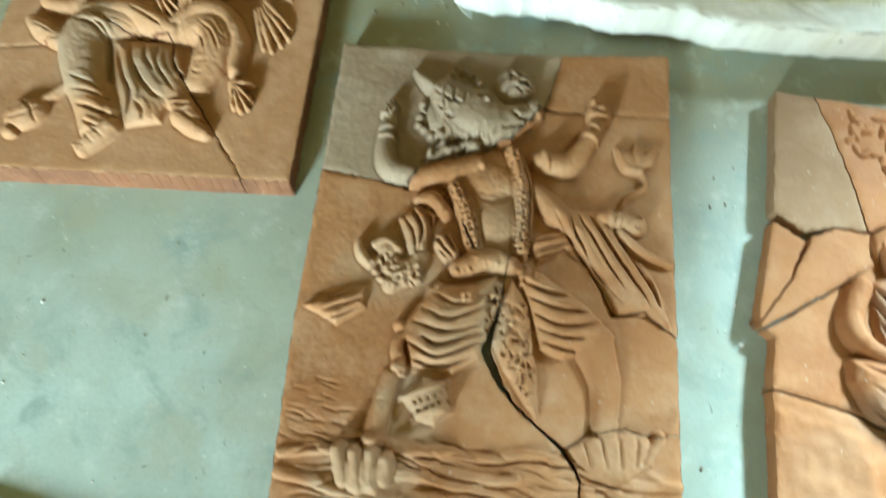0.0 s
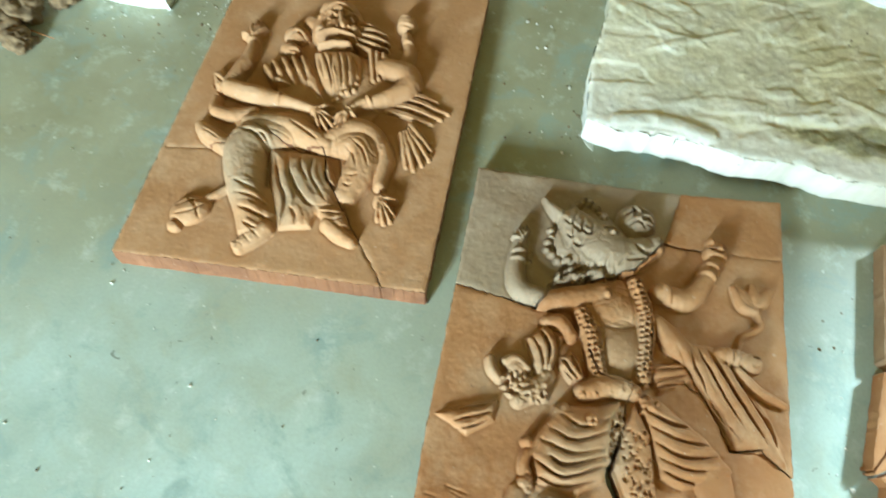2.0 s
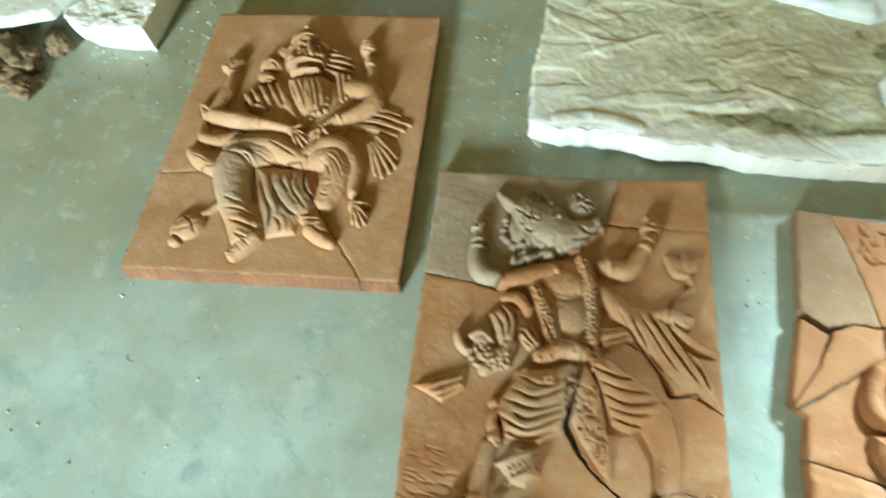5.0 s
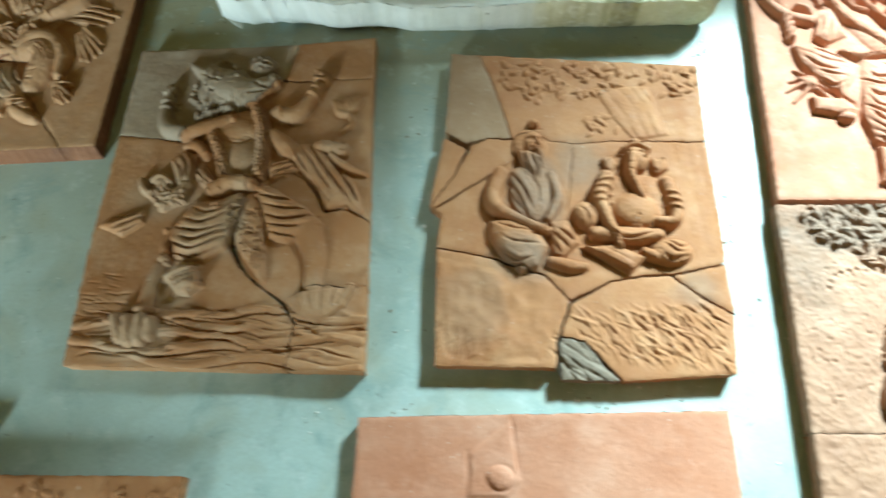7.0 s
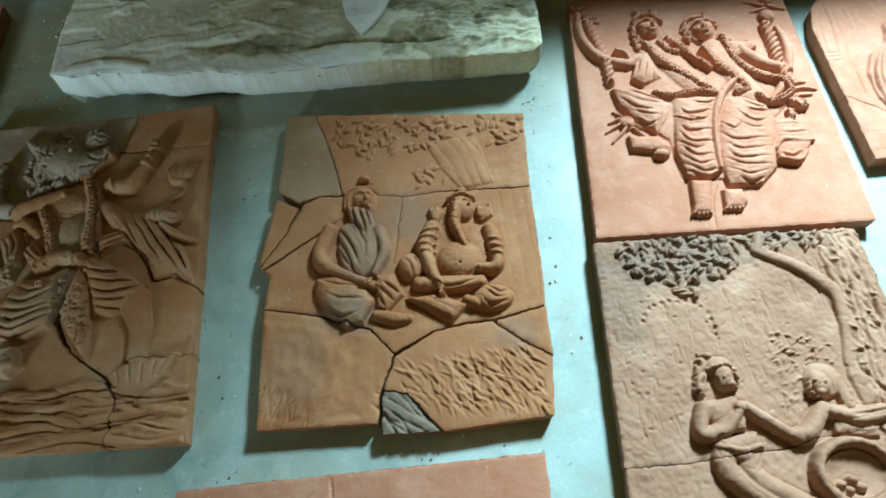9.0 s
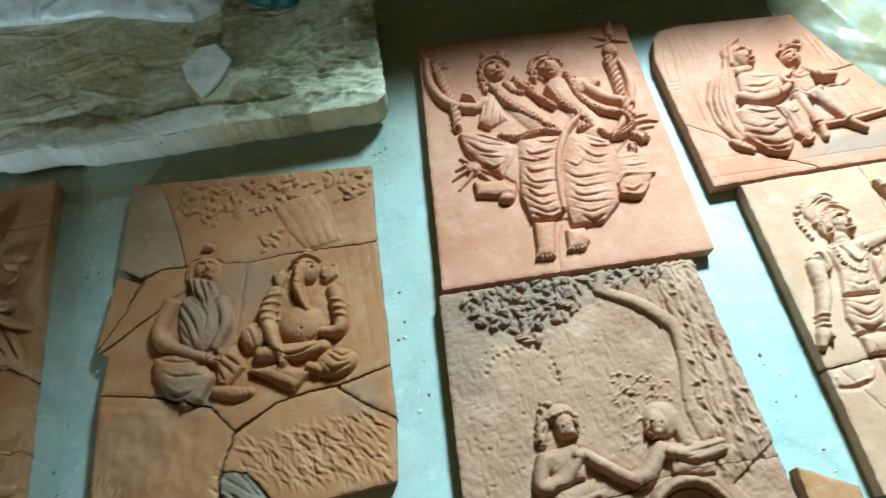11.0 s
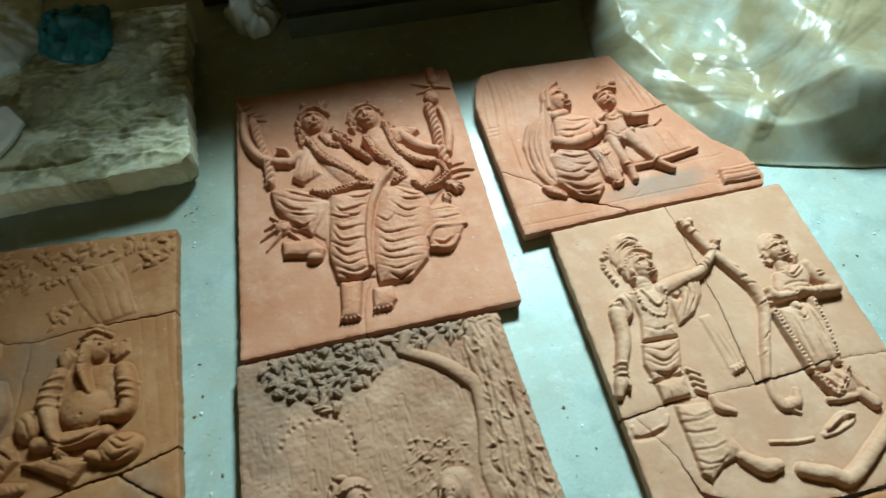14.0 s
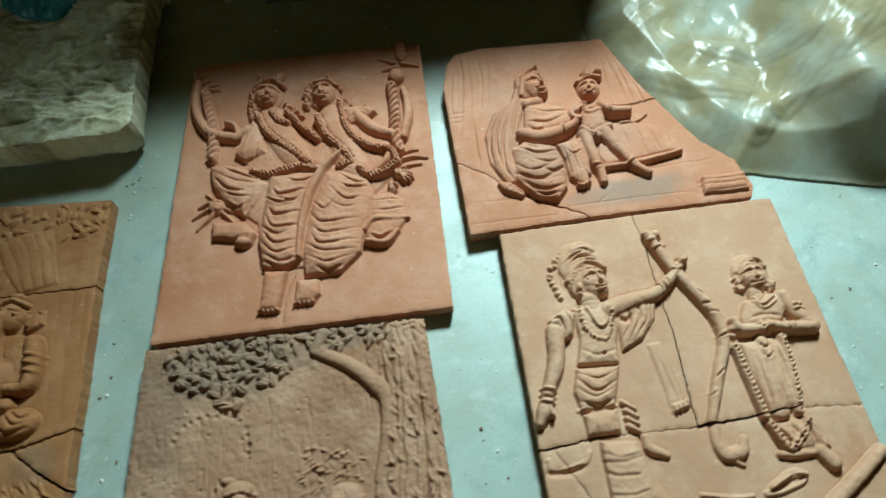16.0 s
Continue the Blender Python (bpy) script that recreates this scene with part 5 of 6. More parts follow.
def plaque_tree():
    """Two figures and a pot beneath a leafy tree."""
    r = Relief([(18, 712), (562, 716), (607, 0), (0, 0)], 38, 53)
    r.stain((161, 671), 170, 75, 1.0, 4).stain((53, 587), 70, 120, 0.6).stain((401, 697), 120, 30, 0.8)
    r.rough(50, 1.3).rough(13, 1.1, 2).rough(6, 0.35, 1).strokes([(31, 588), (491, 613), (389, 303), (25, 299)], 110, 44, 1.8, -1.0, 92, 10)
    r.slab([(488, 712), (572, 717), (597, 330), (472, 250), (447, 400), (466, 505), (481, 570), (474, 659)], 10, 7)
    r.drape([(494, 712), (577, 716)], [(472, 250), (597, 330)], 11, 8, 6, 4)
    r.strokes([(494, 712), (572, 717), (597, 330), (472, 250), (470, 516), (439, 629)], 70, 46, 2.4, -2, 100, 14, 0.1).rough(16, 1.8, 3, [(494, 712), (572, 717), (597, 330), (472, 250), (447, 400), (470, 516), (439, 629)])
    r.strokes([(500, 706), (572, 712), (596, 340), (480, 270), (470, 516)], 80, 22, 3.2, 3.2, 105, 30, 0.2).strokes([(40, 590), (470, 600), (400, 300), (30, 300)], 60, 7, 2.2, -2.2, 60, 60)
    r.limb([(348, 673), (408, 641), (453, 603), (481, 564), (475, 498), (459, 426)], [12, 14, 16, 15, 12, 10], [8, 11, 12, 11, 9, 5])
    r.limb([(347, 671), (363, 706)], [10, 14], 10)
    r.leaves([(58, 687), (135, 719), (350, 725), (549, 718), (539, 689), (429, 671), (335, 667), (292, 635), (227, 605), (170, 606), (105, 619)], 200, 13, 9)
    r.leaves([(160, 613), (218, 616), (204, 579), (171, 581)], 8, 16, 10)
    r.beads([(85, 529), (103, 554), (140, 568), (190, 567), (222, 535), (227, 488)], 6, -3, 16)
    r.groove([(224, 535), (225, 494), (224, 460)], 2, 2)
    r.strokes([(323, 500), (434, 472), (430, 427), (315, 433)], 40, 16, 2.2, 3, 10, 30).strokes([(332, 454), (388, 429), (342, 346), (311, 347)], 25, 14, 2.2, 2.5, 40, 40)
    r.limb([(181, 439), (166, 386)], 13, 14).strokes([(171, 457), (197, 450), (174, 375), (153, 376)], 20, 12, 2, -4, 70, 30)
    r.head((216, 407), 25, 22, 0, 0.8).blob((208, 432), 30, 18, 17).beads([(185, 423), (214, 432), (244, 425)], 4, 4).blob((193, 450), 13, 9, 16)
    r.slab([(161, 365), (226, 374), (242, 350), (234, 305), (172, 301)], 18, 12)
    r.limb([(164, 352), (151, 306), (195, 314), (227, 346)], [15, 16, 15, 11], [20, 22, 24, 24])
    r.blob((225, 349), 16, 15, 26)
    r.limb([(238, 349), (270, 327), (309, 299), (331, 294)], [14, 13, 12, 12], [22, 20, 18, 20])
    r.limb([(321, 294), (344, 303), (380, 342)], [15, 17, 15], [20, 22, 18])
    r.limb([(186, 278), (188, 234), (292, 140), (292, 60)], [22, 22, 20, 16], [18, 20, 18, 14])
    r.limb([(229, 276), (232, 223), (362, 140), (372, 60)], [21, 22, 19, 15], [18, 20, 18, 14])
    r.slab([(174, 298), (248, 309), (256, 274), (222, 240), (171, 268)], 21, 10).ridge([(173, 283), (210, 272), (252, 280)], 5, 3)
    r.blob((398, 394), 36, 34, 15).head((386, 388), 26, 22, 15, -0.8)
    r.slab([(393, 427), (435, 405), (447, 326), (420, 320), (411, 369)], 13, 10)
    r.slab([(387, 352), (485, 344), (466, 280), (386, 293)], 14, 14)
    r.limb([(390, 335), (440, 319), (487, 329)], [14, 15, 14], [22, 22, 20]).limb([(417, 327), (490, 337)], 9, 22)
    r.slab([(385, 288), (475, 294), (572, 150), (492, 100), (396, 263)], 8, 14)
    r.blob((399, 227), 78, 66, 14)
    ring = [((399, 227)[0] + 66 * math.cos(k * 0.3142), (399, 227)[1] + 54 * math.sin(k * 0.3142)) for k in range(21)]
    r.limb(ring, 11, 26, round_=False)
    r.pit((399, 227), 50, 40, 12)
    for c in ((369, 210), (390, 216), (380, 200), (401, 205), (355, 198)):
        r.blob(c, 11, 9, 16)
    r.crack([(5, 254), (77, 256), (166, 262), (229, 269), (311, 277), (356, 293), (428, 299), (607, 300)], [1.5, 2, 1.5, 1.5, 3, 1, 1, 1])
    return r


def plaque_mother():
    """A seated veiled figure holding a child by the arms."""
    r = Relief([(-6, 401), (10, 474), (35, 504), (98, 514), (396, 506), (450, 356), (544, 174), (604, 115), (623, 44), (612, 16), (280, 11), (9, -1)], 38, 67)
    r.rough(60, 0.8)
    r.stain((365, 65), 130, 34, 0.9, 5).stain((186, 148), 90, 70, 0.45).stain((336, 205), 80, 70, 0.35).stain((132, 281), 50, 110, 0.3)
    # curtains
    r.fold([[(43, 497), (38, 390), (13, 243)], [(63, 502), (60, 369), (36, 224)], [(85, 502), (85, 401), (67, 284)], [(108, 507), (106, 415), (89, 331)], [(22, 463), (13, 358), (7, 260)], [(51, 303), (49, 223), (51, 161)]], 4, 3)
    r.fold([[(379, 439), (384, 377), (388, 311)], [(396, 440), (405, 374), (411, 301)], [(413, 441), (423, 371), (430, 291)], [(423, 429), (434, 359), (445, 289)], [(430, 399), (443, 334), (457, 284)]], 4, 4)
    for a, b in (((1, 320), (35, 322)), ((0, 307), (34, 309)), ((1, 293), (32, 296))):
        r.groove([a, b], 2.2, 4)
    # bench cloth and cushion
    r.slab([(333, 242), (396, 247), (467, 224), (482, 187), (489, 146), (412, 132), (331, 121), (311, 157)], 9, 8)
    r.fold([[(375, 236), (383, 194), (379, 136)], [(406, 235), (415, 190), (417, 140)], [(436, 231), (446, 192), (451, 145)], [(461, 222), (469, 186), (474, 148)]], 4, 3)
    r.limb([(316, 123), (366, 126), (417, 131), (491, 146)], 7, 15).groove([(331, 133), (407, 141), (486, 155)], 1.8, 4)
    r.slab([(516, 79), (615, 81), (612, 30), (509, 31)], 12, 4).groove([(509, 63), (614, 64)], 2, 6).groove([(508, 52), (615, 52)], 2, 5).groove([(508, 37), (615, 38)], 2, 5)
    for a, b in (((39, 72), (221, 80)), ((16, 22), (199, 24)), ((226, 40), (383, 45)), ((383, 45), (491, 45)), ((337, 106), (514, 121)), ((507, 116), (554, 122)), ((54, 93), (30, 26)), ((508, 110), (510, 43)), ((314, 59), (286, 40)), ((452, 33), (467, 17))):
        r.groove([a, b], 1.7, 3)
    # veil
    r.slab([(206, 434), (169, 407), (146, 340), (99, 306), (70, 242), (73, 164), (106, 101), (149, 127), (144, 201), (164, 278), (182, 335), (230, 413)], 13, 12)
    r.fold([[(193, 418), (164, 355), (141, 274), (116, 195)], [(205, 423), (175, 360), (154, 279), (127, 191), (130, 127)], [(151, 340), (116, 284), (96, 213), (100, 140)], [(131, 315), (95, 264), (80, 209), (85, 144)], [(133, 292), (111, 230), (107, 154), (117, 111)], [(166, 304), (148, 241), (138, 195)]], 3.2, 8)
    # trunk, wrapped knees
    r.slab([(171, 320), (221, 320), (265, 301), (287, 271), (269, 231), (197, 212), (155, 218)], 19, 12)
    r.fold([[(179, 302), (225, 283), (278, 289)], [(170, 267), (213, 258), (259, 272)], [(165, 252), (189, 239), (223, 244)]], 3.2, 6)
    r.slab([(123, 194), (154, 215), (224, 193), (237, 149), (231, 79), (206, 51), (158, 62), (120, 110)], 27, 18)
    r.fold([[(123, 164), (158, 132), (202, 132)], [(140, 192), (176, 169), (230, 174)], [(125, 130), (168, 104), (235, 122)], [(182, 129), (209, 116), (238, 137)], [(133, 103), (173, 78), (228, 91)]], 4.4, 8).fold([[(153, 206), (167, 188), (187, 186)], [(166, 155), (195, 145), (223, 153)], [(155, 74), (182, 62), (215, 69)]], 2.8, 6)
    r.slab([(219, 197), (286, 213), (293, 163), (289, 109), (255, 87), (236, 104), (236, 152)], 19, 9)
    r.fold([[(233, 192), (242, 148), (246, 103)], [(252, 196), (260, 149), (262, 98)], [(271, 203), (279, 155), (278, 107)], [(241, 179), (259, 167), (282, 173)]], 2.8, 6)
    r.limb([(265, 115), (268, 91)], [15, 13], [20, 17])
    for q in ((254, 84), (261, 82), (268, 84), (277, 89)):
        r.blob(q, 5, 6, 18)
    r.limb([(90, 111), (105, 98), (129, 80)], [8, 13, 9], [12, 17, 12]).groove([(99, 90), (113, 102)], 1.8, 4).groove([(110, 83), (122, 96)], 1.8, 4)
    # face turned aside
    r.blob((196, 371), 36, 48, 20, 8).head((204, 367), 38, 30, 10, 0.6)
    r.limb([(179, 319), (206, 322)], [15, 14], 20)
    r.limb([(216, 429), (185, 401), (171, 344)], [6, 8, 8], [16, 20, 18])
    # arm
    r.limb([(155, 234), (195, 219), (254, 233), (278, 249)], [17, 19, 14, 11], [26, 29, 28, 26]).hand((279, 253), 40, 22, 26).ridge([(246, 244), (249, 218)], 3.5, 4)
    # child
    r.slab([(292, 294), (351, 299), (350, 227), (313, 210), (289, 229)], 21, 12)
    r.blob((330, 349), 28, 32, 18).head((329, 343), 28, 26, -4, -0.15)
    r.limb([(307, 366), (332, 382), (362, 375)], [7, 9, 7], 17).fold([[(308, 370), (336, 387), (363, 376)], [(305, 356), (332, 370), (360, 363)]], 2.2, 6).blob((361, 394), 11, 11, 20).limb([(324, 396), (334, 416)], [5, 3], [8, 4])
    r.limb([(292, 294), (273, 276), (280, 262)], [11, 11, 9], [22, 22, 22]).limb([(308, 295), (286, 278)], [8, 8], 24)
    r.beads([(301, 299), (315, 280), (344, 293)], 4, 5).beads([(300, 282), (315, 267), (344, 280)], 3.5, 5)
    r.limb([(343, 290), (368, 270), (403, 265)], [13, 14, 11], [25, 28, 26]).ridge([(363, 284), (358, 261)], 4, 4).fold([[(350, 296), (378, 282), (405, 275)]], 2.2, 3)
    r.limb([(291, 228), (310, 210), (350, 227)], [11, 13, 11], 25).fold([[(292, 231), (314, 216), (348, 230)], [(292, 219), (314, 203), (348, 218)]], 2.2, 5).blob((322, 205), 9, 13, 25)
    r.limb([(294, 215), (296, 168), (306, 122)], [18, 16, 12], [24, 24, 20]).limb([(308, 118), (309, 89)], [12, 10], [18, 15]).ridge([(298, 129), (320, 129)], 3.5, 4)
    r.limb([(339, 212), (359, 166), (381, 124)], [19, 17, 12], [26, 26, 22]).limb([(382, 121), (409, 99)], [12, 10], [20, 17]).ridge([(369, 125), (388, 135)], 3.5, 4)
    r.ridge([(349, 316), (394, 293), (481, 305)], 3, 4).ridge([(381, 239), (421, 243), (445, 259)], 3.5, 5)
    r.crack([(1, 184), (61, 146), (110, 98), (158, 63), (214, 39), (252, 20), (268, 7)], [3, 2, 2, 3, 4, 3, 2])
    return r


def plaque_archer():
    """An archer with a tall bow and a companion, broken into pieces."""
    r = Relief([(-9, 733), (272, 743), (569, 749), (589, 200), (595, 128), (427, 75), (227, 72), (107, 62), (0, 60), (0, 200)], 38, 79)
    r.rough(80, 0.8)
    # long scarf, low on the ground of the slab
    r.slab([(229, 464), (258, 467), (272, 398), (281, 349), (270, 330), (241, 329), (239, 381)], 4, 10).fold([[(242, 455), (253, 396), (259, 341)], [(254, 452), (265, 386), (268, 340)]], 3, 4)
    r.slab([(244, 347), (279, 355), (280, 337), (246, 327)], 10, 4).fold([[(252, 346), (255, 330)], [(261, 349), (264, 333)], [(270, 352), (273, 336)]], 2, 5)
    # head-dress and face
    r.beads([(89, 578), (78, 603), (78, 630), (94, 661), (120, 676), (136, 679)], 7, 9).groove([(100, 586), (93, 621), (108, 652)], 2, 4)
    r.blob((138, 643), 44, 50, 12, 10).blob((146, 670), 30, 20, 16, 10).fold([[(124, 673), (147, 686), (168, 675)], [(119, 661), (147, 675), (170, 665)], [(108, 642), (131, 662), (152, 665)]], 2.4, 8)
    r.blob((142, 605), 38, 46, 18, 8).head((156, 599), 37, 27, 10, 0.5)
    r.limb([(110, 607), (132, 636), (162, 645), (185, 627)], [8, 10, 10, 7], [14, 18, 18, 16]).fold([[(112, 614), (138, 643), (183, 640)], [(112, 604), (138, 631), (183, 630)], [(114, 624), (138, 653), (179, 651)]], 2.2, 6).beads([(114, 601), (134, 624), (181, 620)], 2.6, 4)
    r.blob((127, 587), 7, 12, 23).blob((126, 573), 7, 7, 22).fold([[(110, 594), (110, 580), (113, 565)], [(120, 598), (119, 581), (120, 564)]], 2.2, 6)
    # trunk, short sleeves, sash
    r.limb([(142, 566), (145, 549)], [20, 22], [18, 16])
    r.slab([(103, 550), (136, 558), (176, 557), (196, 531), (177, 468), (172, 429), (91, 434), (106, 489)], 17, 24)
    r.slab([(53, 528), (91, 553), (112, 537), (98, 492), (76, 479), (72, 509), (55, 511)], 21, 10).fold([[(58, 520), (75, 525), (82, 497)], [(85, 545), (96, 522), (94, 491)]], 2.8, 7)
    r.limb([(64, 506), (55, 447), (30, 392)], [18, 17, 13], [21, 22, 21]).limb([(26, 378), (16, 357), (6, 338)], [13, 14, 9], [19, 20, 15]).limb([(26, 370), (31, 351)], [7, 6], 19).groove([(15, 363), (7, 344)], 1.8, 4)
    for a, b in (((19, 400), (45, 393)), ((16, 389), (41, 382)), ((14, 379), (38, 372))):
        r.ridge([a, b], 3.6, 5)
    r.slab([(177, 534), (245, 561), (272, 546), (260, 510), (229, 473), (179, 450), (182, 492)], 14, 10)
    r.fold([[(246, 554), (249, 516), (213, 477)], [(227, 549), (231, 513), (194, 468)], [(207, 540), (210, 507), (185, 467)], [(261, 545), (254, 511), (234, 483)]], 3, 7)
    r.limb([(173, 537), (229, 551), (277, 562), (319, 596)], [21, 19, 14, 11], [22, 23, 23, 22]).hand((323, 600), 55, 24, 24)
    r.ridge([(290, 580), (297, 562)], 3.5, 4).ridge([(299, 586), (305, 568)], 3.5, 4)
    r.groove([(191, 518), (204, 510), (220, 524)], 5, 10)
    r.beads([(118, 548), (120, 513), (134, 486), (151, 477), (168, 496), (177, 534)], 4.5, 6).ridge([(131, 544), (144, 512), (153, 504), (164, 514), (172, 539)], 4, 6)
    r.groove([(106, 465), (134, 450), (172, 457)], 3, 3).pit((145, 451), 4, 4, 4)
    # waist cloths
    r.slab([(88, 432), (172, 429), (153, 370), (146, 354), (81, 349), (75, 387)], 17, 14).fold([[(86, 424), (122, 403), (165, 419)], [(82, 413), (118, 388), (162, 406)], [(79, 399), (113, 374), (158, 388)], [(78, 372), (114, 358), (151, 368)]], 3.4, 7).ridge([(78, 354), (112, 349), (148, 356)], 4, 3)
    r.slab([(83, 347), (149, 352), (148, 306), (84, 304)], 15, 14).fold([[(101, 345), (98, 306)], [(132, 348), (131, 308)]], 3, 4)
    for a, b in (((159, 361), (178, 345)), ((162, 346), (179, 332)), ((161, 332), (178, 319)), ((161, 319), (177, 307))):
        r.limb([a, b], [6, 5], [9, 11], 2.0, False)
    r.limb([(185, 294), (190, 275), (215, 262)], [8, 10, 7], [10, 12, 8])
    # bow
    r.limb([(287, 689), (297, 665), (317, 614), (352, 548), (373, 501), (373, 451), (345, 389), (308, 310)], [11, 12, 13, 14, 13, 12, 11, 9], [20, 20, 20, 20, 20, 19, 17, 15])
    r.ridge([(286, 674), (314, 684)], 5, 5).ridge([(293, 657), (318, 665)], 4, 4).blob((303, 687), 13, 11, 21).fold([[(344, 556), (360, 545)], [(350, 532), (372, 524)], [(362, 507), (386, 499)], [(360, 453), (384, 461)], [(336, 386), (358, 398)], [(319, 351), (339, 359)]], 2.4, 7)
    r.hand((335, 619), 30, 20, 25)
    r.limb([(311, 302), (308, 273), (317, 251), (344, 254), (354, 272)], [9, 12, 13, 12, 8], [9, 10, 13, 12, 9]).limb([(320, 247), (340, 230)], [6, 4], [9, 5])
    r.slab([(102, 300), (170, 291), (189, 217), (206, 181), (150, 170), (118, 145), (101, 164), (102, 240)], 17, 12)
    r.drape([(103, 296), (100, 235), (104, 158)], [(168, 287), (181, 213), (150, 170)], 6, 7, 4)
    r.leaves([(152, 252), (163, 211), (144, 209), (138, 233)], 8, 15, 12)
    r.limb([(188, 179), (220, 151), (248, 149)], [12, 17, 13], [16, 19, 17])
    r.limb([(291, 132), (338, 114), (390, 107), (582, 230)], [14, 16, 15, 11], [17, 18, 16, 14])
    r.ridge([(363, 183), (393, 199), (434, 206), (433, 195), (397, 183), (364, 180)], 4, 5)
    r.ridge([(257, 190), (306, 182), (341, 181)], 4, 5).ridge([(376, 191), (417, 211), (441, 206)], 5, 6)
    # companion
    r.blob((468, 583), 36, 42, 13).leaves([(446, 583), (442, 549), (429, 546), (434, 579)], 10, 9, 12).leaves([(496, 577), (509, 551), (492, 541), (483, 554)], 14, 9, 13)
    r.head((467, 573), 32, 25, 6, 0.1)
    r.limb([(442, 586), (460, 604), (486, 608), (498, 591)], [7, 8, 8, 6], [12, 15, 16, 14]).fold([[(445, 593), (470, 607), (498, 596)], [(444, 583), (469, 597), (497, 587)]], 2.2, 6)
    r.limb([(463, 542), (464, 525)], [15, 17], 15)
    r.slab([(433, 524), (460, 533), (511, 538), (514, 503), (476, 452), (415, 455), (416, 491)], 17, 12).ridge([(452, 527), (463, 513), (489, 527)], 4, 6).ridge([(449, 520), (464, 504), (490, 517)], 3, 4)
    r.groove([(434, 487), (459, 491), (492, 487)], 3, 4)
    r.limb([(511, 526), (524, 490), (546, 462)], [15, 17, 15], [21, 23, 23]).limb([(545, 460), (505, 462), (461, 470)], [14, 13, 10], [24, 25, 25])
    r.limb([(403, 486), (411, 469), (448, 465)], [10, 12, 10], [19, 22, 23]).leaves([(397, 487), (415, 489), (406, 456), (392, 458)], 8, 9, 14).hand((458, 468), 150, 20, 25)
    for a, b in (((519, 504), (545, 511)), ((519, 495), (546, 501)), ((505, 474), (500, 454)), ((497, 475), (492, 455))):
        r.ridge([a, b], 3.4, 4)
    r.slab([(397, 446), (464, 449), (493, 435), (488, 342), (472, 311), (413, 304), (407, 357)], 14, 12)
    r.limb([(442, 441), (441, 389), (432, 314)], [12, 15, 18], [18, 19, 17]).fold([[(428, 438), (426, 384), (420, 313)], [(455, 435), (450, 381), (445, 314)], [(412, 433), (412, 371), (409, 316)], [(468, 435), (467, 386), (457, 319)], [(434, 437), (440, 430), (459, 434)], [(434, 418), (442, 410), (457, 417)]], 3, 7)
    for g in ([(389, 436), (396, 381), (402, 307)], [(480, 445), (480, 395), (470, 333), (465, 310)], [(408, 291), (418, 262), (429, 250), (452, 268), (473, 293)]):
        r.limb(g, 9, 19).beads(g, 3.2, -7, 8.5).beads([(q[0] + 5, q[1] + 3) for q in g], 2.8, -6, 8.5)
    r.slab([(406, 295), (453, 299), (484, 300), (503, 242), (458, 237), (411, 259)], 12, 8).fold([[(415, 292), (428, 269), (435, 249)], [(435, 293), (446, 273), (450, 248)], [(460, 295), (470, 270), (476, 243)], [(476, 295), (488, 268), (492, 243)]], 3, 7).leaves([(410, 290), (469, 292), (468, 249), (423, 254)], 18, 10, 12)
    r.limb([(408, 241), (439, 239), (474, 239)], [7, 8, 6], [10, 11, 9]).limb([(478, 239), (493, 218)], [13, 14], [15, 18]).groove([(492, 230), (491, 213)], 1.8, 4).groove([(502, 229), (501, 214)], 1.8, 4)
    r.groove([(8, 253), (42, 252), (68, 258)], 5, 12).ridge([(9, 274), (18, 254), (69, 263), (83, 280)], 5, 3)
    r.crack([(271, 749), (280, 683), (282, 581), (288, 463), (283, 336), (284, 303)], [1, 1.6, 2, 2.4, 3, 3])
    r.crack([(-9, 293), (52, 298), (103, 305), (173, 304), (284, 303)], [5, 4, 2, 1, 2])
    r.crack([(284, 303), (346, 307), (450, 315), (481, 316), (610, 307)], [6, 5, 4, 1, 0.8])
    r.crack([(25, 288), (43, 256), (72, 207), (89, 136), (116, 110), (159, 84), (210, 86), (338, 73)], [1, 1.5, 2, 5, 24, 34, 8, 2])
    return r


def plaque_plain():
    """A smooth slab with a faint raised knob."""
    r = Relief([(1, 700), (670, 738), (680, 10), (5, 0)], 38, 83)
    r.rough(90, 1.0)
    r.slab([(205, 646), (279, 707), (299, 603), (275, 573), (202, 570)], 3.5, 18).blob((260, 606), 26, 22, 9).groove([(203, 646), (202, 599)], 4, 3)
    r.groove([(279, 709), (284, 668), (294, 603)], 2, 3)
    r.blob((335, 350), 130, 180, 15)
    return r


def plaque_cropped():
    """A slab with leaf marks along its upper rim."""
    r = Relief([(0, 668), (438, 684), (440, 40), (0, 20)], 38, 89)
    r.rough(60, 1.2).leaves([(10, 570), (430, 570), (420, 665), (10, 650)], 60, 13, 6)
    return r
# ---------------------------------------------------------------- the room
def box_mesh(name, x0, x1, y0, y1, z0, z1, mat, parent=None):
    bm = bmesh.new()
    bmesh.ops.create_cube(bm, size=1)
    for v in bm.verts:
        v.co = (x0 + (v.co.x + 0.5) * (x1 - x0), y0 + (v.co.y + 0.5) * (y1 - y0), z0 + (v.co.z + 0.5) * (z1 - z0))
    return part(name, bm, mat, parent, smooth=False)


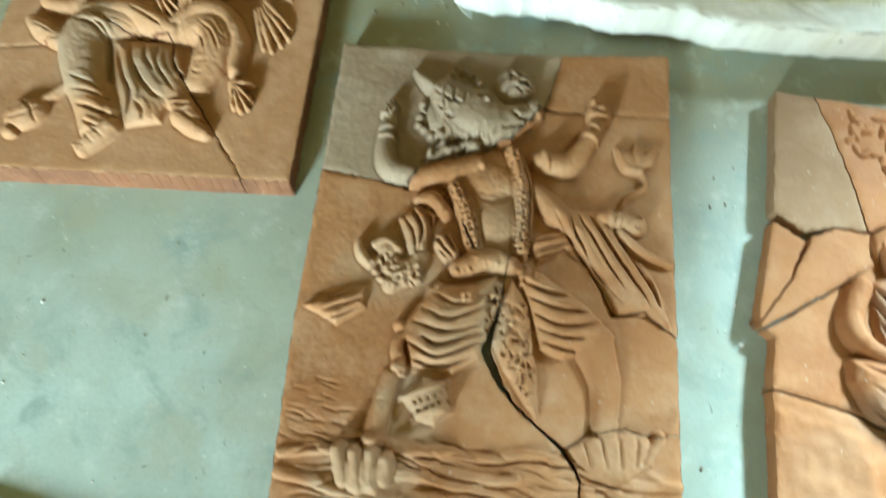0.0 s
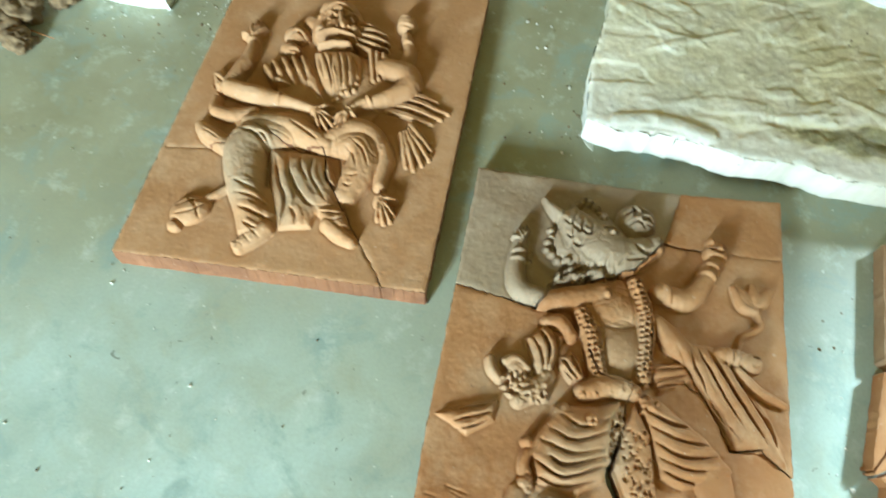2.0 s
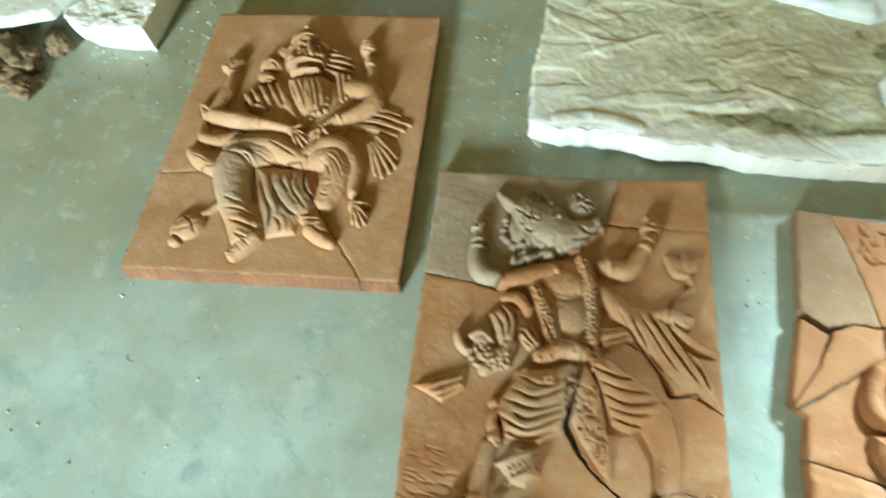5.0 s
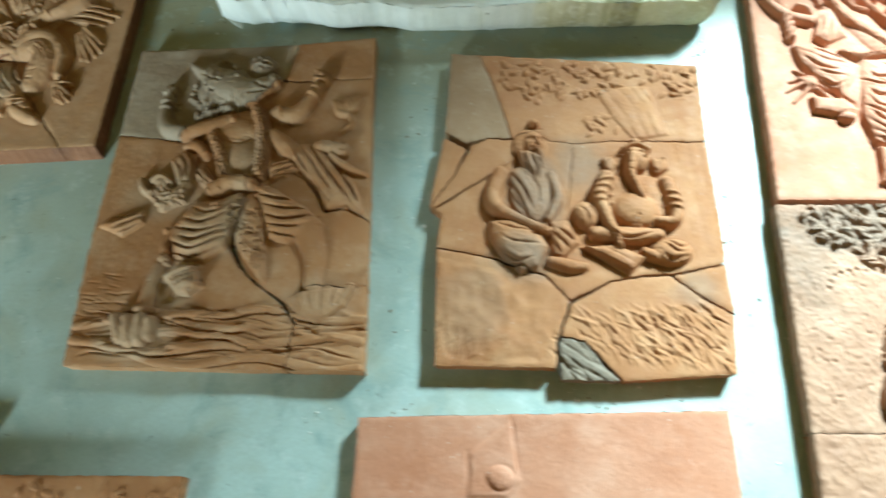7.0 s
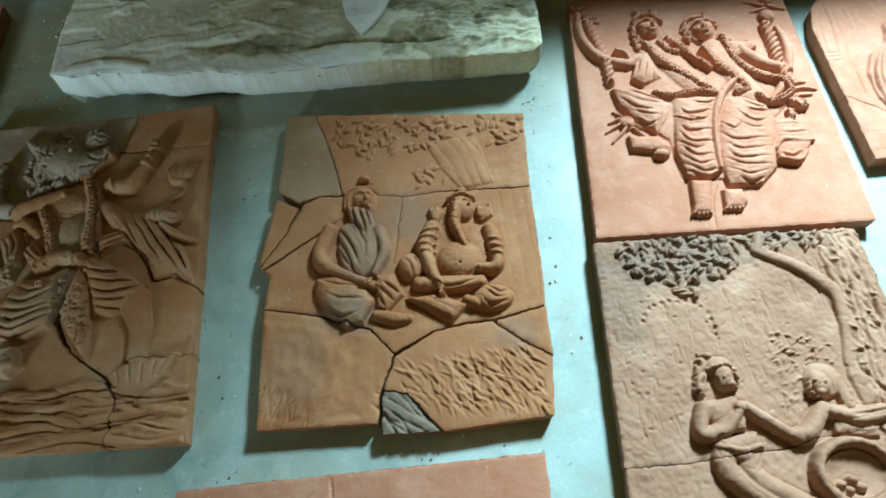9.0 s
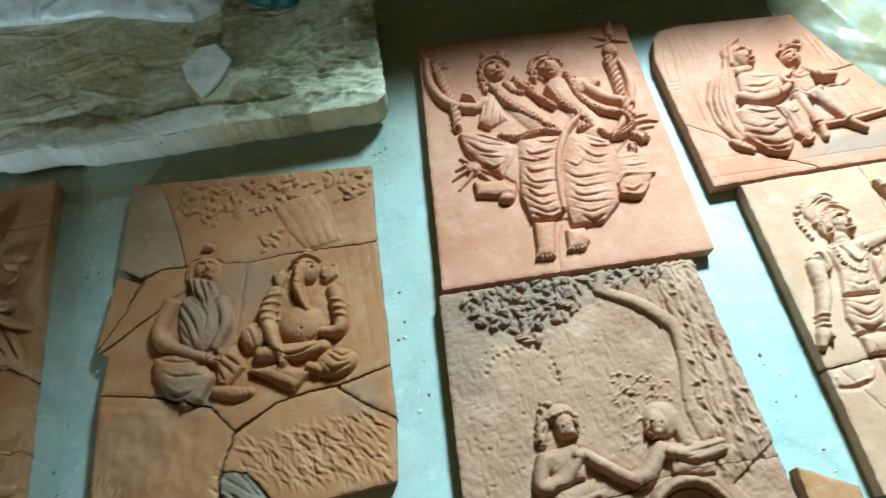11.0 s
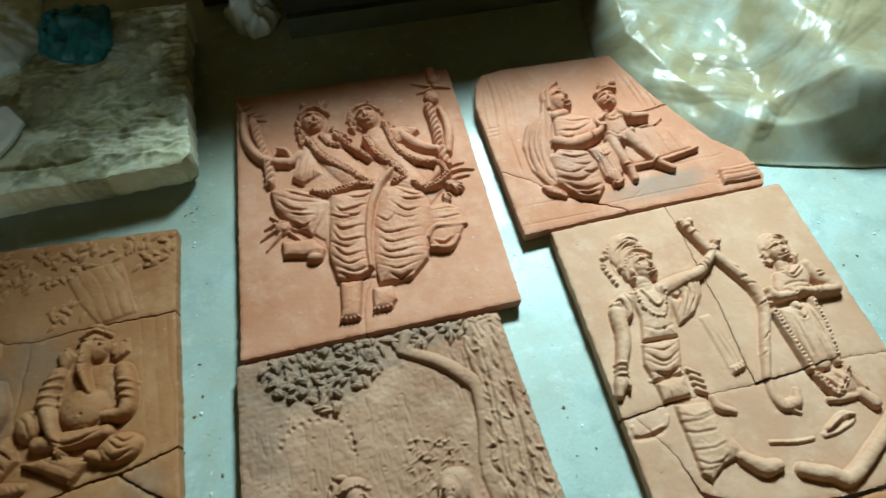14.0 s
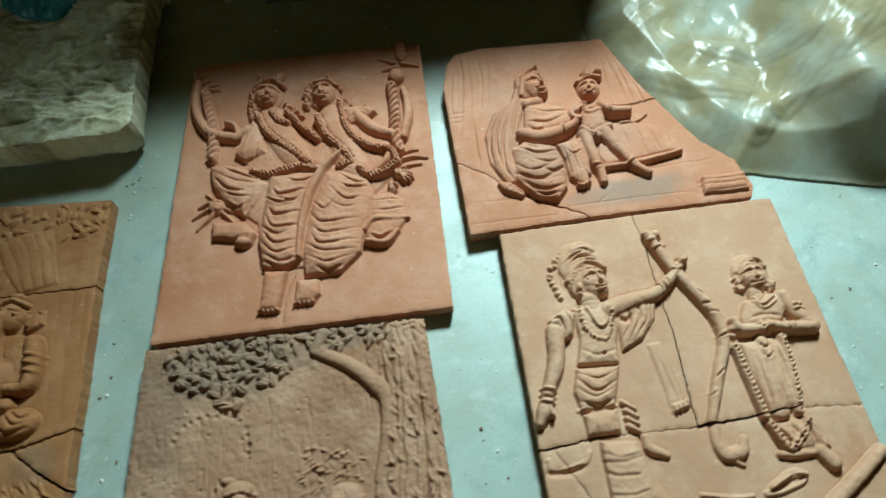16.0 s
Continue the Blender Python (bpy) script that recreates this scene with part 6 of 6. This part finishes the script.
tagged(box_mesh("floor", -3.6, 5.0, -6.0, 3.4, -0.10, 0.0, FLOOR), "worn dusty grey-green coated concrete floor with paint specks and a painted light pool", "floor", kind="structure")
# walls and ceiling out of view, added to throw warm fill back
for nm, args in (("wall_north", (-3.6, 5.0, 3.4, 3.55, -0.1, 3.0)), ("wall_west", (-3.75, -3.6, -6.15, 3.55, -0.1, 3.0)), ("wall_east", (5.0, 5.15, -6.15, 3.55, -0.1, 3.0)), ("wall_far_south", (-3.6, 5.0, -6.15, -6.0, -0.1, 3.0))):
    tagged(box_mesh(nm, *args, WALL), "unseen plain warm cream wall, added to bounce warm fill light", "wall", kind="structure")
# unseen wall behind the visitor, added so its doorway edge cuts the light
south = thing("added_wall_south", 0, -2.5, 0, "plain warm cream wall added out of view, its doorway cuts the light", "wall", kind="structure")
box_mesh("wall_piece", -3.6, -2.55, -0.12, 0.0, 0.0, 3.0, WALL, south)
box_mesh("wall_piece", -1.115, 5.0, -0.12, 0.0, 0.0, 3.0, WALL, south)
box_mesh("lintel", -2.55, -1.115, -0.12, 0.0, 2.05, 3.0, WALL, south)
tagged(box_mesh("ceiling", -3.75, 5.15, -6.15, 3.55, 3.0, 3.15, CEILING), "unseen plain warm-tinted ceiling, added to bounce warm fill light", "ceiling", kind="structure")


# ---------------------------------------------------------------- the slabs
def put(maker, x, y, label, mats, lifts=(), group="relief slabs on the floor", tall=1.15, flare=0.0, rim_mat=None):
    r = maker()
    owner = thing("terracotta_relief", x, y, 0.0, label, "clay relief", group)
    r.build(owner, mats, lifts=lifts, tall=tall, flare=flare, rim_mat=rim_mat, crisp=0.55)
    return owner


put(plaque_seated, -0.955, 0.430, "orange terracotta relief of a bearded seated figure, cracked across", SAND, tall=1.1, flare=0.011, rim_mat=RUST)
put(plaque_dancer, -0.245, -0.020, "broken terracotta relief of a many-armed dancing figure, upper piece grey", lambda x, y: GREY if (y > 500 and x < 370) else ORANGE, tall=1.1)
put(plaque_scribe, 0.460, 0.0, "buff terracotta relief of two seated figures broken into many pieces", lambda x, y: TAUPE if (x < 180 and y > 520) else SLATE if (y < 90 and 230 < x < 330) else BUFF)
put(plaque_swing, 1.140, 0.371, "pinkish terracotta relief of a garlanded pair on a rope swing", PINK, tall=1.12)
put(plaque_tree, 1.128, -0.350, "brown terracotta relief of two figures and a pot beneath a tree", BROWN)
put(plaque_mother, 1.795, 0.541, "terracotta relief of a seated veiled figure with a child, cracked", PINK, tall=1.0)
put(plaque_archer, 1.873, -0.200, "pale terracotta relief of an archer and companion, broken in pieces", PALE, tall=1.0)
put(plaque_plain, 0.325, -0.800, "smooth pinkish clay slab with a low knob", PINK)
put(plaque_cropped, -0.42, -0.90, "buff clay slab with leaf marks along its rim", BUFF)


def plaque_curved():
    """A thick slab with raised arcs along its rim."""
    r = Relief([(0, 0), (95, 12), (200, 8), (470, 20), (480, -420), (0, -430)], 46, 101)
    r.rough(70, 1.0).limb([(40, -40), (110, -12), (190, -30)], 9, 7).limb([(60, -70), (115, -38), (180, -60)], 8, 7).strokes([(20, -300), (440, -300), (440, -60), (20, -80)], 50, 60, 5, 4, 20, 40)
    return r


def plaque_corner():
    r = Relief([(0, 0), (95, -48), (98, -330), (8, -330)], 36, 103)
    return r.rough(60, 1.0)


put(plaque_curved, 1.985, -0.146, "buff terracotta relief with raised arcs along its rim", BUFF)
put(plaque_corner, 1.742, -0.072, "corner of a plain buff terracotta slab", BUFF)


# ---------------------------------------------------------------- plaster blocks
def plaster_block():
    r = Relief([(0, 14), (60, 0), (140, 10), (210, 4), (300, -12), (400, -4), (470, -20), (620, -18), (800, -6), (1000, -4), (1180, 4), (1203, 30), (1196, 250), (1204, 560), (0, 560), (6, 300), (-10, 150)], 112, 97, 3.0, 0.0)
    r.rough(170, 4.5, 3).rough(50, 1.4, 2).rough(10, 0.7, 2)
    # layers of smeared plaster, torn at their rims
    for k in range(70):
        cx, cy = r.rng.uniform(30, 1170), r.rng.uniform(20, 540)
        a, b, turn = r.rng.uniform(30, 130), r.rng.uniform(10, 34), radians(r.rng.normal(6, 22))
        ring = []
        for q in range(11):
            t, f = q * 2 * math.pi / 11, r.rng.uniform(0.55, 1.15)
            u, v = a * f * math.cos(t), b * f * math.sin(t)
            ring.append((cx + u * math.cos(turn) - v * math.sin(turn), cy + u * math.sin(turn) + v * math.cos(turn)))
        win_ = r.win(ring, 6)
        if 0 in r.X[win_].shape:
            continue
        d_, _ = r.along(ring + ring[:1], win_)
        r.Z[win_] += r.inside(ring, win_) * np.clip(d_ / 4.0, 0, 1) * (1.9 if k % 3 else -1.7) * r.rng.uniform(0.6, 1.5)
    field = [(20, 20), (1180, 20), (1180, 540), (20, 540)]
    r.strokes(field, 22, 80, 5.0, 1.4, 6, 30, 0.25).strokes(field, 70, 26, 3.6, 1.9, 12, 60, 0.35).strokes(field, 36, 34, 3.2, -1.6, 8, 60, 0.3)
    r.strokes([(250, 45), (600, 55), (980, 45), (980, 75), (600, 90), (250, 75)], 14, 90, 9, -3, 0, 10, 0.05)
    back = [(860, 20), (1190, 20), (1190, 540), (860, 540)]
    r.strokes(back, 90, 100, 4.2, 5.0, 4, 18, 0.12).strokes(back, 80, 80, 3.6, -6, 6, 22, 0.12).rough(26, 4.5, 3, [(850, 15), (1198, 15), (1198, 545), (850, 545)])
    r.groove([(620, 62), (760, 70), (880, 58), (980, 66)], 7, 16)
    r.ridge([(60, 25), (140, 40), (230, 22)], 16, 4)
    r.stain((250, 330), 420, 280, 0.55).stain((700, 330), 500, 290, 0.76).stain((980, 300), 330, 360, 1.0).stain((560, 70), 300, 40, 1.0).stain((1080, 40), 220, 160, 0.85)
    owner = thing("plaster_block", -0.115, 0.850, 0.0, "thick white plaster mould block, its rough top smeared with brown clay", "plaster block")
    r.build(owner, PLASTER, edge_wear=5.0, names=("block", "block_top"), cut=900, under=0.03, grit=0.7)


plaster_block()


def broken_plaster(x, y, outline, thick, seed, label):
    r = Relief(outline, thick, seed, 3.0, 0.0)
    r.rough(60, 6, 4).rough(20, 3, 3)
    owner = thing("plaster_lump", x, y, 0.0, label, "plaster lump", "broken plaster lumps")
    r.build(owner, PLASTER, edge_wear=9.0, names=("lump", "lump_top"), cut=900, under=0.012, grit=2.0)


broken_plaster(-1.32, 1.05, [(0, 5), (60, -22), (160, -24), (225, -14), (232, 90), (245, 230), (120, 330), (10, 320), (-20, 120)], 92, 111, "broken white plaster lump with a grey top on the floor")


def leaning_slab():
    """A plaster slab propped on clay crumbs."""
    r = Relief([(0, 0), (150, 15), (300, 50), (400, 85), (430, 160), (380, 420), (-60, 400), (-90, 100)], 34, 113, 4.0, 0.0)
    r.rough(80, 4, 3)
    owner = thing("plaster_slab", -1.77, 0.985, 0.0, "white plaster slab propped up on lumps of dry clay", "plaster slab")
    made = r.build(owner, PLASTER, edge_wear=6.0, names=("slab", "slab_top"), cut=900, grit=1.4)
    for ob in made:
        ob.location.z = 0.055


leaning_slab()


def lump_mesh(name, size, seed, mat, parent=None, flat=0.7, detail=3):
    """A knobbly lump that sits on z = 0."""
    bm = bmesh.new()
    bmesh.ops.create_icosphere(bm, subdivisions=detail, radius=1.0)
    off = Vector((seed * 3.1, seed * 1.7, seed * 0.9))
    for v in bm.verts:
        k = 1 + 0.42 * noise.noise(v.co * 1.3 + off) + 0.30 * noise.noise(v.co * 3.1 + off) + 0.16 * noise.noise(v.co * 8.0 + off)
        v.co = Vector((v.co.x * size[0], v.co.y * size[1], v.co.z * size[2])) * k
        if v.co.z < -size[2] * flat:
            v.co.z = -size[2] * flat
    for v in bm.verts:
        v.co.z += size[2] * flat
    return part(name, bm, mat, parent, smooth=detail > 1)


for k, (x, y, sx, sy, sz) in enumerate(((-1.46, 0.905, 0.050, 0.036, 0.030), (-1.40, 0.875, 0.038, 0.030, 0.026), (-1.43, 0.955, 0.045, 0.035, 0.034), (-1.50, 0.99, 0.04, 0.05, 0.03), (-1.60, 0.97, 0.05, 0.04, 0.034), (-1.36, 1.02, 0.03, 0.03, 0.028))):
    ob = lump_mesh("clay_lump", (sx, sy, sz), k + 3, EARTH, detail=4)
    ob.location = (x, y, -0.001)
    tagged(ob, "dry brown clay lump on the dusty floor", "clay lump", "dry clay lumps")

bm = bmesh.new()
bmesh.ops.create_cone(bm, segments=7, radius1=0.0016, radius2=0.0010, depth=0.09, cap_ends=True)
for v in bm.verts:
    v.co.x += 3.0 * v.co.z * v.co.z
twig = part("twig", bm, BUFF, None)
twig.matrix_world = pose(-1.375, 0.903, 0.012, 90, 0, 80)
tagged(twig, "thin pale straw twig on a clay lump", "twig")


# ---------------------------------------------------------------- on and behind the block
def shard():
    r = Relief([(0, 45), (10, 0), (50, -60), (95, -5), (120, 45), (85, 95), (40, 90)], 14, 121, 2.0, 0.0)
    r.rough(40, 3, 3).pit((60, 30), 34, 30, 6)
    own = thing("plaster_shard", 0.600, 0.985, 0.118, "pale plaster shard lying on the plaster block", "plaster shard")
    for ob in r.build(own, WHITE_CHALK, edge_wear=2.0, names=("shard", "shard_top"), cut=900):
        ob.rotation_euler = (radians(8), 0, 0)


shard()


def soft_heap(name, x, y, z, outline, high, seed, mat, label, category, folds_turn=20):
    """Crumpled sheet plastic: a low heap with creases."""
    r = Relief(outline, 12, seed, 4.0, 0.0)
    w = (slice(None), slice(None))
    p = [tuple(q) for q in outline]
    d, _ = r.along(p + p[:1], w)
    r.Z += high * np.sqrt(np.clip(d / 90.0, 0, 1)) * r.inside(p, w)
    r.rough(120, high * 0.30, 3).rough(40, high * 0.16, 3)
    r.strokes(p, 24, 160, 7, high * 0.2, folds_turn, 35, 0.1).strokes(p, 24, 140, 5, -high * 0.2, folds_turn + 30, 40, 0.1)
    own = thing(name, x, y, z, label, category)
    r.build(own, mat, edge_wear=3.0, names=("sheet", "crease"), cut=900, grit=0.3)
    return own


soft_heap("plastic_sack", -0.11, 1.30, 0.108, [(0, 15), (150, -18), (330, -30), (480, -30), (620, -70), (720, -95), (790, -60), (840, 20), (820, 200), (400, 230), (20, 200)], 40, 131, SACK, "crumpled white plastic sack lying on the back of the block", "plastic sack")
soft_heap("teal_cloth", 0.24, 1.34, 0.150, [(0, 40), (60, -10), (200, -60), (330, -10), (380, 60), (340, 160), (40, 150)], 38, 133, TEAL, "dark teal plastic cloth heaped on the white sack", "cloth")
soft_heap("teal_cloth", 0.72, 1.245, 0.108, [(0, 40), (60, -8), (150, -30), (185, 20), (170, 170), (0, 180)], 40, 135, TEAL, "dark teal plastic cloth crumpled on the block", "cloth")


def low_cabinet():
    own = thing("low_cabinet", 1.345, 1.335, 0.0, "dark low cabinet with a greenish plinth, in shadow, its unseen body sized to shade the slabs", "cabinet")
    # plinth is in view; the unseen body is sized to shade the slabs
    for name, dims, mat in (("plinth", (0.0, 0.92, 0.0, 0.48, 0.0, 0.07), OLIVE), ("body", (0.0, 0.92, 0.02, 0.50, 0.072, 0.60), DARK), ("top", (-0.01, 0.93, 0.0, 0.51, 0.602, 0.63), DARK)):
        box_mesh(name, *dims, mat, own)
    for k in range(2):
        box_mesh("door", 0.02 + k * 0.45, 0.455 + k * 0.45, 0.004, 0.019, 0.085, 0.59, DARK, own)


low_cabinet()
soft_heap("white_rag", 1.165, 1.375, 0.0, [(0, 90), (30, 20), (75, -20), (125, -5), (160, 60), (110, 120)], 70, 141, SACK, "crumpled white rag lying beside the cabinet", "rag")


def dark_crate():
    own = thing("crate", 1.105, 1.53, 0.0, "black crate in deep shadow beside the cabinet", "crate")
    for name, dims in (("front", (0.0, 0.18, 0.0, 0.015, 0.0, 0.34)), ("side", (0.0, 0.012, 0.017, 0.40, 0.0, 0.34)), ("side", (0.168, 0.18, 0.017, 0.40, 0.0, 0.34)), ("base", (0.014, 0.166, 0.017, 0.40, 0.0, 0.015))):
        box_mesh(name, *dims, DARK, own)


dark_crate()


def grey_bin():
    """A low translucent grey tub."""
    own = thing("plastic_tub", -0.66, 1.375, 0.0, "low grey plastic tub on the floor beyond a slab", "tub")
    for name, dims in (("front", (0.0, 0.31, 0.0, 0.006, 0.0, 0.13)), ("back", (0.0, 0.31, 0.25, 0.256, 0.0, 0.13)), ("side", (0.0, 0.006, 0.008, 0.248, 0.0, 0.13)), ("side", (0.304, 0.31, 0.008, 0.248, 0.0, 0.13)), ("base", (0.008, 0.302, 0.008, 0.248, 0.0, 0.008)), ("rim", (-0.008, 0.318, -0.010, -0.002, 0.118, 0.134))):
        box_mesh(name, *dims, TUB, own)


grey_bin()
ob = lump_mesh("plaster_chip", (0.016, 0.012, 0.010), 21, WHITE_CHALK, detail=2)
ob.location = (-0.53, 1.330, 0)
tagged(ob, "small white plaster chip on the floor", "plaster chip")
ob = lump_mesh("green_lump", (0.015, 0.014, 0.013), 22, OLIVE, detail=2)
ob.location = (-0.505, 1.350, 0)
tagged(ob, "small dark green lump on the floor", "lump")

# thin plaster board at the edge of the walkway
bm = bmesh.new()
bmesh.ops.create_cube(bm, size=1)
for v in bm.verts:
    v.co = (v.co.x * 0.33, v.co.y * 0.045 * (1.0 - 0.55 * (v.co.x > 0)), v.co.z * 0.022)
bmesh.ops.bevel(bm, geom=bm.edges, offset=0.003, segments=2, affect="EDGES")
board = part("plaster_board", bm, WHITE_CHALK, None, smooth=False)
board.matrix_world = pose(-0.545, -0.132, 0.012, 0, 0, -5)
tagged(board, "thin white plaster board lying on the floor", "plaster board")


# ---------------------------------------------------------------- clear sheet over more clay
def covered_slab():
    r = Relief([(60, 70), (180, -20), (260, -30), (262, 600), (80, 580), (20, 340)], 42, 151, 6.0, 0.0)
    r.rough(90, 4, 3)
    own = thing("clay_slab", 2.36, 0.79, 0.0, "brown clay slab kept damp under clear plastic", "clay slab")
    r.build(own, ORANGE, names=("slab", "slab_top"), cut=900)


covered_slab()


def covered_block():
    # hidden block, added so the raised sheet throws shade on the floor before it
    r = Relief([(0, 40), (250, 15), (440, 20), (450, 420), (20, 430)], 150, 153, 6.0, 0.0)
    r.rough(90, 4, 3)
    own = thing("hidden_block", 2.64, 0.66, 0.0, "unseen brown block under clear plastic, added to raise it and shade the floor", "clay block")
    r.build(own, ORANGE, names=("block", "block_top"), cut=900)


covered_block()


def plastic_sheet():
    ox, oy = 2.17, 0.57
    out = [(0, 512), (50, 395), (92, 285), (136, 208), (170, 152), (214, 110), (232, 76), (376, 36), (520, 0), (900, -60), (920, 960), (200, 980), (20, 700)]
    r = Relief(out, 52, 161, 3.0, 0.0)
    w = (slice(None), slice(None))
    d, _ = r.along(out + out[:1], w)
    mask = np.clip(d / 40.0, 0, 1) * r.inside(out, w)
    d_in = np.where(r.inside(out, w), d, 0.0)
    r.Z += -40 * (1 - np.clip((d_in - 6.0) / 75.0, 0, 1)) + 10 * np.sqrt(np.clip(d_in / 120.0, 0, 1))
    over = np.clip((r.X - 340) / 150.0, 0, 1) * np.clip((d_in - 6.0) / 150.0, 0, 1) * np.clip((660 - r.Y) / 140.0, 0, 1)
    r.Z += 112 * over * over * (3 - 2 * over)
    # the apron over the block's front hangs taut and almost smooth
    apron = [(278, 161), (461, 209), (769, 208), (642, -50), (232, 87)]
    far, _ = r.along(apron + apron[:1], w)
    slack = np.where(r.inside(apron, w), 0.0, np.clip(far / 70.0, 0, 1))
    mask = mask * (0.10 + 0.90 * slack)
    rng = np.random.default_rng(77)
    for k, (period, high) in enumerate(((460, 17), (330, 14), (240, 10), (170, 7), (120, 5), (70, 3.5), (50, 2.5))):
        a = rng.uniform(0, math.pi)
        warp = value_noise(*r.X.shape, 240 / r.step, 500 + k, 2)
        where_ = np.clip(0.35 + 1.5 * value_noise(*r.X.shape, 200 / r.step, 540 + k, 2), 0, 1.3)
        u = (r.X * math.cos(a) + r.Y * math.sin(a)) / period + 0.55 * warp + rng.uniform(0, 1)
        r.Z += high * where_ * (np.abs((u % 1.0) - 0.5) * 2 - 0.5) * mask
    # pulled folds that gather towards the block's near corner
    for line, h in (([(484, 445), (411, 326), (291, 143)], 11), ([(513, 392), (414, 291), (308, 160)], 9), ([(656, 458), (501, 305), (355, 186)], 12), ([(465, 246), (571, 304), (666, 355)], 9), ([(98, 356), (202, 283), (307, 245)], 10), ([(58, 457), (96, 349), (136, 215)], 8), ([(194, 460), (303, 370), (415, 329)], 9), ([(418, 493), (415, 398), (406, 327)], 7), ([(260, 477), (264, 401), (310, 254)], 7), ([(306, 189), (406, 200), (508, 197)], 5)):
        r.ridge(line, 34, 0.4 * h).ridge(line, 16, 0.22 * h)
    own = thing("plastic_sheet", ox, oy, 0.0, "crumpled clear plastic sheet thrown over damp clay slabs", "plastic sheet")
    r.build(own, FILM, edge_wear=0.5, names=("sheet", "crease"), cut=900, grit=0.1, passes=2)


# ---------------------------------------------------------------- crumbs
plastic_sheet()


def crumbs(name, spots, mat, label, lo, hi, seed):
    """Many small chips as one spread of stuff: (x, y, reach x, reach y, count)."""
    rng = np.random.default_rng(seed)
    verts, faces = [], []
    base = [(1, 0, 0), (-0.4, 0.9, 0), (-0.6, -0.8, 0), (0.1, 0.1, 0.8), (0.5, -0.7, 0.3), (-0.9, 0.1, 0.4)]
    tris = [(0, 1, 3), (1, 5, 3), (5, 2, 3), (2, 4, 3), (4, 0, 3), (1, 2, 5), (0, 4, 2), (0, 2, 1)]
    for x, y, rx, ry, count in spots:
        for _ in range(count):
            s, t = rng.uniform(lo, hi) * rng.uniform(0.5, 1.0), rng.uniform(0, 6.283)
            px, py = x + rng.normal(0, rx), y + rng.normal(0, ry)
            k = len(verts)
            for a, b, c in base:
                verts.append((px + s * (a * math.cos(t) - b * math.sin(t)) * rng.uniform(0.7, 1.2), py + s * (a * math.sin(t) + b * math.cos(t)) * rng.uniform(0.7, 1.2), 0.0004 + s * c))
            faces += [tuple(k + q for q in f) for f in tris]
    ob = mesh_of(name, verts, faces, mat, None, False)
    return tagged(ob, label, "crumbs", kind="stuff")


FREE = ((-1.05, 0.35, 0.25, 0.25, 14), (-0.6, 0.15, 0.25, 0.15, 12), (0.26, -0.10, 0.03, 0.02, 6), (0.40, 0.35, 0.02, 0.25, 16), (0.7, -0.045, 0.25, 0.012, 14), (1.08, 0.3, 0.02, 0.3, 18), (1.80, 0.15, 0.02, 0.25, 14), (2.60, 0.2, 0.10, 0.2, 40), (1.5, 1.22, 0.3, 0.05, 14), (-0.25, 1.1, 0.06, 0.2, 22), (-1.0, 1.1, 0.05, 0.12, 60), (-1.25, 0.95, 0.12, 0.06, 30), (1.06, 0.80, 0.02, 0.03, 10), (-0.13, 0.95, 0.02, 0.1, 10))
crumbs("pale_crumbs", FREE, CHALK, "pale plaster crumbs scattered over the floor", 0.0012, 0.0050, 7)
crumbs("dark_crumbs", FREE, EARTH, "dark clay crumbs scattered over the floor", 0.0012, 0.0045, 8)
